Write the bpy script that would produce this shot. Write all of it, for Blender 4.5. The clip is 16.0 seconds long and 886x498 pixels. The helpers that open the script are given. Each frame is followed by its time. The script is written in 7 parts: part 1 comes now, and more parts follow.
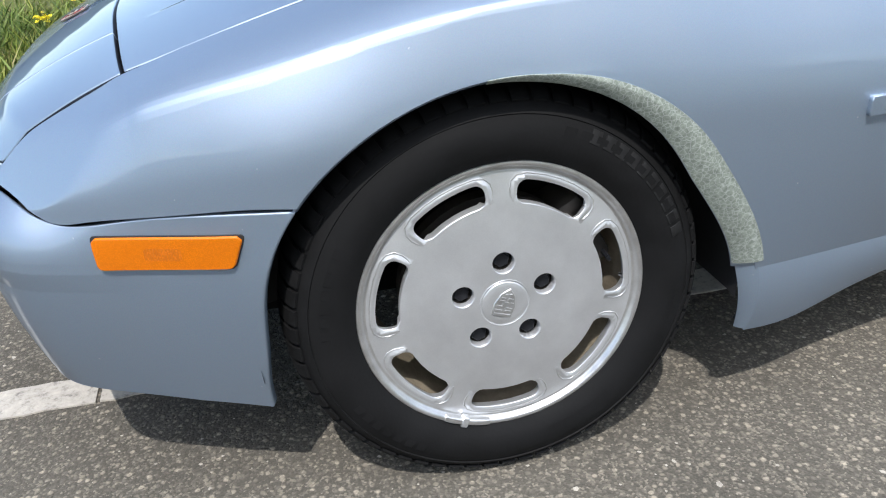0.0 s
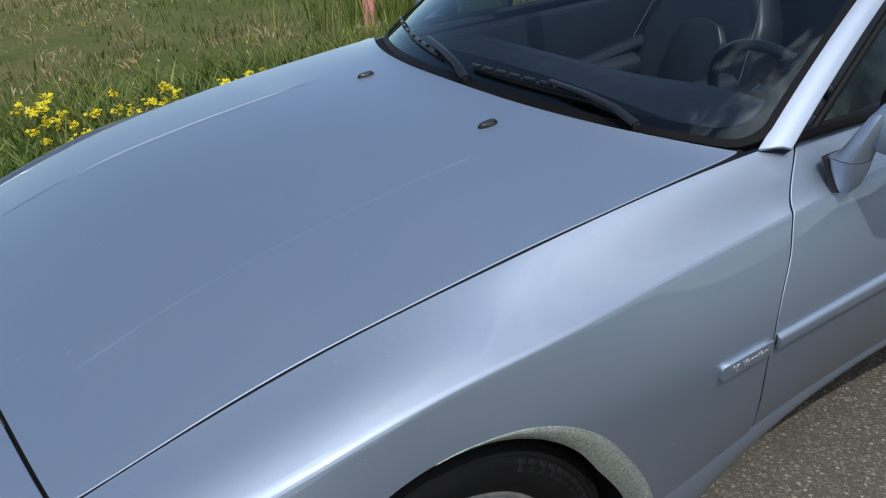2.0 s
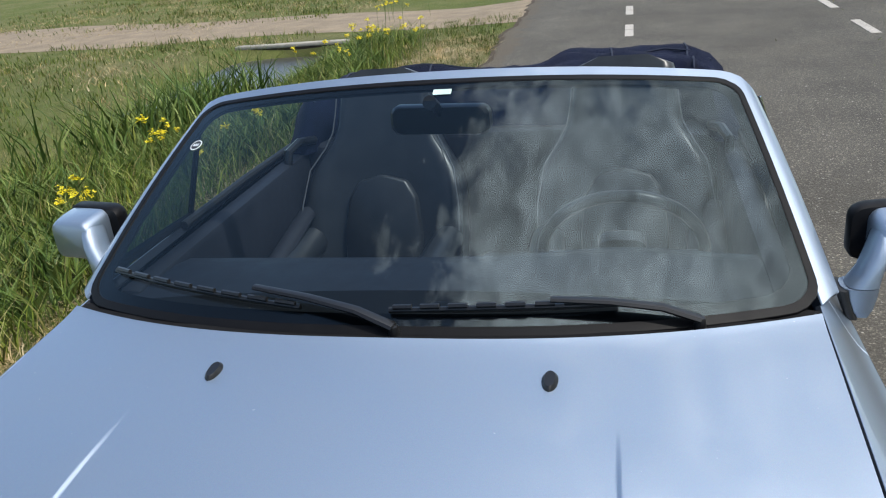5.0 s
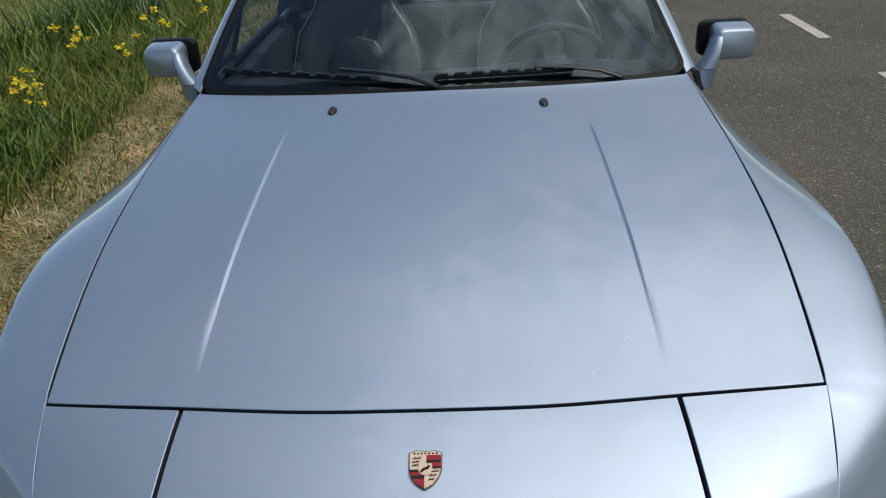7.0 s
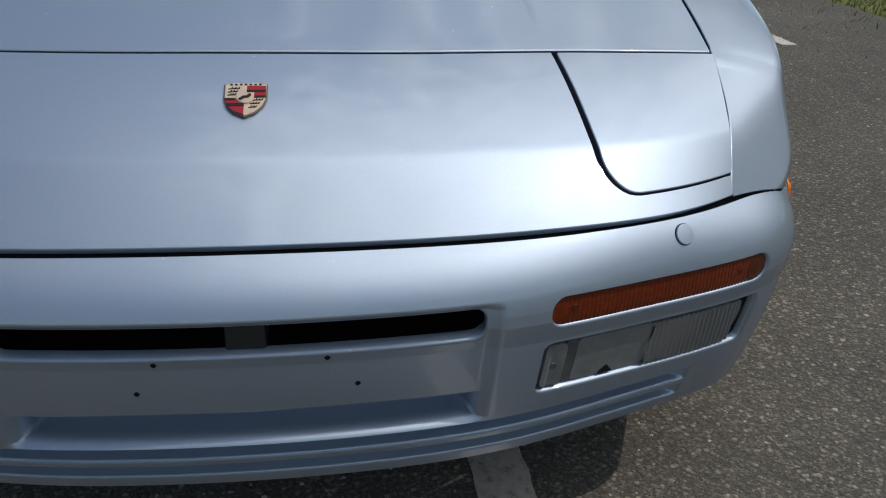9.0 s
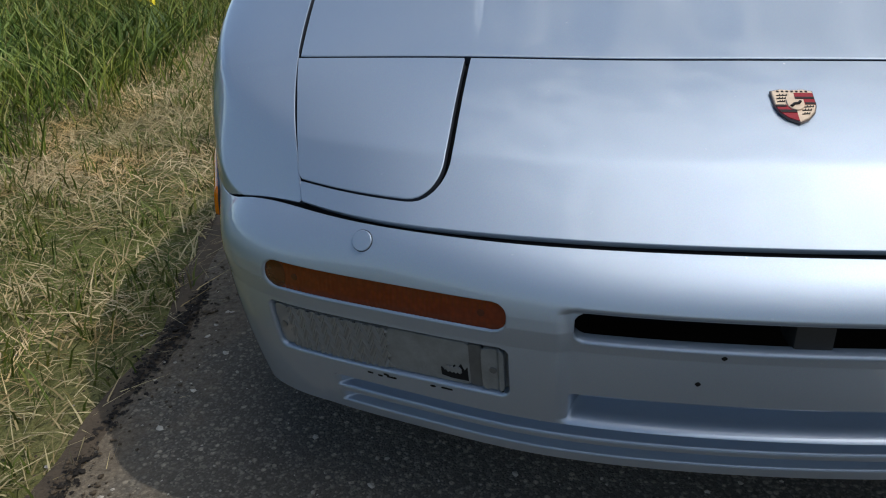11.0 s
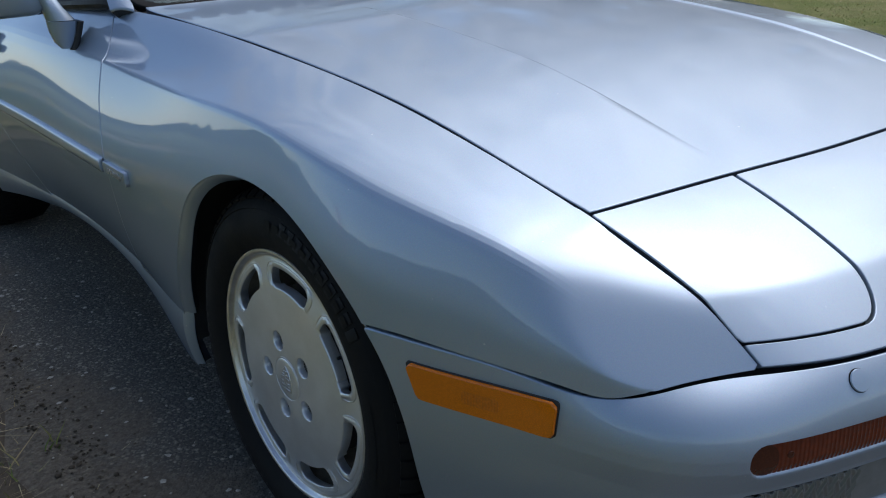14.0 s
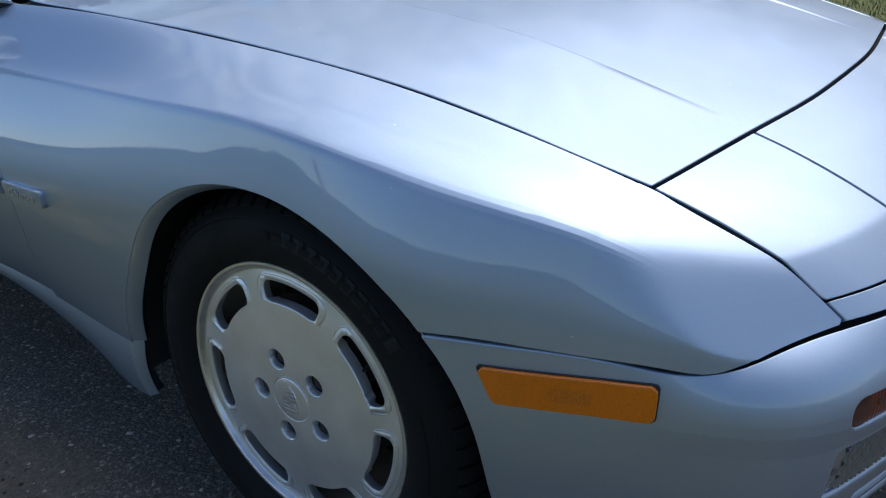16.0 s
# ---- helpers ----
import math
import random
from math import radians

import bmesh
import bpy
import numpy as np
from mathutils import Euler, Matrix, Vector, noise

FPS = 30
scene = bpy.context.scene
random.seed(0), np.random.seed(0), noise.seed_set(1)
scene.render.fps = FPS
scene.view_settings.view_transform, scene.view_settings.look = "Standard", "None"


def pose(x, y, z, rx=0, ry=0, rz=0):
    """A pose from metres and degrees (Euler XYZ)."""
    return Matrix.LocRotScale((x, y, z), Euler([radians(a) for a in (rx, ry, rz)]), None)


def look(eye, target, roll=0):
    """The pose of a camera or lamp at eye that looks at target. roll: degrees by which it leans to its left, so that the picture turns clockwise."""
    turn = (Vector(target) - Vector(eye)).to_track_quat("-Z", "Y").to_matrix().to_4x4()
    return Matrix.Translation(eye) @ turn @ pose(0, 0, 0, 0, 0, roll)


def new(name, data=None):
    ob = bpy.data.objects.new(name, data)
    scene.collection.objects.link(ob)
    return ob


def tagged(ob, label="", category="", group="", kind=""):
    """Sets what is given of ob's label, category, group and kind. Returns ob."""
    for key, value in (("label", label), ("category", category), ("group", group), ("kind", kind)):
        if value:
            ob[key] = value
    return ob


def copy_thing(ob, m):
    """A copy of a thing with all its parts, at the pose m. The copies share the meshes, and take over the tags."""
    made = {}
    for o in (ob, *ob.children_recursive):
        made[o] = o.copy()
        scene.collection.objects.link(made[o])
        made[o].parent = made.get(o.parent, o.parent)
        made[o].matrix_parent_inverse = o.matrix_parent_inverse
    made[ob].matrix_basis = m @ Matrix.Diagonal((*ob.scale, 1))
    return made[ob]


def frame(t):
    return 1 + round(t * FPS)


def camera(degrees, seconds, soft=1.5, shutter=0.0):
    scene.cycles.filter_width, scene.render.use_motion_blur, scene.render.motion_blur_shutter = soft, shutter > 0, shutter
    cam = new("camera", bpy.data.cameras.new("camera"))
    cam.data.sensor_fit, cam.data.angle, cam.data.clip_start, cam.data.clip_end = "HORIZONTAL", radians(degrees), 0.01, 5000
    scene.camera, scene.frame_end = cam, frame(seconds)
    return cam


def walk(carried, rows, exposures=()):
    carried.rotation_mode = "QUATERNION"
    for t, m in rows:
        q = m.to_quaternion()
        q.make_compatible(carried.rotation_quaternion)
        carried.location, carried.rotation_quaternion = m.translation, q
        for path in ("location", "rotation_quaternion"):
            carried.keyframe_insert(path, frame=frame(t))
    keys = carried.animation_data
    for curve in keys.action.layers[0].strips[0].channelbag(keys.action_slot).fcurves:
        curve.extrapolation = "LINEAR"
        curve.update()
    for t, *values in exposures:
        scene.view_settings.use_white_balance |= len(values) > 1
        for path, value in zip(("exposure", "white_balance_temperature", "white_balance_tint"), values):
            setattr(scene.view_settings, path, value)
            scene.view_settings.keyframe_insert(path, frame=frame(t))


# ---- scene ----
cam = camera(55.98, 16.0, 1.1)
# seconds, eye, target, roll
PATH = [
    (0, 0.3127, 1.8283, 0.9404, 0.1276, 0.9551, 0.4894, -3.66),
    (0.5, 0.3919, 1.8210, 1.0181, 0.1860, 0.9488, 0.5743, -4.97),
    (1, 0.4477, 1.8290, 1.1854, 0.1593, 0.9800, 0.7427, -3.44),
    (1.5, 0.4380, 1.7757, 1.3092, 0.0717, 0.9606, 0.8604, -2.54),
    (2, 0.4373, 1.6305, 1.4167, -0.0049, 0.8540, 0.9677, -5.01),
    (2.5, 0.4383, 1.4425, 1.4667, -0.1299, 0.7441, 1.0315, -5.16),
    (3, 0.4712, 1.2236, 1.4996, -0.2073, 0.6158, 1.0870, -3.51),
    (3.2, 0.4617, 1.1443, 1.5041, -0.2422, 0.5604, 1.0997, -3.25),
    (3.9, 0.4607, 0.8186, 1.5319, -0.3524, 0.3778, 1.1517, -3.19),
    (4.6, 0.5051, 0.5145, 1.5421, -0.3760, 0.2259, 1.1675, -4.98),
    (5.3, 0.7364, 0.3467, 1.5378, -0.1674, 0.1601, 1.1528, -5.92),
    (5.5, 0.8577, 0.3351, 1.5366, -0.0487, 0.1657, 1.1496, -5.89),
    (6, 1.1084, 0.2854, 1.5273, 0.2032, 0.1538, 1.1232, -5.51),
    (6.5, 1.3819, 0.1510, 1.5131, 0.4825, 0.0855, 1.0808, -4.39),
    (7, 1.6181, 0.0890, 1.5108, 0.7253, 0.0484, 1.0621, -3.11),
    (7.5, 1.7426, 0.0879, 1.3767, 0.8482, 0.0594, 0.9303, -2.89),
    (8, 1.6654, 0.1066, 1.1104, 0.7612, 0.1789, 0.6894, -1.62),
    (8.5, 1.6223, 0.1443, 0.9544, 0.7245, 0.3068, 0.5452, 0.63),
    (9, 1.6348, 0.0904, 0.9231, 0.7427, 0.2283, 0.4929, 2.08),
    (9.5, 1.6644, -0.0149, 0.9237, 0.7617, 0.0165, 0.4945, 1.23),
    (10, 1.6868, -0.1149, 0.9447, 0.7829, -0.1795, 0.5217, 0.10),
    (10.2, 1.6962, -0.1510, 0.9545, 0.7939, -0.2427, 0.5331, -0.47),
    (10.9, 1.6751, -0.3083, 0.9462, 0.7781, -0.4018, 0.5143, -1.10),
    (11.6, 1.5745, -0.5089, 0.9019, 0.6876, -0.4435, 0.4446, -0.47),
    (12.3, 1.4335, -0.7545, 0.8846, 0.5830, -0.4856, 0.4324, 0.06),
    (12.5, 1.4201, -0.8379, 0.8915, 0.5897, -0.5082, 0.4425, 0.90),
    (13, 1.2851, -1.0230, 0.9020, 0.4962, -0.5688, 0.4881, 0.10),
    (13.5, 1.1079, -1.1946, 0.9349, 0.3639, -0.6400, 0.5623, -1.43),
    (14, 1.1040, -1.3844, 0.9768, 0.3771, -0.7898, 0.6333, -1.48),
    (14.5, 1.1526, -1.5626, 1.0671, 0.4215, -0.9675, 0.7333, -0.72),
    (15, 1.1511, -1.6288, 1.1186, 0.4180, -1.0290, 0.7979, -0.57),
    (15.5, 1.0533, -1.5964, 1.0794, 0.3729, -0.9438, 0.7461, -2.02),
    (16, 0.8460, -1.5154, 0.9896, 0.2809, -0.7864, 0.6032, -3.51),
]
EXPOSURES = [(0, 1.20, 6450, 11), (1, 0.86, 6450, 11), (2, 0.25, 6450, 12), (2.5, 0.30, 6450, 12), (3.2, 0.57, 6400, 10), (5.5, 0.76, 6800, 9.5), (6, 0.45, 6900, 9.5), (6.5, 0.25, 6950, 9), (7.5, 0.02, 7000, 9), (9, 0.08, 6950, 9.5), (10.2, 0.26, 6900, 9.5), (12.5, 0.22, 6900, 10.5), (13.5, 0.22, 6600, 11), (15, 0.52, 6200, 13), (16, 0.48, 6050, 13)]
walk(cam, [(t, look((a, b, c), (d, e, f), r)) for t, a, b, c, d, e, f, r in PATH], EXPOSURES)

# ---- light ----
SUN = Vector((0.17, 0.52, 0.84)).normalized()
world = bpy.data.worlds.new("sky")
scene.world = world
world.use_nodes = True
wt = world.node_tree
wt.nodes.clear()
w_out = wt.nodes.new("ShaderNodeOutputWorld")
w_bg = wt.nodes.new("ShaderNodeBackground")
w_bg.inputs["Strength"].default_value = 0.15
w_sky = wt.nodes.new("ShaderNodeTexSky")
w_sky.sky_type = "NISHITA"
w_sky.sun_disc = False
w_sky.sun_elevation = math.asin(SUN.z)
w_sky.sun_rotation = math.atan2(SUN.x, SUN.y)
w_sky.air_density = 1.0
w_sky.dust_density = 0.6
w_sky.ozone_density = 2.0
w_co = wt.nodes.new("ShaderNodeTexCoord")
w_map = wt.nodes.new("ShaderNodeMapping")
w_map.inputs["Scale"].default_value = (7.0, 11.5, 9.0)
w_map.inputs["Rotation"].default_value = (0, 0, radians(12))
w_n = wt.nodes.new("ShaderNodeTexNoise")
w_n.inputs["Scale"].default_value = 1.0
w_n.inputs["Detail"].default_value = 9.0
w_n.inputs["Roughness"].default_value = 0.64
w_n.inputs["Distortion"].default_value = 0.35
w_ramp = wt.nodes.new("ShaderNodeValToRGB")
w_ramp.color_ramp.elements[0].position = 0.465
w_ramp.color_ramp.elements[0].color = (0, 0, 0, 1)
w_ramp.color_ramp.elements[1].position = 0.66
w_ramp.color_ramp.elements[1].color = (0.95, 0.95, 0.95, 1)
w_mix = wt.nodes.new("ShaderNodeMixRGB")
# clouds near the sun shine through more brightly
w_sun = wt.nodes.new("ShaderNodeVectorMath")
w_sun.operation = "DOT_PRODUCT"
w_sun.inputs[1].default_value = SUN
w_pow = wt.nodes.new("ShaderNodeMath")
w_pow.operation = "POWER"
w_pow.use_clamp = True
w_pow.inputs[1].default_value = 13.0
w_glow = wt.nodes.new("ShaderNodeMixRGB")
w_glow.inputs[1].default_value = (7.0, 7.5, 8.2, 1)
w_glow.inputs[2].default_value = (10.5, 11.0, 11.5, 1)
wt.links.new(w_co.outputs["Generated"], w_map.inputs["Vector"])
wt.links.new(w_map.outputs["Vector"], w_n.inputs["Vector"])
# more cloud towards the sun's side and behind the car, clear blue on the other
w_sep = wt.nodes.new("ShaderNodeSeparateXYZ")
wt.links.new(w_co.outputs["Generated"], w_sep.inputs[0])


def sky_math(kind, a, b):
    n = wt.nodes.new("ShaderNodeMath")
    n.operation = kind
    for i, q in enumerate((a, b)):
        if isinstance(q, float):
            n.inputs[i].default_value = q
        else:
            wt.links.new(q, n.inputs[i])
    return n.outputs[0]


side_cover = sky_math("MULTIPLY", w_sep.outputs[1], 0.32)
clear_side = sky_math("MAXIMUM", sky_math("MINIMUM", sky_math("MULTIPLY", sky_math("ADD", w_sep.outputs[1], 0.05), 1.2), 0.035), -0.21)
side_cover = sky_math("ADD", side_cover, clear_side)
high_cover = sky_math("ADD", sky_math("MULTIPLY", w_sep.outputs[2], 0.22), sky_math("MULTIPLY", sky_math("MAXIMUM", sky_math("SUBTRACT", w_sep.outputs[2], 0.80), 0.0), 1.1))
w_add = wt.nodes.new("ShaderNodeMath")
w_add.operation = "ADD"
rear_cover = sky_math("MULTIPLY", w_sep.outputs[0], -0.03)
wt.links.new(sky_math("ADD", sky_math("ADD", w_n.outputs["Fac"], side_cover), sky_math("ADD", high_cover, rear_cover)), w_add.inputs[0])
w_add.inputs[1].default_value = -0.185
wt.links.new(w_add.outputs["Value"], w_ramp.inputs["Fac"])
wt.links.new(w_ramp.outputs["Color"], w_mix.inputs[0])
wt.links.new(w_co.outputs["Generated"], w_sun.inputs[0])
wt.links.new(w_sun.outputs["Value"], w_pow.inputs[0])
wt.links.new(w_pow.outputs["Value"], w_glow.inputs[0])
# thicker and thinner cloud
w_n2 = wt.nodes.new("ShaderNodeTexNoise")
w_n2.inputs["Scale"].default_value = 1.7
w_n2.inputs["Detail"].default_value = 7.0
w_n2.inputs["Distortion"].default_value = 0.6
wt.links.new(w_map.outputs["Vector"], w_n2.inputs["Vector"])
w_thick = wt.nodes.new("ShaderNodeVectorMath")
w_thick.operation = "SCALE"
wt.links.new(w_glow.outputs["Color"], w_thick.inputs[0])
high = sky_math("ADD", sky_math("MULTIPLY", sky_math("MULTIPLY", w_sep.outputs[2], w_sep.outputs[2]), 1.27), 0.13)
wt.links.new(sky_math("MULTIPLY", high, sky_math("MAXIMUM", sky_math("ADD", sky_math("MULTIPLY", w_n2.outputs["Fac"], 2.2), -0.1), 0.3)), w_thick.inputs["Scale"])
wt.links.new(w_thick.outputs["Vector"], w_mix.inputs[2])
w_deep = wt.nodes.new("ShaderNodeVectorMath")
w_deep.operation = "SCALE"
# pale haze towards the horizon
low = sky_math("MAXIMUM", sky_math("SUBTRACT", 1.0, sky_math("ABSOLUTE", w_sep.outputs[2], 0.0)), 0.0)
haze = sky_math("ADD", sky_math("MULTIPLY", sky_math("POWER", low, 4.0), 0.50), 0.56)
haze = sky_math("ADD", haze, sky_math("MULTIPLY", sky_math("MAXIMUM", sky_math("MULTIPLY", w_sep.outputs[0], -1.0), 0.0), 0.42))
wt.links.new(haze, w_deep.inputs["Scale"])
wt.links.new(w_sky.outputs["Color"], w_deep.inputs[0])
wt.links.new(w_deep.outputs["Vector"], w_mix.inputs[1])
wt.links.new(w_mix.outputs["Color"], w_bg.inputs["Color"])
wt.links.new(w_bg.outputs["Background"], w_out.inputs["Surface"])
sun_data = bpy.data.lights.new("sun", "SUN")
sun_data.energy = 1.65
sun_data.angle = radians(0.55)
sun_data.color = (1.0, 0.97, 0.92)
sun = new("sun", sun_data)
sun.matrix_world = look(SUN * 40, (0, 0, 0))


# ---- materials ----
def mat(name, color, rough=0.5, metal=0.0, coat=0.0, spec=0.5, coat_rough=0.05):
    m = bpy.data.materials.new(name)
    m.use_nodes = True
    b = m.node_tree.nodes["Principled BSDF"]
    b.inputs["Base Color"].default_value = (*color, 1)
    b.inputs["Roughness"].default_value = rough
    b.inputs["Metallic"].default_value = metal
    b.inputs["Coat Weight"].default_value = coat
    b.inputs["Coat Roughness"].default_value = coat_rough
    b.inputs["Specular IOR Level"].default_value = spec
    return m


def node(m, kind, **values):
    n = m.node_tree.nodes.new(kind)
    for k, v in values.items():
        n.inputs[k.replace("_", " ")].default_value = v
    return n


def wire(m, a, b):
    m.node_tree.links.new(a, b)


def shader(m):
    return m.node_tree.nodes["Principled BSDF"]


def place(m, scale=(1, 1, 1)):
    co = node(m, "ShaderNodeTexCoord")
    mp = node(m, "ShaderNodeMapping", Scale=scale)
    wire(m, co.outputs["Object"], mp.inputs["Vector"])
    return mp.outputs["Vector"]


def ramp(m, fac, stops):
    r = node(m, "ShaderNodeValToRGB")
    els = r.color_ramp.elements
    while len(els) < len(stops):
        els.new(0.5)
    for e, (p, c) in zip(els, stops):
        e.position = p
        e.color = (*c, 1)
    wire(m, fac, r.inputs["Fac"])
    return r.outputs["Color"]


def noise_tex(m, vec, scale, detail=4.0, rough=0.55):
    n = node(m, "ShaderNodeTexNoise", Scale=scale, Detail=detail, Roughness=rough)
    wire(m, vec, n.inputs["Vector"])
    return n.outputs["Fac"]


def mixed(m, fac, a, b, mode="MIX"):
    n = node(m, "ShaderNodeMixRGB")
    n.blend_type = mode
    for i, v in ((0, fac), (1, a), (2, b)):
        if isinstance(v, (int, float)):
            n.inputs[i].default_value = v
        elif isinstance(v, tuple):
            n.inputs[i].default_value = (*v, 1)
        else:
            wire(m, v, n.inputs[i])
    return n.outputs["Color"]


def bump(m, height, strength=0.3, distance=0.002):
    n = node(m, "ShaderNodeBump", Strength=strength, Distance=distance)
    wire(m, height, n.inputs["Height"])
    wire(m, n.outputs["Normal"], shader(m).inputs["Normal"])


def varied(name, color, rough, metal=0.0, coat=0.0, scale=40.0, amount=0.15, grain=300.0, relief=0.15, dist=0.0006, spec=0.5, scale3=(1, 1, 1)):
    """A plain surface with large soft stains, fine grain and fine relief."""
    m = mat(name, color, rough, metal, coat, spec)
    v = place(m, scale3)
    big = noise_tex(m, v, scale, 5.0, 0.6)
    fine = noise_tex(m, v, grain, 3.0, 0.6)
    dark = tuple(c * (1 - amount) for c in color)
    light = tuple(min(1, c * (1 + amount)) for c in color)
    c1 = ramp(m, big, [(0.3, dark), (0.7, light)])
    c2 = mixed(m, 0.25, c1, ramp(m, fine, [(0.3, dark), (0.7, light)]))
    wire(m, c2, shader(m).inputs["Base Color"])
    r = ramp(m, big, [(0.3, (rough * 0.85,) * 3), (0.7, (min(1, rough * 1.15),) * 3)])
    wire(m, r, shader(m).inputs["Roughness"])
    if relief:
        bump(m, fine, relief, dist)
    return m


def paint_material():
    """Metallic base under clear lacquer: soft flake gloss, a little body colour, sharp top coat."""
    m = bpy.data.materials.new("silver_blue_paint")
    m.use_nodes = True
    nt = m.node_tree
    nt.nodes.clear()
    v = place(m)
    flakes = node(m, "ShaderNodeTexVoronoi", Scale=1400.0)
    wire(m, v, flakes.inputs["Vector"])
    dust = noise_tex(m, v, 6.0, 6.0, 0.65)
    base = mixed(m, 0.07, PAINT_RGB, flakes.outputs["Color"])
    base = mixed(m, ramp(m, dust, [(0.45, (0, 0, 0)), (0.8, (0.25, 0.25, 0.25))]), base, tuple(0.5 * c + 0.2 for c in PAINT_RGB))
    chips = noise_tex(m, v, 95.0, 2.0, 0.5)
    chip = ramp(m, chips, [(0.775, (0, 0, 0)), (0.80, (0.6, 0.6, 0.6))])
    base = mixed(m, chip, base, (0.70, 0.72, 0.74))
    wave = node(m, "ShaderNodeBump", Strength=0.02, Distance=0.004)
    wire(m, noise_tex(m, v, 3.0, 2.0, 0.5), wave.inputs["Height"])
    flake = node(m, "ShaderNodeBsdfGlossy")
    flake.distribution = "BECKMANN"
    wire(m, base, flake.inputs["Color"])
    wire(m, ramp(m, dust, [(0.3, (PAINT_ROUGH - 0.02,) * 3), (0.75, (PAINT_ROUGH + 0.02,) * 3)]), flake.inputs["Roughness"])
    fine = node(m, "ShaderNodeBsdfGlossy", Roughness=0.38)
    wire(m, base, fine.inputs["Color"])
    gloss = node(m, "ShaderNodeMixShader")
    gloss.inputs[0].default_value = 0.15
    wire(m, flake.outputs["BSDF"], gloss.inputs[1])
    wire(m, fine.outputs["BSDF"], gloss.inputs[2])
    body = node(m, "ShaderNodeBsdfDiffuse")
    body_rgb = mixed(m, ramp(m, dust, [(0.45, (0, 0, 0)), (0.8, (0.25, 0.25, 0.25))]), PAINT_BODY_RGB, tuple(0.6 * c + 0.2 for c in PAINT_BODY_RGB))
    wire(m, mixed(m, chip, body_rgb, (0.70, 0.72, 0.74)), body.inputs["Color"])
    under = node(m, "ShaderNodeMixShader")
    under.inputs[0].default_value = PAINT_BODY
    wire(m, gloss.outputs["Shader"], under.inputs[1])
    wire(m, body.outputs["BSDF"], under.inputs[2])
    coat = node(m, "ShaderNodeBsdfGlossy", Roughness=0.03)
    fres = node(m, "ShaderNodeFresnel", IOR=1.56)
    top = node(m, "ShaderNodeMixShader")
    wire(m, fres.outputs["Fac"], top.inputs[0])
    wire(m, under.outputs["Shader"], top.inputs[1])
    wire(m, coat.outputs["BSDF"], top.inputs[2])
    for n in (flake, fine, body, coat, fres):
        wire(m, wave.outputs["Normal"], n.inputs["Normal"])
    out = node(m, "ShaderNodeOutputMaterial")
    wire(m, top.outputs["Shader"], out.inputs["Surface"])
    return m


def worn_lip_material():
    """Lacquer flaked off the wheel-arch lip, with fine cracks across it."""
    m = mat("flaked_lacquer", (0.30, 0.33, 0.30), 0.62, 0.2)
    v = place(m)
    cr = node(m, "ShaderNodeTexVoronoi", Scale=130.0)
    cr.feature = "DISTANCE_TO_EDGE"
    wire(m, v, cr.inputs["Vector"])
    fine = noise_tex(m, v, 170.0, 5.0, 0.7)
    c = ramp(m, fine, [(0.35, (0.19, 0.22, 0.19)), (0.62, (0.36, 0.40, 0.35)), (0.72, (0.60, 0.63, 0.62))])
    c = mixed(m, ramp(m, cr.outputs["Distance"], [(0.0, (0.85, 0.85, 0.85)), (0.06, (0, 0, 0))]), c, (0.55, 0.58, 0.56))
    wire(m, c, shader(m).inputs["Base Color"])
    bump(m, fine, 0.5, 0.001)
    return m


def glass_material(name, tint, mirror=0.04, rough=0.0):
    m = bpy.data.materials.new(name)
    m.use_nodes = True
    nt = m.node_tree
    nt.nodes.clear()
    out = nt.nodes.new("ShaderNodeOutputMaterial")
    tr = nt.nodes.new("ShaderNodeBsdfTransparent")
    tr.inputs["Color"].default_value = (*tint, 1)
    gl = nt.nodes.new("ShaderNodeBsdfGlossy")
    gl.inputs["Roughness"].default_value = rough
    gl.inputs["Color"].default_value = (0.80, 0.93, 0.95, 1)
    lw = nt.nodes.new("ShaderNodeLayerWeight")
    lw.inputs["Blend"].default_value = 0.5
    pw = nt.nodes.new("ShaderNodeMath")
    pw.operation = "POWER"
    pw.inputs[1].default_value = 5.0
    nt.links.new(lw.outputs["Facing"], pw.inputs[0])
    fr = nt.nodes.new("ShaderNodeMath")
    fr.operation = "MULTIPLY_ADD"
    fr.inputs[1].default_value = 1.0 - mirror
    fr.inputs[2].default_value = mirror
    nt.links.new(pw.outputs[0], fr.inputs[0])
    mx = nt.nodes.new("ShaderNodeMixShader")
    nt.links.new(fr.outputs[0], mx.inputs[0])
    nt.links.new(tr.outputs["BSDF"], mx.inputs[1])
    nt.links.new(gl.outputs["BSDF"], mx.inputs[2])
    nt.links.new(mx.outputs["Shader"], out.inputs["Surface"])
    return m


def lens_material(name, color, rough=0.12, cell=420.0, relief=0.5):
    m = mat(name, color, rough, 0.0, 0.3, 0.4)
    v = place(m)
    t = node(m, "ShaderNodeTexVoronoi", Scale=cell)
    wire(m, v, t.inputs["Vector"])
    n = noise_tex(m, v, 25.0, 4.0)
    dark = tuple(c * 0.72 for c in color)
    c = mixed(m, ramp(m, t.outputs["Distance"], [(0.1, (0, 0, 0)), (0.6, (1, 1, 1))]), color, dark)
    c = mixed(m, ramp(m, n, [(0.35, (0, 0, 0)), (0.8, (0.4, 0.4, 0.4))]), c, dark)
    wire(m, c, shader(m).inputs["Base Color"])
    bump(m, t.outputs["Distance"], relief, 0.0008)
    return m


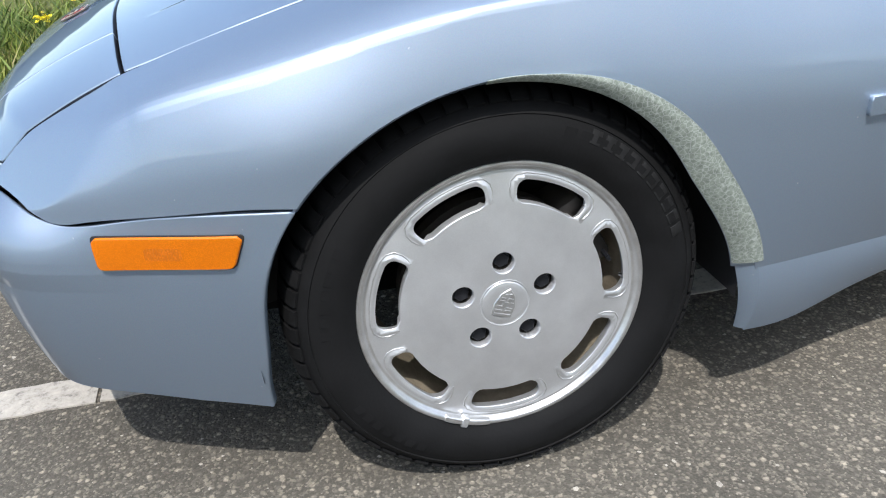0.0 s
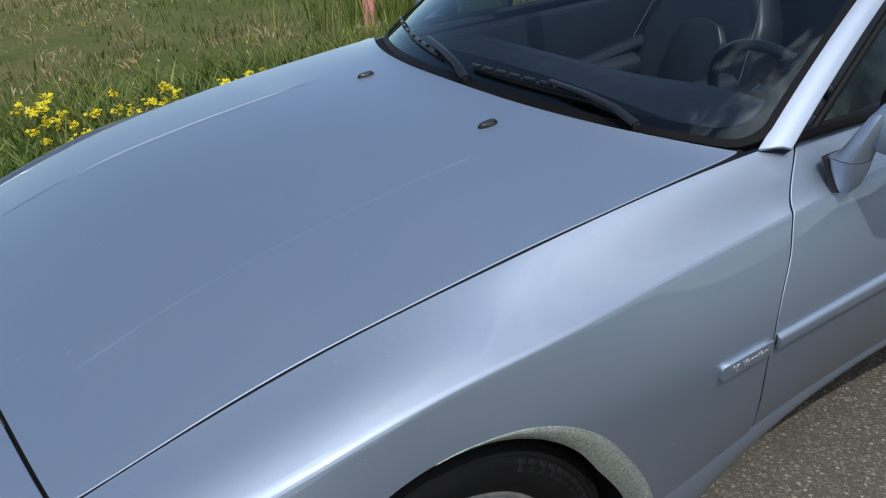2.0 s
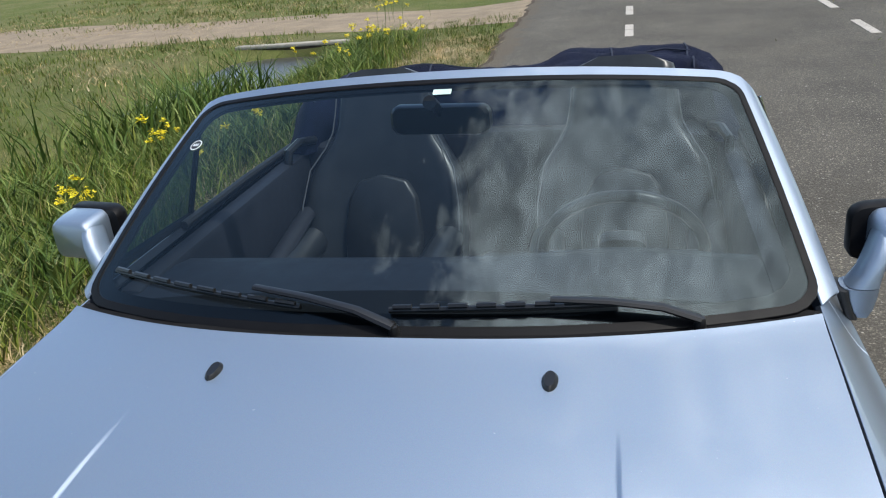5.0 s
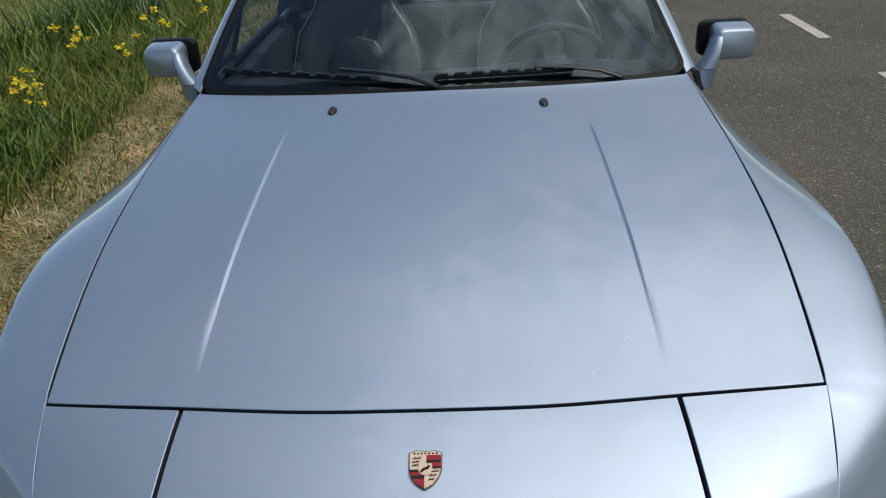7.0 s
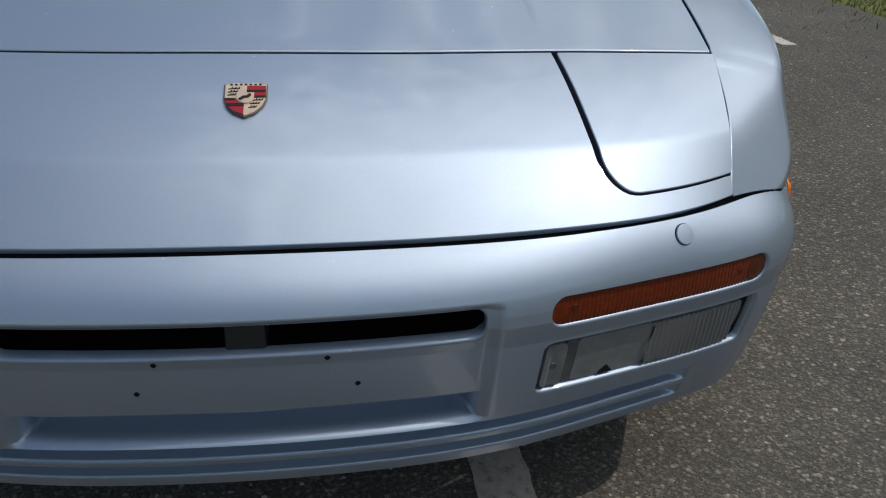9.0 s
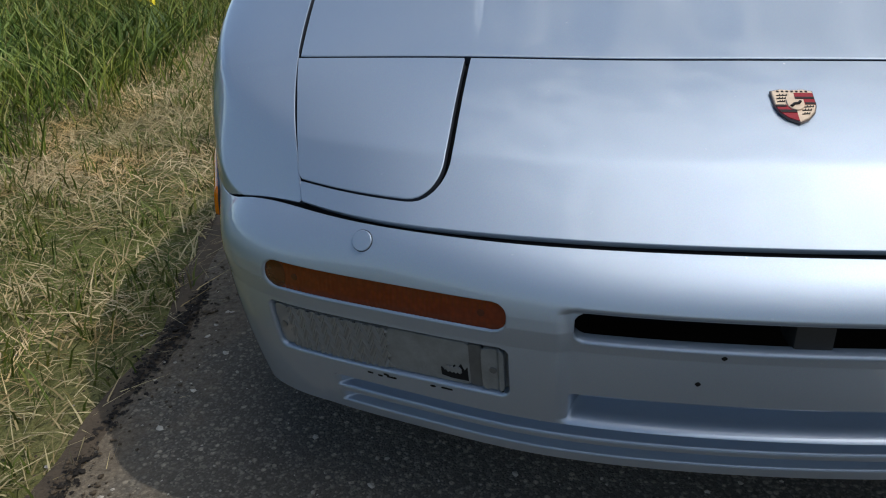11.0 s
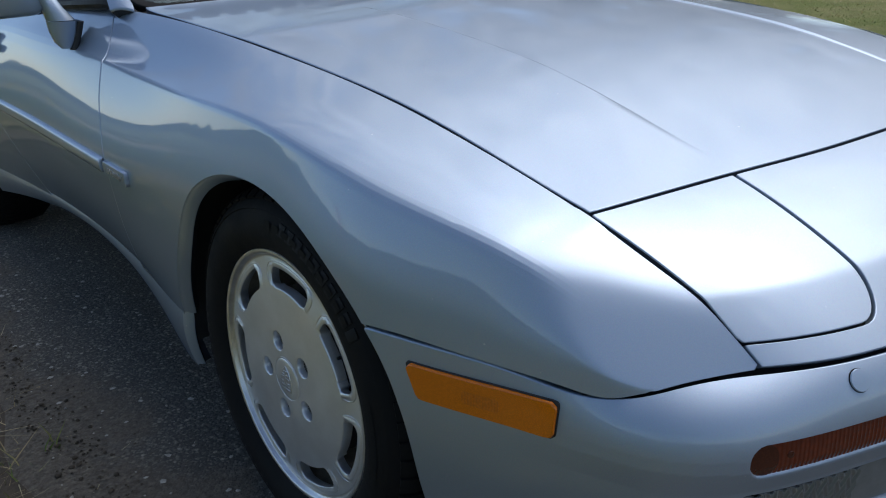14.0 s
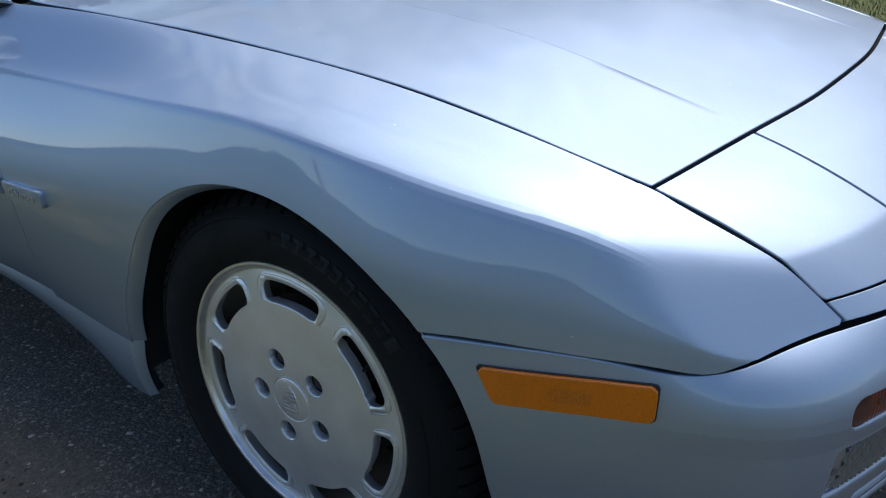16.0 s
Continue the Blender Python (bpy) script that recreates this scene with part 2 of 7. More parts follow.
def asphalt_material():
    m = mat("asphalt", (0.1, 0.1, 0.1), 0.9, spec=0.25)
    shader(m).inputs["Diffuse Roughness"].default_value = 1.0
    v = place(m)
    st = node(m, "ShaderNodeTexVoronoi", Scale=88.0, Randomness=1.0)
    wire(m, v, st.inputs["Vector"])
    st2 = node(m, "ShaderNodeTexVoronoi", Scale=240.0)
    wire(m, v, st2.inputs["Vector"])
    sep = node(m, "ShaderNodeSeparateColor")
    wire(m, st.outputs["Color"], sep.inputs["Color"])
    stone = ramp(m, sep.outputs["Red"], [(0.0, (0.085, 0.082, 0.078)), (0.55, (0.16, 0.152, 0.14)), (0.78, (0.25, 0.235, 0.215)), (0.88, (0.38, 0.355, 0.315)), (0.97, (0.54, 0.50, 0.44))])
    tar = ramp(m, noise_tex(m, v, 260.0, 3.0), [(0.3, (0.07, 0.068, 0.065)), (0.7, (0.14, 0.134, 0.125))])
    c = mixed(m, ramp(m, st.outputs["Distance"], [(0.30, (1, 1, 1)), (0.52, (0, 0, 0))]), tar, stone)
    sep2 = node(m, "ShaderNodeSeparateColor")
    wire(m, st2.outputs["Color"], sep2.inputs["Color"])
    small = ramp(m, sep2.outputs["Green"], [(0.6, (0.12, 0.117, 0.108)), (0.85, (0.28, 0.265, 0.235)), (1.0, (0.50, 0.47, 0.42))])
    c = mixed(m, 0.42, c, small)
    patch = noise_tex(m, v, 1.1, 6.0, 0.6)
    c = mixed(m, 1.0, c, ramp(m, patch, [(0.3, (0.60, 0.575, 0.53)), (0.7, (0.96, 0.91, 0.83))]), "MULTIPLY")
    brown = noise_tex(m, v, 0.45, 3.0, 0.5)
    c = mixed(m, ramp(m, brown, [(0.5, (0, 0, 0)), (0.75, (0.3, 0.3, 0.3))]), c, (0.085, 0.07, 0.052))
    # soil trodden onto the surface along the verge
    sep3 = node(m, "ShaderNodeSeparateXYZ")
    wire(m, v, sep3.inputs[0])
    edge = node(m, "ShaderNodeMath")
    edge.operation = "MULTIPLY_ADD"
    wire(m, noise_tex(m, v, 2.6, 6.0, 0.65), edge.inputs[0])
    edge.inputs[1].default_value = 0.9
    out_y = node(m, "ShaderNodeMath")
    out_y.operation = "ADD"
    wire(m, sep3.outputs["Y"], out_y.inputs[0])
    out_y.inputs[1].default_value = 0.52
    wire(m, out_y.outputs[0], edge.inputs[2])
    c = mixed(m, ramp(m, edge.outputs[0], [(0.0, (0.8, 0.8, 0.8)), (0.10, (0, 0, 0))]), c, ramp(m, noise_tex(m, v, 70.0, 4.0, 0.7), [(0.3, (0.075, 0.060, 0.045)), (0.7, (0.18, 0.148, 0.11))]))
    wire(m, c, shader(m).inputs["Base Color"])
    h = mixed(m, 0.35, st.outputs["Distance"], st2.outputs["Distance"])
    n = node(m, "ShaderNodeBump", Strength=1.0, Distance=0.006)
    n.invert = True
    wire(m, h, n.inputs["Height"])
    wire(m, n.outputs["Normal"], shader(m).inputs["Normal"])
    return m


def road_paint_material():
    m = mat("worn_white_road_paint", (0.6, 0.59, 0.55), 0.8)
    v = place(m)
    n1 = noise_tex(m, v, 55.0, 6.0, 0.7)
    n2 = noise_tex(m, v, 5.0, 5.0, 0.65)
    c = ramp(m, n1, [(0.32, (0.18, 0.165, 0.15)), (0.46, (0.42, 0.385, 0.34)), (0.7, (0.54, 0.50, 0.44))])
    c = mixed(m, ramp(m, n2, [(0.55, (0, 0, 0)), (0.7, (0.5, 0.5, 0.5))]), c, (0.24, 0.22, 0.2))
    wire(m, c, shader(m).inputs["Base Color"])
    bump(m, n1, 0.6, 0.003)
    return m


def ground_material():
    """Mown meadow, a rank verge beside the road and bare sandy tracks."""
    m = mat("meadow_soil", (0.08, 0.09, 0.03), 0.95, spec=0.2)
    v = place(m)
    n1 = noise_tex(m, v, 0.55, 6.0, 0.62)
    n2 = noise_tex(m, v, 7.0, 6.0, 0.7)
    n3 = noise_tex(m, v, 90.0, 4.0, 0.7)
    green = ramp(m, n2, [(0.3, (0.055, 0.078, 0.016)), (0.55, (0.11, 0.14, 0.03)), (0.75, (0.17, 0.175, 0.055))])
    dry = ramp(m, n3, [(0.3, (0.13, 0.11, 0.05)), (0.7, (0.32, 0.27, 0.14))])
    c = mixed(m, ramp(m, n1, [(0.44, (0, 0, 0)), (0.62, (0.75, 0.75, 0.75))]), green, dry)
    # shade among the rank growth by the ditch, painted dark into the ground
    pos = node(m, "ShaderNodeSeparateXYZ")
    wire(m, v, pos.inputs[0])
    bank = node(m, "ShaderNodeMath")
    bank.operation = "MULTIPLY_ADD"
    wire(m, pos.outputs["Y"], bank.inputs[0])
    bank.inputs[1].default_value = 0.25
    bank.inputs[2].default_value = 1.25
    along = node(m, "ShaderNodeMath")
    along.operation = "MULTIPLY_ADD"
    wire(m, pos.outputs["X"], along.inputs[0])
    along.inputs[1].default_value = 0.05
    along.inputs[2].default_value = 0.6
    c = mixed(m, 0.45, c, ramp(m, n3, [(0.3, (0.04, 0.055, 0.014)), (0.7, (0.18, 0.19, 0.065))]))
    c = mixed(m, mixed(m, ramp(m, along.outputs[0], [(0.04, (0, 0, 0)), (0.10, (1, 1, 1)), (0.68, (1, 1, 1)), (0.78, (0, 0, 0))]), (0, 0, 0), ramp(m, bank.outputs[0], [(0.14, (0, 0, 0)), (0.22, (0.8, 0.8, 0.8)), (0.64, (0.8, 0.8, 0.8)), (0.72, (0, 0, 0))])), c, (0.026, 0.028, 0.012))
    wire(m, c, shader(m).inputs["Base Color"])
    bump(m, n3, 0.9, 0.02)
    return m


def blade_material(name, stops):
    m = mat(name, stops[0][1], 0.6, spec=0.35)
    g = node(m, "ShaderNodeNewGeometry")
    c = ramp(m, g.outputs["Random Per Island"], stops)
    # noise patches of darker and of yellower leaves
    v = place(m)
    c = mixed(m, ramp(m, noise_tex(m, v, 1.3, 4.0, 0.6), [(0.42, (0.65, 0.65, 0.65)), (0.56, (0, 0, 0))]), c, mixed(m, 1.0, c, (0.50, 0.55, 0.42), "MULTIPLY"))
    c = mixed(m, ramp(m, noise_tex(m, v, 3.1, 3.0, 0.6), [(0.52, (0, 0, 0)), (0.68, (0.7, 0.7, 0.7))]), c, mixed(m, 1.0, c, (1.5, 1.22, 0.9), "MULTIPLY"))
    wire(m, c, shader(m).inputs["Base Color"])
    shader(m).inputs["Subsurface Weight"].default_value = 0.0
    return m


def fabric_material(name, color):
    m = mat(name, color, 0.85, spec=0.1)
    v = place(m)
    w = node(m, "ShaderNodeTexWave", Scale=420.0, Distortion=0.4)
    wire(m, v, w.inputs["Vector"])
    n = noise_tex(m, v, 9.0, 5.0, 0.6)
    c = ramp(m, n, [(0.3, tuple(x * 0.7 for x in color)), (0.75, tuple(x * 1.5 for x in color))])
    wire(m, c, shader(m).inputs["Base Color"])
    shader(m).inputs["Sheen Weight"].default_value = 0.04
    bump(m, mixed(m, 0.5, w.outputs["Color"], n), 0.3, 0.002)
    return m


PAINT_RGB = (0.31, 0.375, 0.485)
PAINT_BODY_RGB = (0.375, 0.475, 0.60)
PAINT_ROUGH = 0.56
PAINT_BODY = 0.28
PAINT = paint_material()
WORN = worn_lip_material()
ALLOY = varied("brushed_wheel_alloy", (0.74, 0.75, 0.77), 0.40, 0.75, 0.15, 14.0, 0.10, 500.0, 0.05)
ALLOY_LIP = varied("worn_alloy_lip", (0.66, 0.66, 0.66), 0.33, 0.85, 0.0, 40.0, 0.15, 500.0, 0.05)
ALLOY_WORN = varied("corroded_alloy_barrel", (0.33, 0.28, 0.21), 0.6, 0.5, 0.0, 30.0, 0.35, 250.0, 0.3)
STEEL = varied("dark_steel_bolt", (0.022, 0.023, 0.028), 0.38, 0.5, 0.0, 80.0, 0.2)
RUBBER = varied("tyre_rubber", (0.0075, 0.0075, 0.008), 0.75, 0.0, 0.0, 18.0, 0.35, 160.0, 0.3, 0.0012, 0.2)
RUBBER_WORN = varied("scuffed_tyre_rubber", (0.014, 0.014, 0.0145), 0.7, 0.0, 0.0, 18.0, 0.35, 160.0, 0.3, 0.0012, 0.25)
TRIM = varied("black_trim_rubber", (0.018, 0.018, 0.019), 0.55, 0.0, 0.0, 30.0, 0.3, 300.0, 0.2)
SEAL = varied("black_window_seal", (0.006, 0.006, 0.007), 0.5, 0.0, 0.0, 30.0, 0.3, 300.0, 0.15, 0.0004, 0.15)
FRIT = mat("black_glass_print", (0.006, 0.006, 0.007), 0.3, 0.0, 0.0, 0.1)
GLOSSBLACK = mat("black_plastic", (0.012, 0.012, 0.013), 0.28, 0.0, 0.0, 0.5)
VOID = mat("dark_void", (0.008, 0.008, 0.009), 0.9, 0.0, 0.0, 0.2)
RIM = mat("shaded_panel_edge", (0.022, 0.027, 0.038), 0.7, 0.0, 0.0, 0.2)
LINER = varied("wheel_arch_liner", (0.02, 0.02, 0.022), 0.8, 0.0, 0.0, 12.0, 0.3)
BRAKE = varied("brake_casting", (0.05, 0.045, 0.04), 0.6, 0.5, 0.0, 25.0, 0.3)
ORANGE = lens_material("orange_marker_lens", (0.80, 0.195, 0.002), 0.10, 650.0, 0.12)
AMBER = lens_material("dark_amber_lens", (0.16, 0.022, 0.003), 0.06, 130.0, 0.06)
AMBER_DEEP = lens_material("deep_amber_plastic", (0.085, 0.016, 0.004), 0.15, 300.0, 0.2)
ORANGE_DEEP = lens_material("ribbed_orange_window", (0.70, 0.175, 0.010), 0.2, 300.0, 0.3)
FOG_GLASS = mat("fog_lamp_glass", (0.15, 0.16, 0.165), 0.10, 0.0, 0.8, 0.7)
FOG_BODY = varied("weathered_grey_plastic", (0.16, 0.17, 0.175), 0.4, 0.0, 0.3, 40.0, 0.25)
FOG_DARK = varied("dark_smoked_plastic", (0.07, 0.075, 0.079), 0.35, 0.0, 0.3, 40.0, 0.25)
GLASS = glass_material("windscreen_glass", (0.48, 0.57, 0.62), 0.060)
SIDEGLASS = glass_material("quarter_glass", (0.34, 0.46, 0.52), 0.045)
MIRROR = mat("mirror_glass", (0.85, 0.86, 0.88), 0.02, 1.0)
CHROME = mat("chrome", (0.75, 0.75, 0.76), 0.12, 1.0)
LEATHER = varied("dark_grey_leather", (0.030, 0.033, 0.037), 0.34, 0.0, 0.0, 12.0, 0.25, 240.0, 0.15, 0.0008, 0.5)
DASH = varied("dark_blue_dash_plastic", (0.016, 0.018, 0.026), 0.6, 0.0, 0.0, 15.0, 0.25, 300.0, 0.08)
HEM = mat("navy_seam_piping", (0.035, 0.042, 0.065), 0.8, 0.0, 0.0, 0.2)
STITCH = mat("grey_piping", (0.13, 0.135, 0.145), 0.8, 0.0, 0.0, 0.2)
CANVAS = fabric_material("navy_canvas", (0.0065, 0.0095, 0.026))
FILM = varied("pale_green_sticker", (0.55, 0.72, 0.66), 0.5)
STICKER = mat("white_sticker_ink", (0.75, 0.78, 0.8), 0.5)
GOLD = varied("gilt_badge_enamel", (0.60, 0.47, 0.36), 0.36, 0.5, 0.0, 60.0, 0.15)
RED = mat("red_enamel", (0.27, 0.012, 0.022), 0.35, 0.0, 0.0, 0.25)
ENAMEL = mat("black_enamel", (0.012, 0.010, 0.011), 0.35, 0.0, 0.0, 0.2)
BADGE_EDGE = mat("tarnished_badge_edge", (0.16, 0.13, 0.12), 0.4, 0.7)
ASPHALT = asphalt_material()
ROADPAINT = road_paint_material()
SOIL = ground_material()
SAND = varied("sandy_track", (0.26, 0.205, 0.145), 0.95, 0.0, 0.0, 3.0, 0.3, 60.0, 0.8, 0.01, 0.2)
WATER = varied("ditch_water", (0.050, 0.048, 0.040), 0.30, 0.0, 0.0, 2.5, 0.3, 30.0, 0.1, 0.004, 0.35)


# ---- shape helpers ----
def spline(xs, ys):
    """A natural cubic through a few knots, for numpy arrays."""
    x, y = np.array(xs, float), np.array(ys, float)
    n = len(x)
    h = np.diff(x)
    a, r = np.eye(n), np.zeros(n)
    for i in range(1, n - 1):
        a[i, i - 1], a[i, i], a[i, i + 1] = h[i - 1], 2 * (h[i - 1] + h[i]), h[i]
        r[i] = 6 * ((y[i + 1] - y[i]) / h[i] - (y[i] - y[i - 1]) / h[i - 1])
    k = np.linalg.solve(a, r)

    def value(q):
        q = np.asarray(q, float)
        i = np.clip(np.searchsorted(x, q) - 1, 0, n - 2)
        d, e = x[i + 1] - q, q - x[i]
        w = h[i]
        return (k[i] * d**3 + k[i + 1] * e**3) / (6 * w) + (y[i] / w - k[i] * w / 6) * d + (y[i + 1] / w - k[i + 1] * w / 6) * e

    return value


def link(name, me, material, parent=None, label=""):
    ob = new(name, me)
    if material is not None:
        me.materials.append(material)
    if parent is not None:
        ob.parent = parent
    if label:
        ob["label"] = label
    return ob


def part(name, bm, material, parent, label="", smooth=True, angle=40):
    """Links a bmesh as one mesh object under its thing or part."""
    me = bpy.data.meshes.new(name)
    bmesh.ops.recalc_face_normals(bm, faces=bm.faces)
    bm.to_mesh(me)
    bm.free()
    if smooth:
        me.polygons.foreach_set("use_smooth", [True] * len(me.polygons))
        me.set_sharp_from_angle(angle=radians(angle))
    return link(name, me, material, parent, label)


def clip_faces(faces, uv, g):
    """Cuts faces along g = 0 and keeps the side where g is above it."""
    val = g(np.array(uv))
    made, out = {}, []
    for f in faces:
        s = [val[i] > 0 for i in f]
        if all(s):
            out.append(f)
        elif any(s):
            poly = []
            for a, b in zip(f, f[1:] + f[:1]):
                if val[a] > 0:
                    poly.append(a)
                if (val[a] > 0) != (val[b] > 0):
                    key = (min(a, b), max(a, b))
                    if key not in made:
                        t = val[a] / (val[a] - val[b])
                        made[key] = len(uv)
                        uv.append(tuple(np.array(uv[a]) + t * (np.array(uv[b]) - np.array(uv[a]))))
                    poly.append(made[key])
            if len(poly) > 2:
                out.append(poly)
    return out, uv


def skin(name, surf, us, vs, cuts, material, parent, thick=0.012, flip=False, label="", side=1, edge=0.0022):
    """A panel of a smooth surface surf(u, v) -> (n, 3), cut to shape, with rounded, folded-in edges. side -1 mirrors it."""
    nu, nv = len(us), len(vs)
    uv = [(u, v) for u in us for v in vs]
    faces = [[i * nv + j, (i + 1) * nv + j, (i + 1) * nv + j + 1, i * nv + j + 1] for i in range(nu - 1) for j in range(nv - 1)]
    for g in cuts:
        faces, uv = clip_faces(faces, uv, g)
    used = sorted({i for f in faces for i in f})
    renum = {o: k for k, o in enumerate(used)}
    faces = [[renum[i] for i in f] for f in faces]
    q = np.array([uv[i] for i in used])
    p = surf(q[:, 0], q[:, 1])
    eu, ev = (us[-1] - us[0]) * 1e-4, (vs[-1] - vs[0]) * 1e-4
    du = surf(q[:, 0] + eu, q[:, 1]) - surf(q[:, 0] - eu, q[:, 1])
    dv = surf(q[:, 0], q[:, 1] + ev) - surf(q[:, 0], q[:, 1] - ev)
    nrm = np.cross(du, dv)
    nrm /= np.maximum(np.linalg.norm(nrm, axis=1), 1e-12)[:, None]
    if flip:
        nrm = -nrm
        faces = [f[::-1] for f in faces]
    p, nrm = p.tolist(), nrm.tolist()
    count = {}
    for f in faces:
        for a, b in zip(f, f[1:] + f[:1]):
            count[(a, b)] = 1
    border = [(a, b) for (a, b) in count if (b, a) not in count]
    out_dir = {}
    for a, b in border:
        e = np.array(p[b]) - np.array(p[a])
        o = np.cross(e, np.array(nrm[a]))
        ln = np.linalg.norm(o)
        if ln > 1e-9:
            for k in (a, b):
                out_dir[k] = out_dir.get(k, np.zeros(3)) + o / ln
    rim = {}
    for k, o in out_dir.items():
        o = o / max(np.linalg.norm(o), 1e-9)
        n = np.array(nrm[k])
        rim[k] = (len(p), len(p) + 1)
        p.append((np.array(p[k]) - n * edge + o * edge * 0.5).tolist())
        nrm.append(((o + n * 0.25) / np.linalg.norm(o + n * 0.25)).tolist())
        p.append((np.array(p[k]) - n * thick + o * edge * 0.5).tolist())
        nrm.append(o.tolist())
    n_top = len(faces)
    for a, b in border:
        if a in rim and b in rim:
            faces.append([b, a, rim[a][0], rim[b][0]])
            faces.append([rim[b][0], rim[a][0], rim[a][1], rim[b][1]])
    if side < 0:
        p = [(a, -b, c) for a, b, c in p]
        nrm = [(a, -b, c) for a, b, c in nrm]
        faces = [f[::-1] for f in faces]
    me = bpy.data.meshes.new(name)
    me.from_pydata(p, [], faces)
    me.polygons.foreach_set("use_smooth", [True] * len(me.polygons))
    me.normals_split_custom_set_from_vertices(nrm)
    ob = link(name, me, material, parent, label)
    if material is PAINT and thick >= 0.010 and name not in ("nose_panel", "front_bumper"):
        # below the fold a dark colour stands in for shade deep in the gap
        me.materials.append(RIM)
        for k in range(n_top + 1, len(me.polygons), 2):
            me.polygons[k].material_index = 1
    return ob


def steps(a, b, d):
    return np.linspace(a, b, max(2, int(abs(b - a) / d) + 1))


def rounded(w, h, r, n=5):
    """Corner points of a rounded rectangle about the origin."""
    pts = []
    for cx, cy, a0 in ((w / 2 - r, h / 2 - r, 0), (-w / 2 + r, h / 2 - r, 90), (-w / 2 + r, -h / 2 + r, 180), (w / 2 - r, -h / 2 + r, 270)):
        for k in range(n + 1):
            a = radians(a0 + 90 * k / n)
            pts.append((cx + r * math.cos(a), cy + r * math.sin(a)))
    return pts


def prism(bm, pts, z0, z1, m=Matrix(), bevel=0.0, lift=None):
    """A slab over an outline, with its top edge bevelled."""
    cx, cy = sum(p[0] for p in pts) / len(pts), sum(p[1] for p in pts) / len(pts)
    rows = [(z0, 0.0), (z1 - bevel, 0.0), (z1, bevel)] if bevel else [(z0, 0.0), (z1, 0.0)]
    rings = []
    for z, ins in rows:
        ring = []
        for x, y in pts:
            d = math.hypot(x - cx, y - cy) or 1
            k = max(0.0, 1 - ins / d)
            q = Vector((cx + (x - cx) * k, cy + (y - cy) * k, z))
            if lift is not None:
                q = lift(q)
            ring.append(bm.verts.new(m @ q))
        rings.append(ring)
    n = len(pts)
    for a, b in zip(rings, rings[1:]):
        for i in range(n):
            bm.faces.new((a[i], a[(i + 1) % n], b[(i + 1) % n], b[i]))
    bm.faces.new(rings[0][::-1])
    bm.faces.new(rings[-1])
    return bm


def box(bm, x0, x1, y0, y1, z0, z1, m=Matrix(), bevel=0.0):
    c = m @ Matrix.Translation(((x0 + x1) / 2, (y0 + y1) / 2, (z0 + z1) / 2)) @ Matrix.Diagonal((x1 - x0, y1 - y0, z1 - z0, 1))
    got = bmesh.ops.create_cube(bm, size=1.0, matrix=c)
    if bevel:
        edges = list({e for v in got["verts"] for e in v.link_edges})
        bmesh.ops.bevel(bm, geom=edges, offset=bevel, segments=2, affect="EDGES", profile=0.5)
    return bm


def lathe(bm, prof, n=48, m=Matrix(), closed=False, a0=0.0, a1=360.0):
    """Turns a profile of (radius, axial) round the local z axis."""
    full = abs(a1 - a0) >= 359.9
    k = n if full else n + 1
    rings = []
    for i in range(k):
        a = radians(a0 + (a1 - a0) * i / n)
        rings.append([bm.verts.new(m @ Vector((r * math.cos(a), r * math.sin(a), z))) for r, z in prof])
    for i in range(n):
        p, q = rings[i], rings[(i + 1) % k]
        for j in range(len(prof) - (0 if closed else 1)):
            jj = (j + 1) % len(prof)
            bm.faces.new((p[j], q[j], q[jj], p[jj]))
    return bm


def tube(bm, pts, r, n=8, r_end=None, squash=1.0):
    """A round bar along points."""
    pts = [Vector(p) for p in pts]
    rings = []
    for i, p in enumerate(pts):
        t = (pts[min(i + 1, len(pts) - 1)] - pts[max(i - 1, 0)]).normalized()
        s = t.orthogonal().normalized() if abs(t.z) > 0.95 else t.cross(Vector((0, 0, 1))).normalized()
        u = s.cross(t)
        rr = r if r_end is None else r + (r_end - r) * i / (len(pts) - 1)
        rings.append([bm.verts.new(p + s * rr * math.cos(2 * math.pi * k / n) + u * rr * squash * math.sin(2 * math.pi * k / n)) for k in range(n)])
    for a, b in zip(rings, rings[1:]):
        for k in range(n):
            bm.faces.new((a[k], a[(k + 1) % n], b[(k + 1) % n], b[k]))
    bm.faces.new(rings[0][::-1])
    bm.faces.new(rings[-1])
    return bm


def loft(bm, rings, cap=True, closed=True):
    vs = [[bm.verts.new(p) for p in ring] for ring in rings]
    n = len(vs[0])
    for a, b in zip(vs, vs[1:]):
        for k in range(n if closed else n - 1):
            bm.faces.new((a[k], a[(k + 1) % n], b[(k + 1) % n], b[k]))
    if cap and closed:
        bm.faces.new(vs[0][::-1])
        bm.faces.new(vs[-1])
    return bm


def empty(name, label="", category="", group="", kind=""):
    return tagged(new(name), label, category, group, kind)


# ---- the car: origin on the ground under the front axle, x forward, y to its left ----
car = empty("convertible_car", "silver-blue metallic convertible, canvas top folded, parked at the road edge", "car")

def bent(curve, start, xs, ys):
    """A curve that goes on, from start, as straight runs with slightly rounded corners."""
    def value(q):
        q = np.asarray(q, float)
        run = sum(np.interp(q + o, xs, ys) for o in (-0.010, -0.005, 0.0, 0.005, 0.010)) / 5
        k = np.clip((q - start - 0.004) / 0.02, 0, 1)
        return curve(np.minimum(q, start + 0.03)) * (1 - k) + run * k
    return value


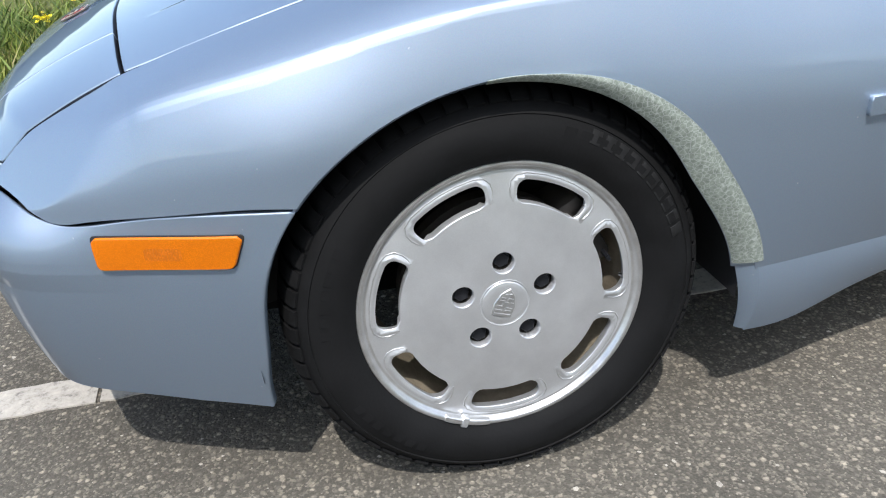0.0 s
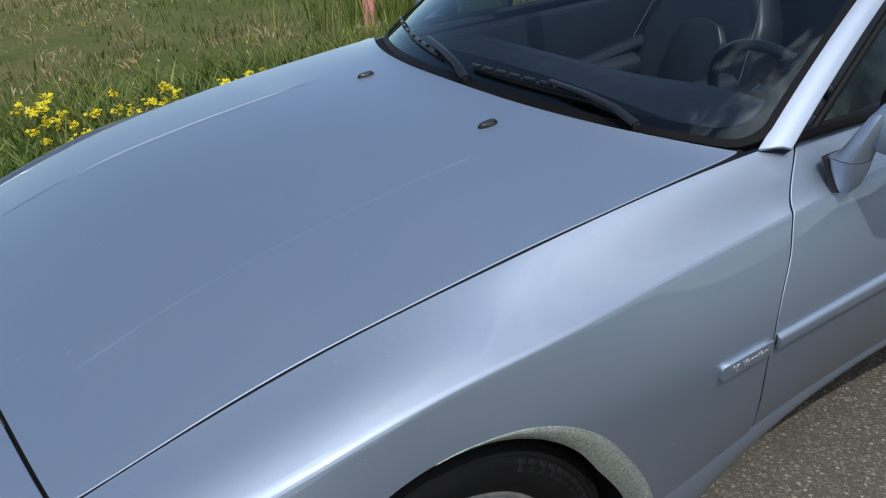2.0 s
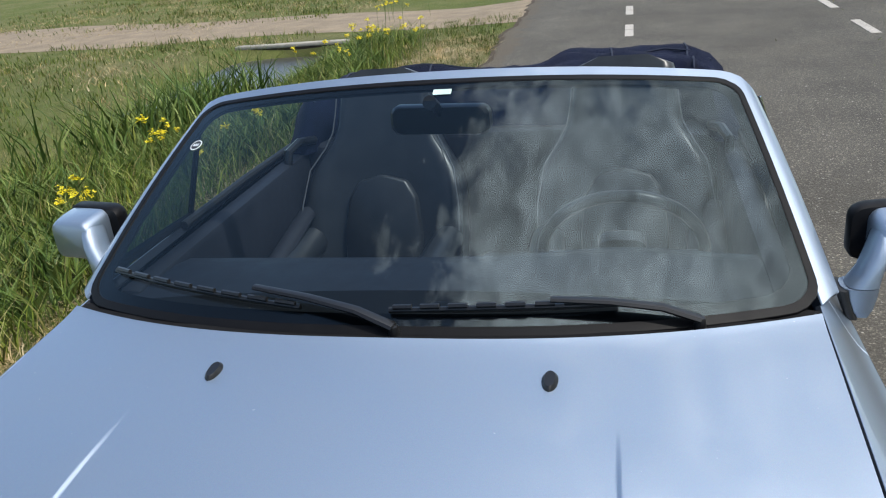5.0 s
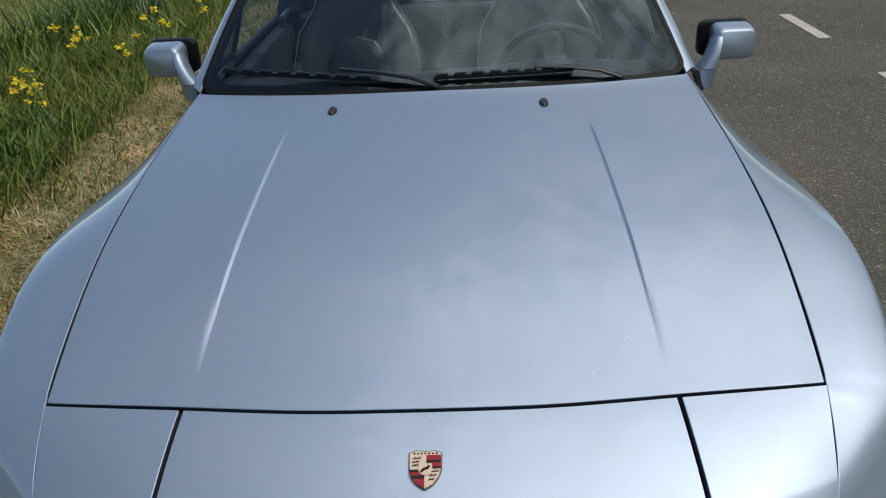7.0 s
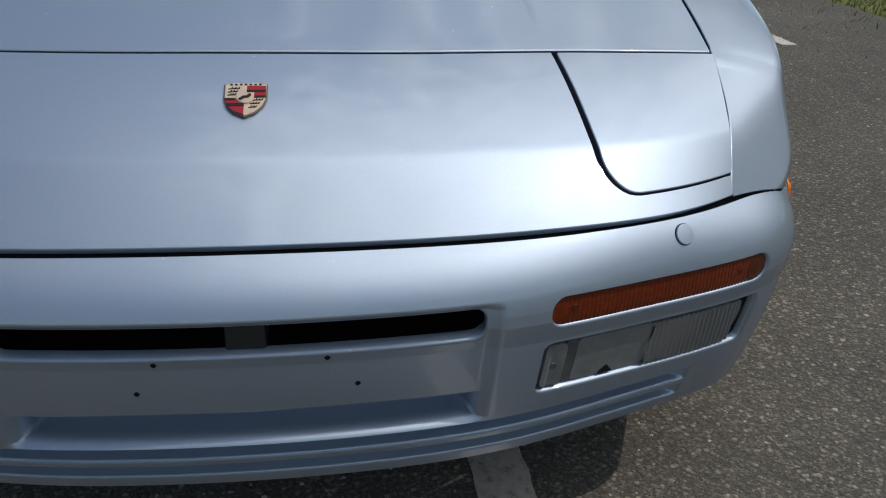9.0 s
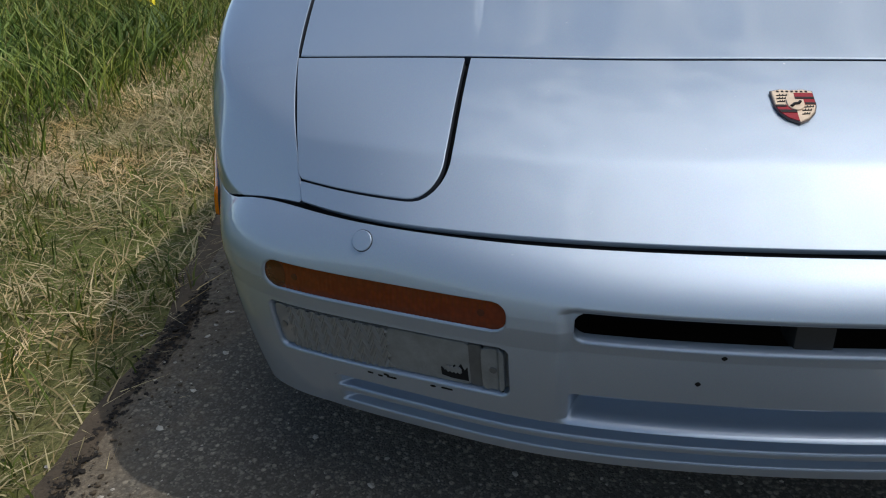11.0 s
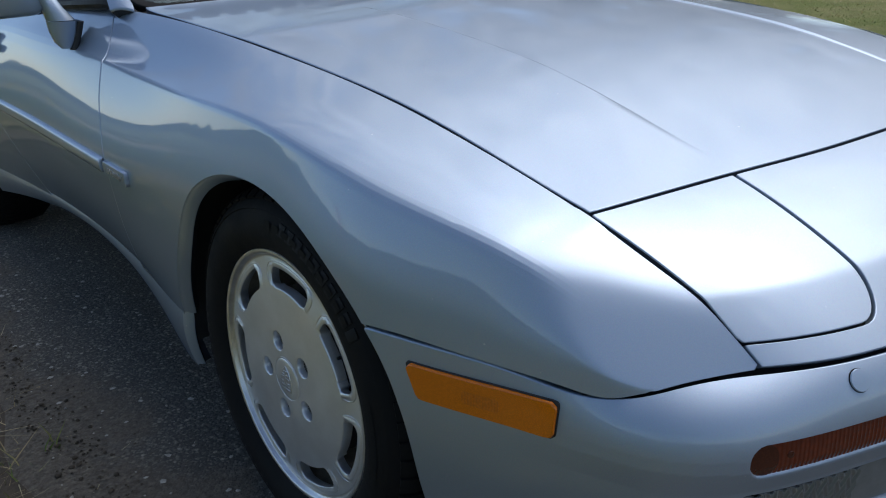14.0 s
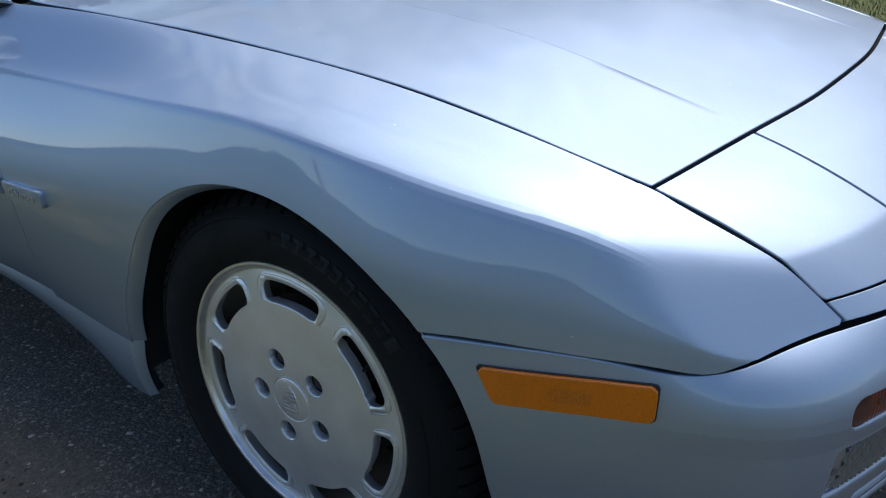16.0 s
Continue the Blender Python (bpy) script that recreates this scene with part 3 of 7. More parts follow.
# lines of the body side along x: upper edge, widest line, and how the section bends between them
Y_TOP = spline([-3.28, -2.9, -2.4, -1.9, -1.3, -0.75, -0.3, 0.0, 0.3, 0.488, 0.6, 0.69], [0.56, 0.63, 0.69, 0.712, 0.72, 0.703, 0.695, 0.687, 0.670, 0.654, 0.636, 0.612])
Z_TOP = bent(spline([-3.28, -2.9, -2.4, -1.9, -1.3, -0.75, -0.45, -0.15, 0.15, 0.3, 0.488, 0.6, 0.65, 0.69], [0.72, 0.79, 0.835, 0.847, 0.852, 0.857, 0.842, 0.812, 0.766, 0.729, 0.670, 0.613, 0.572, 0.541]), 0.488, [0.488, 0.56, 0.63, 0.72], [0.670, 0.6355, 0.601, 0.556])
Y_WIDE = spline([-3.28, -2.9, -2.4, -2.0, -1.6, -1.1, -0.7, -0.4, -0.1, 0.1, 0.294, 0.4, 0.5, 0.55, 0.6, 0.66, 0.695], [0.70, 0.815, 0.862, 0.845, 0.832, 0.836, 0.846, 0.856, 0.866, 0.864, 0.855, 0.826, 0.790, 0.770, 0.741, 0.676, 0.617])
Z_WIDE = spline([-3.28, -2.4, -1.6, -0.7, -0.3, 0.0, 0.3, 0.5, 0.695], [0.56, 0.60, 0.57, 0.565, 0.585, 0.60, 0.575, 0.545, 0.532])
# the shoulder crease
Y_KEY = bent(spline([-3.28, -2.4, -1.9, -1.3, -0.7, -0.4, -0.2, 0.0, 0.15, 0.3, 0.45, 0.55, 0.62, 0.695], [0.645, 0.79, 0.778, 0.785, 0.791, 0.809, 0.830, 0.840, 0.840, 0.823, 0.783, 0.737, 0.686, 0.6148]), 0.45, [0.45, 0.50, 0.56, 0.62, 0.66, 0.72], [0.783, 0.761, 0.729, 0.694, 0.662, 0.61])
Z_KEY = bent(spline([-3.28, -2.4, -1.9, -1.3, -0.7, -0.4, -0.2, 0.0, 0.15, 0.3, 0.45, 0.55, 0.62, 0.695], [0.67, 0.765, 0.785, 0.782, 0.757, 0.749, 0.749, 0.746, 0.727, 0.693, 0.657, 0.618, 0.582, 0.537]), 0.45, [0.45, 0.52, 0.56, 0.62, 0.72], [0.657, 0.6285, 0.610, 0.582, 0.540])
FALL = spline([-3.28, -2.0, -0.7, -0.2, 0.15, 0.45, 0.695], [0.5, 0.64, 0.54, 0.47, 0.53, 0.70, 0.65])
VALLEY = spline([-3.28, -1.5, -0.85, -0.5, -0.15, 0.3, 0.5, 0.62, 0.695], [0.0, 0.0, 0.0, 0.2, 0.45, 0.32, 0.08, 0.0, 0.0])
TUCK = spline([-3.28, -2.7, -2.05, -1.6, -0.7, -0.43, 0.0, 0.3], [0.09, 0.05, 0.045, 0.062, 0.056, 0.032, 0.02, 0.0])


def raw_section(x, v):
    y0, z0, yk, zk, y3, z3 = Y_TOP(x), Z_TOP(x), Y_KEY(x), Z_KEY(x), Y_WIDE(x), Z_WIDE(x)
    w, h = yk - y0, z0 - zk
    # upper face: out from the hood, down to the crease
    t = np.clip(v / 0.6, -0.2, 1.0)
    a, b, c, d = (1 - t) ** 3, 3 * t * (1 - t) ** 2, 3 * t * t * (1 - t), t**3
    flat = np.clip((x + 0.05) / 0.58, 0, 1) ** 1.4
    y1, z1 = y0 + 0.36 * w, z0 - 0.36 * h * ((0.55 + 0.5 * VALLEY(x)) * (1 - flat) + 0.85 * flat)
    y2, z2 = yk - 0.36 * w, zk + 0.36 * (w * FALL(x) * (1 - flat) + h * 1.45 * flat)
    ya, za = a * y0 + b * y1 + c * y2 + d * yk, a * z0 + b * z1 + c * z2 + d * zk
    # side face: crease to the widest line
    t = np.clip((v - 0.6) / 0.4, 0.0, 1.0)
    a, b, c, d = (1 - t) ** 3, 3 * t * (1 - t) ** 2, 3 * t * t * (1 - t), t**3
    g, k = y3 - yk, zk - z3
    y1, z1 = yk + 0.40 * g, zk - 0.27 * k
    yb, zb = a * yk + b * y1 + c * (y3 - 0.02 * g) + d * y3, a * zk + b * z1 + c * (z3 + 0.36 * k) + d * z3
    up = v < 0.6
    y, z = np.where(up, ya, yb), np.where(up, za, zb)
    q = np.clip(v - 1, 0, 1.1)
    return y - TUCK(x) * (0.35 * q + 0.65 * q**2), z - q * (z3 - 0.30)


def side_surface(x, v):
    """v 0 to 0.6: upper edge to the shoulder; to 1: widest line; to 2: down to the sill. The crease is rounded off."""
    x, v = np.asarray(x, float), np.asarray(v, float)
    r = np.clip(np.minimum(v, 1.2) / 0.1, 0.0, 1.0) * np.clip((2.0 - v) / 0.1, 0.0, 1.0) * (0.028 + 0.10 * np.clip((-0.8 - x) / 0.4, 0, 1) + 0.035 * np.clip((x - 0.05) / 0.4, 0, 1))
    y, z = 0.0, 0.0
    for o, g in ((-1.0, 0.12), (-0.5, 0.22), (0.0, 0.32), (0.5, 0.22), (1.0, 0.12)):
        yy, zz = raw_section(x, v + o * r)
        y, z = y + g * yy, z + g * zz
    # flat face at the front corner, below a break that goes on from the lamp covers
    cut = 0.600 - (0.675 * (x - 0.631) + 0.515 * (y - 0.63)) / 0.53
    w = 0.006
    z = np.where(x > 0.45, z - w * np.log1p(np.exp(np.clip((z - cut) / w, -40, 40))), z)
    return np.stack([x + 0 * v, y, z], axis=1)


def side_at(x, z, out=0.0):
    """The point of the body side at x and height z, pushed out by out."""
    x, z = np.asarray(x, float), np.asarray(z, float)
    k = 161
    vs = np.linspace(0, 2, k)
    p = side_surface(np.repeat(x, k), np.tile(vs, len(x))).reshape(len(x), k, 3)
    best = np.stack([x, np.array([np.interp(-z[i], -p[i, :, 2], p[i, :, 1]) for i in range(len(x))]) + out, z], axis=1)
    return best


ARCH_R = spline([-40, -16, 0, 16, 37, 67, 90, 113, 130, 150, 165, 177, 200], [0.39, 0.379, 0.36, 0.364, 0.368, 0.363, 0.361, 0.360, 0.354, 0.351, 0.368, 0.388, 0.41])


def arch_gap(x, z):
    """Above 0 outside the front wheel opening."""
    a = np.degrees(np.arctan2(z - 0.30, x))
    a = np.where(a < -90, a + 360, a)
    return np.hypot(x, z - 0.30) - ARCH_R(np.clip(a, -40, 200))


def rear_arch_gap(x, z):
    return np.hypot(x + 2.40, (z - 0.30) * np.where(z < 0.3, 0.6, 1.0)) - 0.362


DOOR_FRONT = spline([0.20, 0.316, 0.555, 0.65, 0.70, 0.76, 0.80, 0.853, 0.95], [-0.70, -0.700, -0.665, -0.699, -0.732, -0.762, -0.795, -0.848, -0.96])
DOOR_REAR = spline([0.20, 0.316, 0.37, 0.45, 0.52, 0.58, 0.65, 0.735, 0.81, 0.86, 0.95], [-1.42, -1.485, -1.53, -1.61, -1.70, -1.742, -1.747, -1.755, -1.82, -1.90, -1.99])
SEAM_Z = spline([0.28, 0.35, 0.42, 0.5, 0.56, 0.605, 0.64, 0.695], [0.5235, 0.527, 0.523, 0.517, 0.5105, 0.506, 0.519, 0.5328])


def on_side(fn):
    return lambda uv: fn(side_surface(uv[:, 0], uv[:, 1]))


def top_gap(d):
    """The joint along the hood, finer beside the headlight cover."""
    return lambda uv: uv[:, 1] - np.where(uv[:, 0] < 0.47, d, 0.35 * d)


def build_side(side):
    v_all = np.concatenate([np.linspace(0.0, 0.5, 34), np.linspace(0.5, 0.72, 26)[1:], np.linspace(0.72, 1.0, 16)[1:], np.linspace(1.0, 2.0, 16)[1:]])
    fender = skin(
        "front_fender", side_surface, np.concatenate([steps(-0.84, 0.40, 0.02), steps(0.41, 0.694, 0.0045)]), v_all,
        [on_side(lambda p: arch_gap(p[:, 0], p[:, 2])), on_side(lambda p: p[:, 0] - DOOR_FRONT(p[:, 2]) - 0.0035),
         on_side(lambda p: np.where(p[:, 0] < 0, 1.0, p[:, 2] - SEAM_Z(np.clip(p[:, 0], 0.28, 0.695)) - 0.0015)), top_gap(0.0085)],
        PAINT, car, 0.012, side=side)
    door = skin(
        "door", side_surface, steps(-2.0, -0.66, 0.02), v_all,
        [on_side(lambda p: DOOR_FRONT(p[:, 2]) - 0.004 - p[:, 0]), on_side(lambda p: p[:, 0] - DOOR_REAR(p[:, 2]) - 0.004),
         on_side(lambda p: p[:, 2] - 0.318)],
        PAINT, car, 0.02, side=side)
    skin(
        "rear_quarter_panel", side_surface, steps(-3.28, -1.40, 0.02), v_all,
        [on_side(lambda p: DOOR_REAR(p[:, 2]) - 0.0035 - p[:, 0]), on_side(lambda p: rear_arch_gap(p[:, 0], p[:, 2]))],
        PAINT, car, 0.02, side=side)

    sill_bottom = spline([-2.1, -1.9, -0.68, -0.58, -0.47, -0.36, -0.2], [0.2, 0.225, 0.225, 0.205, 0.180, 0.185, 0.19])

    def sill_surface(x, v):
        y = Y_WIDE(x) - TUCK(x)
        zb = sill_bottom(x)
        return np.stack([x, y + 0.004 * np.sin(np.pi * v) - 0.014 * v**2, 0.312 - v * (0.312 - zb)], axis=1)

    def over_sill(fn):
        return lambda uv: fn(sill_surface(uv[:, 0], uv[:, 1]))

    sill = skin("sill", sill_surface, steps(-2.12, -0.30, 0.02), np.linspace(0, 1, 10),
                [over_sill(lambda p: arch_gap(p[:, 0], p[:, 2]) - 0.004), over_sill(lambda p: rear_arch_gap(p[:, 0], p[:, 2]))],
                PAINT, car, 0.03, side=side)
    # rolled lip of the front wheel opening
    def lip_surface(a, v):
        r = ARCH_R(a)
        c, s = np.cos(np.radians(a)), np.sin(np.radians(a))
        rear = np.clip((a - 85) / 60, 0, 1)
        wide = 0.008 + (0.026 if side > 0 else 0.017) * rear
        x, z = r * c, 0.30 + r * s
        x0, z0 = (r - wide * v) * c, 0.30 + (r - wide * v) * s
        y = side_at(x, np.maximum(z, 0.301))[:, 1]
        return np.stack([x0, y - 0.0015 - (0.009 * v**2 + 0.004 * v), z0], axis=1)

    skin("wheel_arch_lip", lip_surface, np.linspace(37, 178.8, 70), np.linspace(0, 1, 6), [], PAINT, fender, 0.02, side=side, flip=True)

    # the sill's end, turned in towards the wheel
    def sill_edge(z):
        r = ARCH_R(180 + np.degrees((0.30 - z) / 0.39)) + 0.004
        return -np.sqrt(r**2 - (z - 0.30) ** 2)

    def sill_lip(z, v):
        xs = sill_edge(z)
        k = np.clip((0.312 - z) / (0.312 - sill_bottom(xs)), 0, 1)
        y = Y_WIDE(xs) - TUCK(xs) + 0.004 * np.sin(np.pi * k) - 0.014 * k**2
        wide = (0.032 if side > 0 else 0.024) * (1 - 0.55 * np.clip((0.31 - z) / 0.125, 0, 1) ** 1.5)
        return np.stack([xs - 0.001 + wide * v, y + 0.0005 - 0.009 * v**2 - 0.004 * v, z], axis=1)

    skin("sill_lip", sill_lip, np.linspace(0.3115, 0.1845, 14), np.linspace(0, 1, 6), [], PAINT, sill, 0.012, side=side, flip=True)
    if side > 0:
        # flaking band: over the rolled lip and a finger's width onto the panel
        def flaked(a, v):
            out = 0.0135 * np.clip((a - 96) / 40, 0, 1)
            band = 0.0080 + 0.0275 * np.clip((a - 85) / 60, 0, 1)
            r = ARCH_R(a) + out - (out + band) * v
            c, q = np.cos(np.radians(a)), np.sin(np.radians(a))
            ra = np.maximum(r, ARCH_R(a))
            y = side_at(ra * c, np.maximum(0.30 + ra * q, 0.301))[:, 1]
            k = np.clip((ARCH_R(a) - r) / band, 0, 1)
            return np.stack([r * c, y + 0.0016 - (0.009 * k**2 + 0.004 * k), 0.30 + r * q], axis=1)
        skin("flaked_lip", flaked, np.linspace(84, 177.5, 60), np.linspace(0.0, 0.97, 12), [], WORN, fender, 0.002, flip=True, edge=0.0004, label="cracked, flaking lacquer on the arch lip")

    # black liners of the wheel wells
    for cx in (0.0, -2.40):
        bm = bmesh.new()
        a0 = -8 if side > 0 else -188
        lathe(bm, [(0.372, 0.035), (0.378, 0.06), (0.378, 0.26), (0.10, 0.30)], 40, Matrix.Translation((cx, side * 0.85, 0.30)) @ Matrix.Rotation(radians(90 * side), 4, "X"), a0=a0, a1=a0 + 196)
        part("wheel_arch_liner", bm, LINER, car)
    return door, fender


DOOR_L, FENDER_L = build_side(1)
DOOR_R, FENDER_R = build_side(-1)

# hood
HOOD_Z = spline([-0.80, -0.6, -0.45, -0.3, -0.15, 0.0, 0.15, 0.3, 0.45, 0.552, 0.60], [0.897, 0.888, 0.876, 0.863, 0.846, 0.825, 0.7985, 0.760, 0.714, 0.682, 0.665])
HOOD_FRONT = spline([0.0, 0.2, 0.4, 0.654, 0.75], [0.546, 0.541, 0.521, 0.488, 0.472])


def crown(x, y):
    return HOOD_Z(x) - 0.070 * y * y


def hood_surface(x, y):
    a = np.abs(y)
    z = crown(x, y)
    ridge = 0.371 + 0.028 * (x + 0.3)
    fade = np.clip((0.48 - x) / 0.30, 0, 1) * np.clip((x + 0.375) / 0.12, 0, 1)
    t = np.clip((a - ridge) / 0.008, 0, 1)
    z = z + fade * 0.0038 * t * t * (3 - 2 * t) * np.exp(-np.clip(a - ridge - 0.008, 0, 1) / 0.15)
    rear = -0.578 - 0.155 * (a / 0.70) ** 2.4
    z = z + 0.012 * np.exp(-np.clip(x - rear, 0, 1) / 0.03)
    return np.stack([x, y, z], axis=1)


HOOD = skin("hood", hood_surface, steps(-0.76, 0.56, 0.012), np.concatenate([steps(-0.71, -0.395, 0.012)[:-1], steps(-0.395, -0.360, 0.0025)[:-1], steps(-0.360, 0.360, 0.012)[:-1], steps(0.360, 0.395, 0.0025)[:-1], steps(0.395, 0.71, 0.012)]),
            [lambda uv: Y_TOP(uv[:, 0]) - 0.0054 - np.abs(uv[:, 1]), lambda uv: HOOD_FRONT(np.abs(uv[:, 1])) - 0.0055 - uv[:, 0],
             lambda uv: uv[:, 0] + 0.557 + 0.155 * (np.abs(uv[:, 1]) / 0.70) ** 2.4],
            PAINT, car, 0.014)

# nose between hood and bumper
SEAM_X = spline([0.0, 0.2, 0.4, 0.52, 0.615, 0.66], [0.812, 0.806, 0.782, 0.750, 0.698, 0.665])


def NOSE_DROP(s):
    """Gentle slope, then a break to a steeper face."""
    w = 0.010
    return 0.53 * s + 0.29 * s * s + 0.60 * w * np.log1p(np.exp(np.clip((s - 0.70) / w, -40, 40)))




def nose_surface(s, y):
    a = np.abs(y)
    xe, xs = HOOD_FRONT(a), SEAM_X(a)
    ze, zs = crown(xe, y), 0.532 + 0.002 * (a / 0.6) ** 2
    return np.stack([xe + s * (xs - xe), y, ze + NOSE_DROP(s) * (zs - ze)], axis=1)


def lid_shape(uv, outer=True, grow=0.0):
    """Above 0 inside the pop-up lamp cover."""
    s, a = uv[:, 0], np.abs(uv[:, 1])
    d1 = a - (0.408 + 0.018 * s + 0.06 * np.clip(s - 0.6, 0, 1) ** 2) + grow
    d3 = (0.895 - s - 0.30 * np.clip(0.47 - a, 0, 1)) * 0.23 + (0.0017 if outer else 0.0)
    k = 0.036
    corner = k - np.hypot(np.clip(k - d1, 0, None), np.clip(k - d3, 0, None))
    d = np.minimum(np.minimum(d1, d3), np.where((d1 < k) & (d3 < k), corner, 1.0))
    return np.minimum(d, lid_outer(s) - 0.0023 * np.clip(s / 0.4, 0, 1) - a) if outer else d


def lid_outer(s):
    return 0.6545 - 0.022 * s - 0.018 * s * s


NOSE = skin("nose_panel", nose_surface, np.linspace(0.012, 0.985, 70), steps(-0.66, 0.66, 0.009),
            [lambda uv: -lid_shape(uv, False, 0.0045) - 0.0025, lambda uv: lid_outer(uv[:, 0]) - 0.0070 - np.abs(uv[:, 1])],
            PAINT, car, 0.014)
LIDS = []
for sgn in (1, -1):
    LIDS.append(skin("headlight_cover", nose_surface, np.linspace(0.012, 0.95, 60), steps(0.40, 0.66, 0.006), [lambda uv: lid_shape(uv) - 0.0028],
                     PAINT, car, 0.014, side=sgn, label="closed pop-up headlight cover"))

# bumper: a plan line round the nose with a height profile
PLAN = [(0.868, 0.0), (0.864, 0.13), (0.851, 0.263), (0.832, 0.36), (0.800, 0.47), (0.762, 0.588), (0.720, 0.676), (0.666, 0.731), (0.606, 0.758), (0.50, 0.792), (0.40, 0.826), (0.295, 0.856)]
arc = np.concatenate([[0], np.cumsum([math.dist(a, b) for a, b in zip(PLAN, PLAN[1:])])])
full_arc = np.concatenate([-arc[:0:-1], arc])
PLAN_X = spline(full_arc, [p[0] for p in PLAN[:0:-1]] + [p[0] for p in PLAN])
PLAN_Y = spline(full_arc, [-p[1] for p in PLAN[:0:-1]] + [p[1] for p in PLAN])
ARC_END = float(arc[-1])
B_TOP = spline([0, 0.5, 0.64, 0.70, 0.777, 0.843, 0.955, 1.06, ARC_END], [0.5282, 0.5296, 0.5308, 0.5296, 0.5192, 0.5050, 0.5130, 0.5190, 0.5195])
B_TOP_IN = spline([0, 0.15, 0.3, 0.42, 0.52, 0.60, 0.66, 0.71, 0.777, 0.843, 0.955, ARC_END], [0.0525, 0.0505, 0.0440, 0.0345, 0.0300, 0.0365, 0.0440, 0.0445, 0.034, 0.015, 0.002, 0.0])
B_LOW = spline([0, 0.4, 0.62, 0.75, 0.95, 1.1, ARC_END], [0.215, 0.218, 0.226, 0.228, 0.213, 0.194, 0.178])


def scoop(z, lo, hi):
    """A hollow with a sharp upper edge that runs out in a curve towards its lower edge."""
    t = (z - lo) / (hi - lo)
    up = np.clip((1 - t) / 0.09, 0, 1)
    return np.clip(t / 0.2, 0, 1) ** 0.6 * up * up * (3 - 2 * up)


def bumper_surface(s, v):
    """s along the plan line, v from the top edge (0) to the bottom (1)."""
    a = np.abs(s)
    top, low = B_TOP(a), B_LOW(a)
    z = top + v * (low - top)
    x, y = PLAN_X(s), PLAN_Y(s)
    e = 1e-3
    tx, ty = PLAN_X(s + e) - PLAN_X(s - e), PLAN_Y(s + e) - PLAN_Y(s - e)
    ln = np.hypot(tx, ty)
    nx, ny = ty / ln, -tx / ln
    t = np.clip((z - 0.455) / (top - 0.455), 0, 1.1)
    front = np.clip((0.98 - a) / 0.35, 0, 1)
    inset = B_TOP_IN(a) * (0.15 * t + 0.85 * t**2.4)
    under = np.clip((0.44 - z) / 0.22, 0, 1.1)
    inset = inset + under**1.6 * (0.052 * front + 0.030 * (1 - front)) + 0.006 * np.clip((0.44 - z) / 0.03, 0, 1) * front
    # grooves of the lower lip
    fade = np.clip((0.602 - a) / 0.022, 0, 1) ** 0.7
    h = (1 - v) * 0.305
    for lo, hi, dp in ((0.0475, 0.0715, 0.024), (0.0165, 0.0395, 0.022)):
        inset = inset + fade * dp * scoop(h, lo, hi)
    # hollow below the plate field
    inset = inset + 0.050 * (1.3 - 0.5 * np.clip((z - 0.2935) / 0.047, 0, 1)) * np.clip((0.272 - a) / 0.016, 0, 1) ** 0.6 * scoop(z, 0.2935, 0.3405)
    # the plate field lies a little behind the pillars beside it
    k = np.clip((0.290 - a) / 0.022, 0, 1) * np.clip((0.474 - z) / 0.010, 0, 1) * np.clip((z - 0.288) / 0.010, 0, 1)
    inset = inset + 0.009 * k * k * (3 - 2 * k)
    return np.stack([x - nx * inset, y - ny * inset, z], axis=1)


def round_box(a, z, a0, a1, z0, z1, r):
    """Above 0 outside a rounded box."""
    ca, cz, ha, hz = (a0 + a1) / 2, (z0 + z1) / 2, (a1 - a0) / 2 - r, (z1 - z0) / 2 - r
    da, dz = np.abs(a - ca) - ha, np.abs(z - cz) - hz
    return np.hypot(np.clip(da, 0, None), np.clip(dz, 0, None)) + np.minimum(np.maximum(da, dz), 0) - r


def on_bumper(fn):
    def g(uv):
        p = bumper_surface(uv[:, 0], uv[:, 1])
        return fn(p, uv[:, 0])
    return g


SLOT = (-0.270, 0.270, 0.4205, 0.4655, 0.014)
IND = (0.345, 0.684, 0.4265, 0.4710, 0.0195)
FOG = (0.344, 0.690, 0.321, 0.4055, 0.013)
BUMPER_V = np.array(sorted(set(np.linspace(0, 0.76, 96).round(4)) | set((1 - np.linspace(0, 0.0725, 52) / 0.305).round(4)) | {0.0, 1.0}))
BUMPER = skin("front_bumper", bumper_surface, steps(-ARC_END, ARC_END, 0.0075), BUMPER_V,
              [on_bumper(lambda p, s: np.where(p[:, 0] < 0.5, arch_gap(p[:, 0], p[:, 2]), 1.0)),
               on_bumper(lambda p, s: round_box(s, p[:, 2], *SLOT)),
               on_bumper(lambda p, s: round_box(np.abs(s), p[:, 2], *IND)), on_bumper(lambda p, s: round_box(np.abs(s), p[:, 2], *FOG))],
              PAINT, car, 0.017, flip=True, edge=0.0055, label="body-coloured bumper with grille slot and lamp openings")


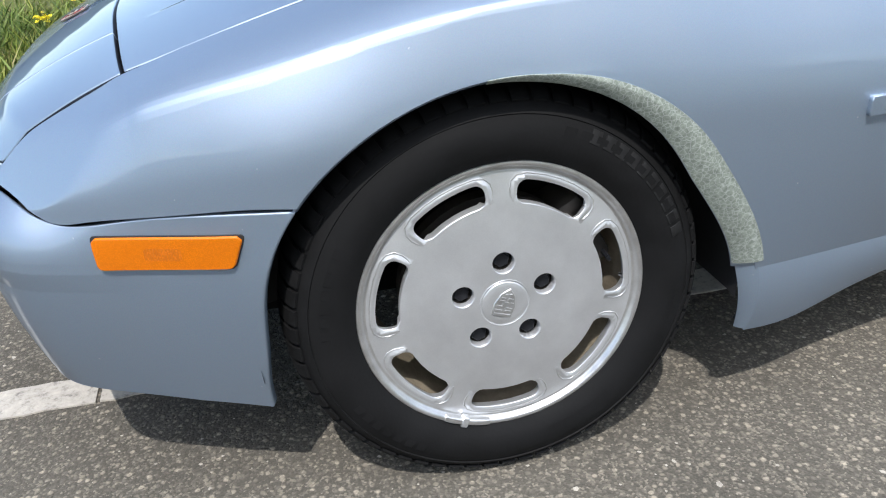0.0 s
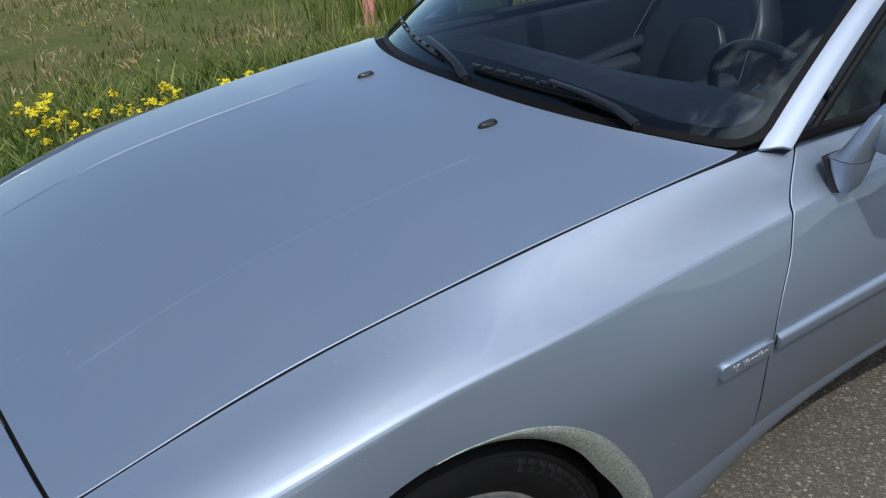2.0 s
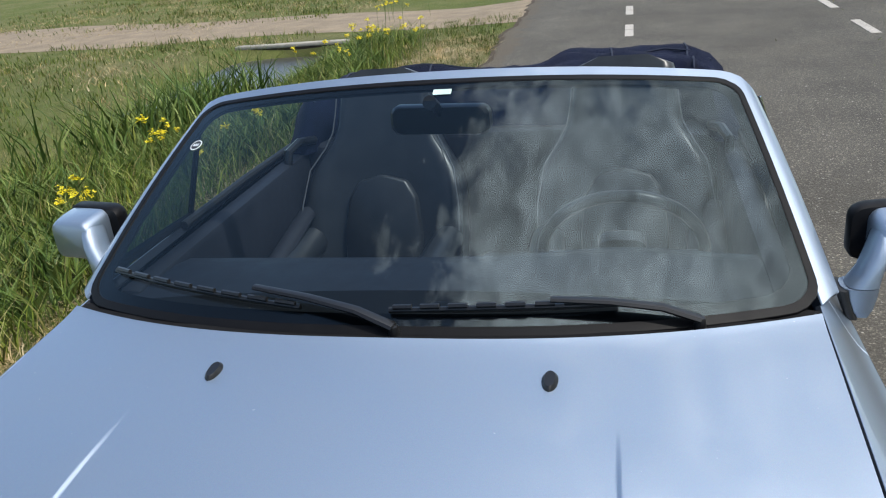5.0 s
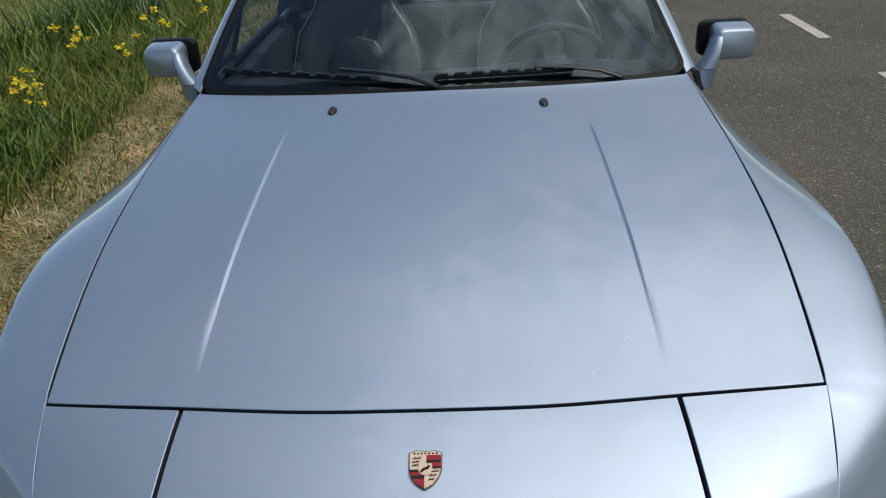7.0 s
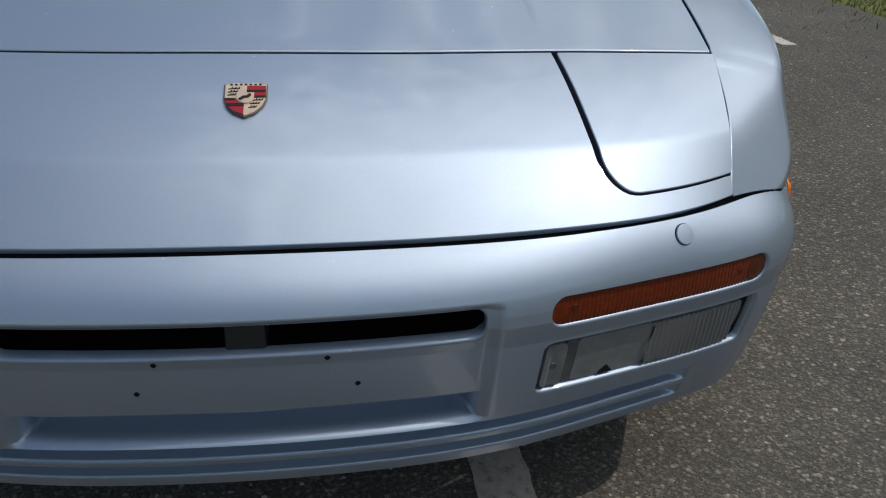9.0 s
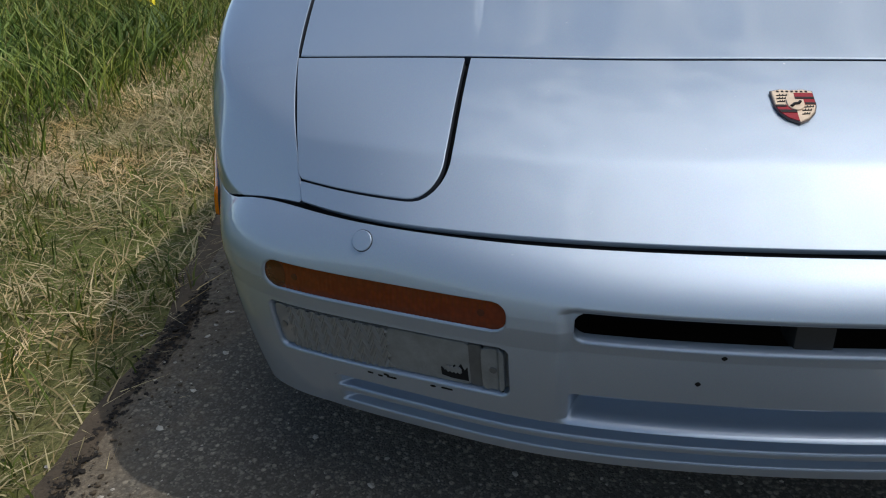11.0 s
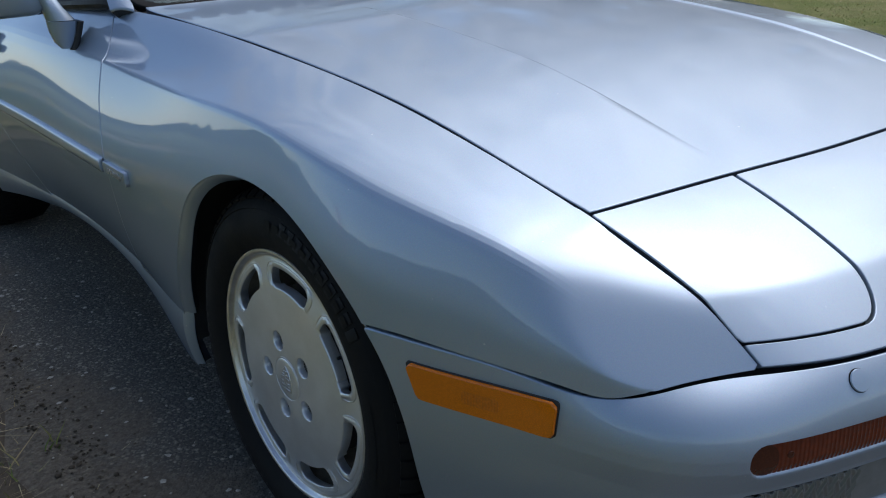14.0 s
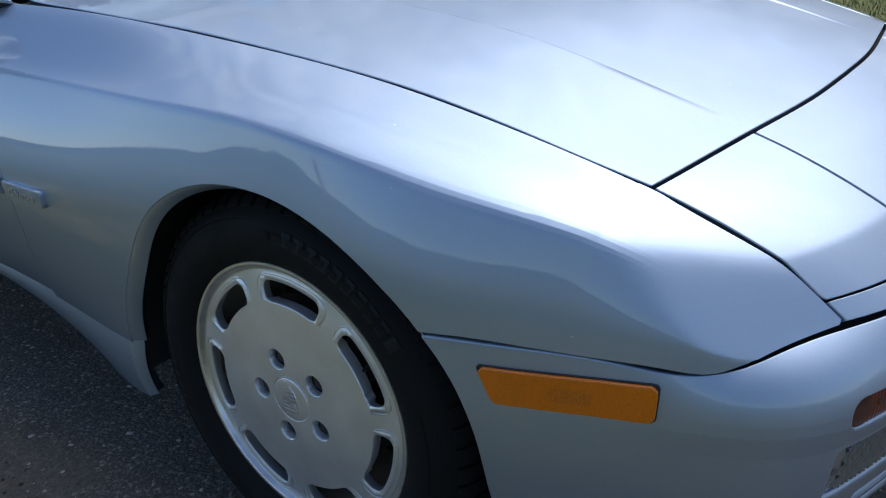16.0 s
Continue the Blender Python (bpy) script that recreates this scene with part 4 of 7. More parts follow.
def inset_skin(name, shape, depth, material, parent, s_rng, z_rng, side=1, thick=0.004, label="", grow=0.001, ds=0.008, wave=None, dz=0.005):
    """A piece that sits inside an opening of the bumper, depth behind its face."""
    def surf(s, z):
        a = np.abs(s)
        v = (z - B_TOP(a)) / (B_LOW(a) - B_TOP(a))
        p = bumper_surface(s, v)
        e = 1e-3
        tx, ty = PLAN_X(s + e) - PLAN_X(s - e), PLAN_Y(s + e) - PLAN_Y(s - e)
        ln = np.hypot(tx, ty)
        d = depth + (wave(s, z) if wave is not None else 0.0)
        p[:, 0] -= ty / ln * d
        p[:, 1] += tx / ln * d
        return p
    return skin(name, surf, steps(*s_rng, ds), steps(*z_rng, dz), [lambda uv: -round_box(uv[:, 0], uv[:, 1], *shape) + grow], material, parent, thick, side=side, flip=False, edge=0.001, label=label)


# black sheets added for the shade in the panel gaps, then floor and bulkheads
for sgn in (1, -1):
    skin("gap_shade_sheet", lambda x, v: side_surface(x, v) - np.array([0, 0.016, 0.016]), steps(-0.95, 0.66, 0.03), np.concatenate([np.linspace(0, 1, 12), [1.15, 1.5, 1.99]]),
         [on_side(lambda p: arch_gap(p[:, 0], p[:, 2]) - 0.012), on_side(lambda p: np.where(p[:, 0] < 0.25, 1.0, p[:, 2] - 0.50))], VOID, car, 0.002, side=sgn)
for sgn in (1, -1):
    skin("gap_shade_sheet", lambda x, v: side_surface(x, v) - np.array([0, 0.03, 0.0]), steps(-2.02, -1.40, 0.04), np.linspace(0.1, 1.99, 14), [on_side(lambda p: rear_arch_gap(p[:, 0], p[:, 2]) - 0.03)], VOID, car, 0.002, side=sgn)
skin("gap_shade_sheet", lambda x, y: hood_surface(x, y) - np.array([0, 0, 0.018]), steps(-0.74, 0.55, 0.06), steps(-0.70, 0.70, 0.05), [lambda uv: Y_TOP(uv[:, 0]) + 0.008 - np.abs(uv[:, 1]), lambda uv: HOOD_FRONT(np.abs(uv[:, 1])) - uv[:, 0]], VOID, car, 0.002)
skin("gap_shade_sheet", lambda s, y: nose_surface(s, y) - np.array([0.012, 0, 0.014]), np.linspace(-0.05, 1.0, 12), steps(-0.64, 0.64, 0.06), [], VOID, car, 0.002)
for name, dims in (("boot_floor", (-3.2, -2.78, -0.62, 0.62, 0.20, 0.24)), ("rear_floor", (-2.78, -2.02, -0.50, 0.50, 0.20, 0.24)), ("floor_pan", (-2.02, -0.40, -0.72, 0.72, 0.245, 0.275)),
                   ("engine_tray", (-0.42, 0.40, -0.50, 0.50, 0.19, 0.23)), ("front_tray", (0.40, 0.62, -0.52, 0.52, 0.22, 0.25)), ("bulkhead", (-0.62, -0.58, -0.66, 0.66, 0.24, 0.80)),
                   ("boot_wall", (-2.75, -2.70, -0.64, 0.64, 0.24, 0.74)), ("radiator", (0.56, 0.60, -0.60, 0.60, 0.25, 0.50))):
    bm = bmesh.new()
    box(bm, *dims)
    part(name, bm, VOID, car, smooth=False)


# ---- wheels ----
def build_wheel(name):
    """Seven-slot disc wheel; its axis is local z, the outer face looks to +z."""
    n = 7 * 36
    half = 18.2
    R_IN, R_OUT = 0.154, 0.190

    def uv_cut(uv):
        return np.array([round_slot(u, v) for u, v in uv])

    def round_slot(r, a):
        k = (a - 12.6 + 180 / 7) % (360 / 7) - 180 / 7
        return float(round_box(np.array([radians(k) * 0.172]), np.array([r]), -radians(half) * 0.172, radians(half) * 0.172, R_IN, R_OUT, 0.0145)[0])

    holder = new(name)

    def disc(r, a):
        t = np.radians(a)
        k = (a - 12.6 + 180 / 7) % (360 / 7) - 180 / 7
        z = 0.004 - 0.010 * np.clip((r - 0.05) / 0.15, 0, 2) ** 2
        # raised shoulders round each slot
        d = round_box(np.radians(k) * 0.172, r, -radians(half) * 0.172, radians(half) * 0.172, R_IN, R_OUT, 0.013)
        z = z + 0.0025 * np.clip(1 - np.abs(d - 0.004) / 0.006, 0, 1) * (r > 0.158)
        return np.stack([r * np.cos(t), r * np.sin(t), z], axis=1)

    face = skin("wheel_disc", disc, np.array([0.001, 0.02, 0.038, 0.044, 0.047, 0.050, 0.054, 0.058, 0.062, 0.066, 0.070, 0.074, 0.078, 0.081, 0.084, 0.088, 0.10, 0.12, 0.135, 0.143, 0.149, 0.153, 0.157, 0.161, 0.165, 0.169, 0.173, 0.177, 0.181, 0.185, 0.189, 0.193, 0.198, 0.2035]),
                np.linspace(0, 360, n + 1), [uv_cut, lambda uv: np.min([np.hypot(uv[:, 0] * np.cos(np.radians(uv[:, 1])) - 0.065 * math.cos(radians(90 + 72 * k)), uv[:, 0] * np.sin(np.radians(uv[:, 1])) - 0.065 * math.sin(radians(90 + 72 * k))) for k in range(5)], axis=0) - 0.0178],
                ALLOY, None, 0.020, edge=0.003)
    face.parent = holder
    bm = bmesh.new()
    lathe(bm, [(0.2015, -0.0068), (0.2065, -0.0072), (0.2082, -0.0060), (0.2100, -0.0010), (0.2115, 0.0012), (0.2150, 0.0022), (0.2175, 0.0016), (0.2192, -0.0010), (0.2195, -0.008), (0.216, -0.015), (0.206, -0.03)], 96)
    part("rim_lip", bm, ALLOY_LIP, holder, "worn satin rim lip")
    # pressed contour round each slot
    for q in range(7):
        mid = 12.6 + q * 360 / 7
        pts = []
        for da, rr in ((-19.6, 0.158), (-21.2, 0.166), (-21.8, 0.176), (-21.2, 0.187), (-18.8, 0.1955), (-14.5, 0.1985), (-7, 0.1988), (0, 0.1988), (7, 0.1988), (14.5, 0.1985), (18.8, 0.1955), (21.2, 0.187), (21.8, 0.176), (21.2, 0.166), (19.6, 0.158)):
            a = radians(mid + da)
            pts.append(Vector((rr * math.cos(a), rr * math.sin(a), 0.0042 - 0.010 * ((rr - 0.05) / 0.15) ** 2)))
        bm = bmesh.new()
        tube(bm, pts, 0.0011, 6)
        part("slot_contour", bm, ALLOY_LIP, holder)
    bm = bmesh.new()
    lathe(bm, [(0.205, -0.02), (0.200, -0.05), (0.192, -0.10), (0.192, -0.17), (0.21, -0.19)], 72)
    part("rim_barrel", bm, ALLOY_WORN, holder)
    bm = bmesh.new()
    lathe(bm, [(0.0, -0.06), (0.145, -0.06), (0.145, -0.085), (0.0, -0.085)], 48)
    box(bm, -0.06, 0.06, 0.105, 0.178, -0.12, -0.035, Matrix.Rotation(radians(-62), 4, "Z"), 0.01)
    part("brake_disc", bm, BRAKE, holder)
    bm = bmesh.new()
    prof = [(0.2065, -0.010), (0.217, -0.001), (0.232, 0.011), (0.247, 0.0155), (0.262, 0.0165), (0.275, 0.013), (0.285, 0.008), (0.2865, 0.0095), (0.292, 0.006), (0.302, -0.005), (0.3085, -0.016), (0.3135, -0.03), (0.317, -0.07), (0.318, -0.10), (0.317, -0.14), (0.312, -0.18), (0.29, -0.205), (0.26, -0.215), (0.21, -0.20)]
    lathe(bm, prof, 120)
    tyre = part("tyre", bm, RUBBER, holder, "worn black tyre", angle=60)
    # raised bars where the sidewall carries lettering
    for k in range(10):
        bm = bmesh.new()
        seat = Matrix.Rotation(radians(17 + 4.9 * k), 4, "Z") @ Matrix.Translation((0.2725, 0, 0.0138)) @ Matrix.Rotation(radians(18), 4, "Y")
        box(bm, -0.0100, 0.0100, -0.0085, 0.0085, -0.004, 0.0009, seat, 0.0006)
        part("sidewall_bar", bm, RUBBER_WORN, tyre)
    # tread blocks round the shoulder
    bm = bmesh.new()
    for k in range(64):
        m = Matrix.Rotation(2 * math.pi * k / 64, 4, "Z")
        pts = [(0.2995, -0.001), (0.3075, -0.0105), (0.3125, -0.022), (0.3175, -0.045), (0.319, -0.075)]
        w = 0.0115
        ring = []
        for r, z in pts:
            ring.append([bm.verts.new(m @ Vector((r + o, s * w + 0.10 * (-z) * 0.35, z + o * 0.5))) for s, o in ((-1, 0.0), (-1, 0.0035), (1, 0.0035), (1, 0.0))])
        for a, b in zip(ring, ring[1:]):
            for j in range(3):
                bm.faces.new((a[j], a[j + 1], b[j + 1], b[j]))
        bm.faces.new(ring[0])
        bm.faces.new(ring[-1][::-1])
    part("tread_block_ring", bm, RUBBER, tyre)
    # raised lettering that stays plain bars, and fine ribs
    for arc0, count, r0, r1, st in ((20, 10, 0.254, 0.276, 5.3), (150, 7, 0.257, 0.271, 4.6), (208, 7, 0.257, 0.271, 4.6), (285, 12, 0.243, 0.248, 2.2), (330, 12, 0.262, 0.267, 2.2)):
        bm = bmesh.new()
        for k in range(count):
            a0 = radians(arc0 + st * k)
            a1 = a0 + radians(st * 0.68)
            ins = [[bm.verts.new((r * math.cos(a), r * math.sin(a), 0.0171 - 0.35 * abs(r - 0.262) ** 1.3)) for r in (r0, (r0 + r1) / 2, r1)] for a in (a0, (a0 + a1) / 2, a1)]
            for p, q in zip(ins, ins[1:]):
                for j in range(2):
                    bm.faces.new((p[j], q[j], q[j + 1], p[j + 1]))
        tagged(part("moulded_lettering_bar", bm, RUBBER, tyre), kind="stuff")
    for k in range(5):
        a = radians(90 + 72 * k)
        c = Matrix.Translation((0.065 * math.cos(a), 0.065 * math.sin(a), 0))
        bm = bmesh.new()
        lathe(bm, [(0.0186, 0.0036), (0.0176, 0.0005), (0.0150, -0.020), (0.0, -0.022)], 24, c)
        # dark casting colour stands in for the shade inside the well
        well = part("bolt_well", bm, BRAKE, holder)
        bm = bmesh.new()
        hexa = [(0.0124 * math.cos(radians(60 * j + 20)), 0.0124 * math.sin(radians(60 * j + 20))) for j in range(6)]
        prism(bm, hexa, -0.024, -0.0065, c, 0.0022)
        part("bolt", bm, STEEL, well, "dark steel wheel bolt", angle=25)
    bm = bmesh.new()
    lathe(bm, [(0.0, 0.0058), (0.025, 0.0056), (0.0335, 0.0050), (0.0350, 0.0042), (0.0356, 0.0030), (0.0362, 0.0030), (0.0370, 0.0046), (0.0380, 0.0048), (0.0384, 0.0030)], 48)
    cap = part("centre_cap", bm, ALLOY, holder)
    bm = bmesh.new()
    shield = [(-0.013, 0.018), (0, 0.020), (0.013, 0.018), (0.0145, 0.002), (0.009, -0.013), (0, -0.021), (-0.009, -0.013), (-0.0145, 0.002)]
    prism(bm, [(x * 1.18, y * 1.18) for x, y in shield], 0.005, 0.0068, Matrix.Rotation(radians(160), 4, "Z"), 0.001)
    for x0, x1, y0, y1 in ((-0.013, 0.013, 0.0165, 0.0205), (-0.012, -0.002, 0.010, 0.0125), (-0.012, -0.002, 0.0055, 0.0085), (0.002, 0.0135, 0.0105, 0.0145), (0.004, 0.0135, 0.004, 0.0075), (-0.0045, 0.0045, -0.003, 0.0045), (-0.012, -0.006, -0.003, 0.0005), (-0.0105, -0.002, -0.0095, -0.006), (0.002, 0.011, -0.005, -0.003), (0.002, 0.009, -0.0095, -0.0075), (-0.006, -0.001, -0.0165, -0.013), (0.001, 0.005, -0.0155, -0.0135)):
        box(bm, x0, x1, y0, y1, 0.0066, 0.0080, Matrix.Rotation(radians(160), 4, "Z"))
    part("embossed_shield", bm, ALLOY_LIP, cap)
    bm = bmesh.new()
    tube(bm, [(0.18, 0.0, -0.03), (0.179, 0.0, -0.008)], 0.004, 8)
    tube(bm, [(0.179, 0.0, -0.008), (0.1785, 0.0, -0.002)], 0.0025, 8)
    for o in bm.verts:
        o.co = Matrix.Rotation(radians(12.6), 4, "Z") @ (o.co + Vector((-0.008, 0, -0.004)))
    part("valve", bm, STEEL, holder)
    return holder


def wheel_pose(x, side, turn):
    """Axis out to the side; turn is the roll of the wheel."""
    m = Matrix.Translation((x, side * (0.817 if x > -1 else 0.80), 0.3165)) @ Matrix.Rotation(radians(-90 * side), 4, "X")
    return m @ Matrix.Rotation(radians(turn), 4, "Z")


wheel = build_wheel("wheel")
wheel.parent = car
wheel.matrix_basis = wheel_pose(0.012, 1, 180)
tagged(wheel, "silver seven-slot alloy wheel with worn black tyre")
for x, side, turn in ((0.005, -1, 19), (-2.40, -1, 40), (-2.40, 1, 192)):
    copy_thing(wheel, wheel_pose(x, side, turn))


def build_balance_weight():
    """A long lead weight clipped over the rim edge."""
    def bar(r0, r1, d0, d1, y0, y1):
        bm = bmesh.new()
        n = 9
        rings = []
        for k in range(n):
            a = radians(d0 + (d1 - d0) * k / (n - 1))
            e = 0.0012 if k in (0, n - 1) else 0.0
            rings.append([Vector((r * math.cos(a) + 0.012, y, r * math.sin(a) + 0.3165)) for r, y in ((r0 + e, y0), (r0 + e, y1 - 0.002), (r0 + 0.002, y1 - e), (r1 - 0.002, y1 - e), (r1 - e, y1 - 0.002), (r1 - e, y0))])
        loft(bm, rings)
        return bm
    weight = part("balance_weight", bar(0.2075, 0.2185, -82, -62, 0.811, 0.8225), ALLOY_LIP, car, "clip-on balance weight on the rim edge")
    part("clip", bar(0.2035, 0.2225, -72.5, -69.5, 0.812, 0.8240), ALLOY, weight)


build_balance_weight()

# ---- lamps, caps and badges on the front ----
def s_at_x(x):
    q = np.linspace(0.3, ARC_END, 400)
    return float(np.interp(-x, -PLAN_X(q), q))


def lamp_frame(shape, k):
    return (shape[0] + k, shape[1] - k, shape[2] + k, shape[3] - k, max(0.004, shape[4] - k))


def screw(parent, s, z, side, depth, r=0.0038, material=None):
    a = (s - r, s + r, z - r, z + r, r * 0.98)
    inset_skin("screw", a, depth, material or STEEL, parent, (s - r * 1.3, s + r * 1.3), (z - r * 1.4, z + r * 1.4), side, 0.002, ds=0.001, dz=0.0012)


for sgn in (1, -1):
    inset_skin("indicator_housing", lamp_frame(IND, -0.004), 0.019, VOID, BUMPER, (0.33, 0.70), (0.42, 0.482), sgn)
    lens = inset_skin("indicator_lens", lamp_frame(IND, 0.003), 0.005, AMBER, BUMPER, (0.33, 0.70), (0.42, 0.482), sgn, 0.010, "dark amber indicator lens",
                      ds=0.002, wave=lambda s, z: 0.0005 * np.sin(s * math.pi / 0.006) ** 2 * (s > 0.37) * (s < 0.655))
    screw(lens, 0.378, 0.4515, sgn, 0.0038, 0.0030, AMBER_DEEP)
    screw(lens, 0.632, 0.4515, sgn, 0.0038, 0.0030, AMBER_DEEP)
    inset_skin("lens_end_field", (0.648, 0.681, 0.4300, 0.4675, 0.016), 0.0046, AMBER_DEEP, lens, (0.64, 0.69), (0.422, 0.476), sgn, 0.001, ds=0.003)
    house = inset_skin("fog_lamp_housing", lamp_frame(FOG, -0.004), 0.016, FOG_BODY, BUMPER, (0.33, 0.71), (0.31, 0.42), sgn, label="weathered grey fog lamp housing")
    inset_skin("ribbed_fog_lens", (0.512, 0.660, 0.329, 0.395, 0.004), 0.007, FOG_GLASS, house, (0.50, 0.67), (0.322, 0.402), sgn, 0.008, "ribbed clear fog lamp glass", ds=0.0009,
               wave=(lambda s, z: -0.0032 * np.abs(np.cos(math.pi * (z - 0.329 - 0.0205 * np.abs((s / 0.0088) % 2 - 1)) / 0.0205)) ** 3) if sgn < 0 else (lambda s, z: -0.0035 * np.abs(np.sin((s + 0.15 * z) * math.pi / 0.0082))), dz=0.0022)
    cloudy = inset_skin("cloudy_fog_lens", (0.400, 0.5105, 0.329, 0.395, 0.004), 0.008, FOG_BODY, house, (0.395, 0.52), (0.322, 0.402), sgn, 0.008, "cloudy grey fog lamp glass")
    inset_skin("dark_edge_strip", (0.383, 0.3985, 0.329, 0.395, 0.002), 0.0085, FOG_DARK, house, (0.378, 0.404), (0.322, 0.402), sgn, 0.006, ds=0.003)
    inset_skin("mounting_tab", (0.354, 0.3805, 0.330, 0.394, 0.005), 0.007, FOG_BODY, house, (0.345, 0.39), (0.322, 0.402), sgn, 0.006, "clear plastic mounting tab",
               ds=0.0025, wave=lambda s, z: -0.0022 * (np.abs(s - 0.367) > 0.007))
    screw(house, 0.367, 0.362, sgn, 0.0055, 0.0034, FOG_DARK)
    if sgn < 0:
        inset_skin("mounting_tab", (0.6625, 0.6845, 0.330, 0.394, 0.005), 0.0075, FOG_GLASS, house, (0.655, 0.69), (0.322, 0.402), sgn, 0.006, "clear plastic mounting tab")
        screw(house, 0.6735, 0.362, sgn, 0.006, 0.0034, FOG_DARK)
        hole = skin("broken_hole", lambda s, z: bumper_surface(s, (z - B_TOP(s)) / (B_LOW(s) - B_TOP(s))) - np.array([0.0066, 0.002, 0]), steps(0.398, 0.444, 0.002), steps(0.330, 0.362, 0.0015),
                    [lambda uv: 0.3575 - uv[:, 1] - 0.42 * np.abs(uv[:, 0] - 0.412) - 0.004 * np.sin(uv[:, 0] * 700), lambda uv: uv[:, 1] - 0.3345 - 0.2 * np.clip(uv[:, 0] - 0.425, 0, 1), lambda uv: 0.438 - uv[:, 0], lambda uv: uv[:, 0] - 0.402], VOID, cloudy, 0.0015, side=-1, label="hole broken into the lamp glass", edge=0.0003)
        for k in range(4):
            c = 0.4125 + 0.0052 * k
            inset_skin("reflector_rib", (c - 0.0014, c + 0.0014, 0.3455, 0.3550, 0.001), 0.0058, FOG_BODY, hole, (c - 0.003, c + 0.003), (0.342, 0.358), sgn, 0.0015, ds=0.0014)
    else:
        inset_skin("open_gap", (0.664, 0.687, 0.325, 0.399, 0.005), 0.0125, VOID, house, (0.655, 0.69), (0.322, 0.402), sgn, 0.003, "dark gap where the mounting tab is missing")
        skin("broken_hole", lambda s, z: bumper_surface(s, (z - B_TOP(s)) / (B_LOW(s) - B_TOP(s))) - np.array([0.0058, 0.002, 0]), steps(0.438, 0.466, 0.002), steps(0.326, 0.346, 0.002),
             [lambda uv: 0.3415 - uv[:, 1] - 1.1 * np.abs(uv[:, 0] - 0.452), lambda uv: uv[:, 1] - 0.3295], VOID, cloudy, 0.0015, label="hole broken into the lamp glass", edge=0.0003)
    cap_s = 0.535
    q = np.linspace(0.01, 0.22, 200)
    near = bumper_surface(np.full(200, cap_s), q)
    v0 = float(q[np.argmin(np.abs(near[:, 2] - 0.5140))])
    c0, du, dv = [bumper_surface(np.array([cap_s + a]), np.array([v0 + b]))[0] for a, b in ((0, 0), (0.01, 0), (0, 0.02))]
    out = Vector(np.cross(dv - c0, du - c0)).normalized()
    out = out if out.x > 0 else -out
    seat = Matrix.Translation((c0[0], sgn * c0[1], c0[2])) @ Vector((out.x, sgn * out.y, out.z)).to_track_quat("Z", "Y").to_matrix().to_4x4()
    bm = bmesh.new()
    lathe(bm, [(0.0, 0.0010), (0.0131, 0.0008), (0.0137, 0.0003), (0.0137, -0.004)], 36, seat)
    ring = part("cap_seat", bm, VOID, BUMPER)
    bm = bmesh.new()
    lathe(bm, [(0.0, 0.0030), (0.0100, 0.0029), (0.0124, 0.0026), (0.0130, 0.0018), (0.0130, -0.003)], 36, seat)
    part("tow_eye_cap", bm, PAINT, BUMPER, "round body-coloured cap")
    s0, s1 = s_at_x(0.551), s_at_x(0.370)

    def marker_cut(uv, k=0.0):
        z = uv[:, 1]
        sk = (0.470 - z) * np.where(uv[:, 0] < (s0 + s1) / 2, 0.08, 0.40)
        return -round_box(uv[:, 0] + np.where(uv[:, 0] < (s0 + s1) / 2, -sk, sk), z, s0 + k, s1 - k, 0.4495 + k, 0.4920 - k, 0.006)

    def marker_surface(depth):
        def surf(s, z):
            v = (z - B_TOP(s)) / (B_LOW(s) - B_TOP(s))
            p = bumper_surface(s, v)
            e = 1e-3
            tx, ty = PLAN_X(s + e) - PLAN_X(s - e), PLAN_Y(s + e) - PLAN_Y(s - e)
            ln = np.hypot(tx, ty)
            p[:, 0] += ty / ln * depth
            p[:, 1] -= tx / ln * depth
            return p
        return surf

    base = skin("marker_gasket", marker_surface(0.0025), steps(s0 - 0.02, s1 + 0.02, 0.006), steps(0.443, 0.500, 0.004), [lambda uv: marker_cut(uv, -0.003)], TRIM, BUMPER, 0.006, side=sgn, edge=0.001)
    skin("side_marker_lens", marker_surface(0.008), steps(s0 - 0.02, s1 + 0.02, 0.006), steps(0.443, 0.500, 0.004), [lambda uv: marker_cut(uv, 0.0)], ORANGE, BUMPER, 0.009, side=sgn, edge=0.004, label="bright orange side marker lens")
    sc = (s0 + s1) / 2
    inset_skin("bulb_window", (sc - 0.026, sc + 0.022, 0.4635, 0.4785, 0.002), -0.0086, ORANGE_DEEP, BUMPER, (sc - 0.03, sc + 0.03), (0.460, 0.482), sgn, 0.001, "ribbed window of the marker lens", ds=0.002,
               wave=lambda s, z: 0.0008 * np.sin(s * math.pi / 0.004) ** 2)

inset_skin("grille_backing", lamp_frame(SLOT, -0.012), 0.085, VOID, BUMPER, (-0.30, 0.30), (0.40, 0.487))
bm = bmesh.new()
box(bm, 0.79, 0.842, -0.022, 0.022, 0.42, 0.475, bevel=0.003)
part("grille_strut", bm, TRIM, BUMPER)
for y, z in ((-0.122, 0.375), (0.122, 0.375), (-0.098, 0.4165), (0.088, 0.4165)):
    inset_skin("plate_screw_hole", (y - 0.0024, y + 0.0024, z - 0.0024, z + 0.0024, 0.0023), -0.0006, VOID, BUMPER, (y - 0.006, y + 0.006), (z - 0.006, z + 0.006), 1, 0.0015, ds=0.001)


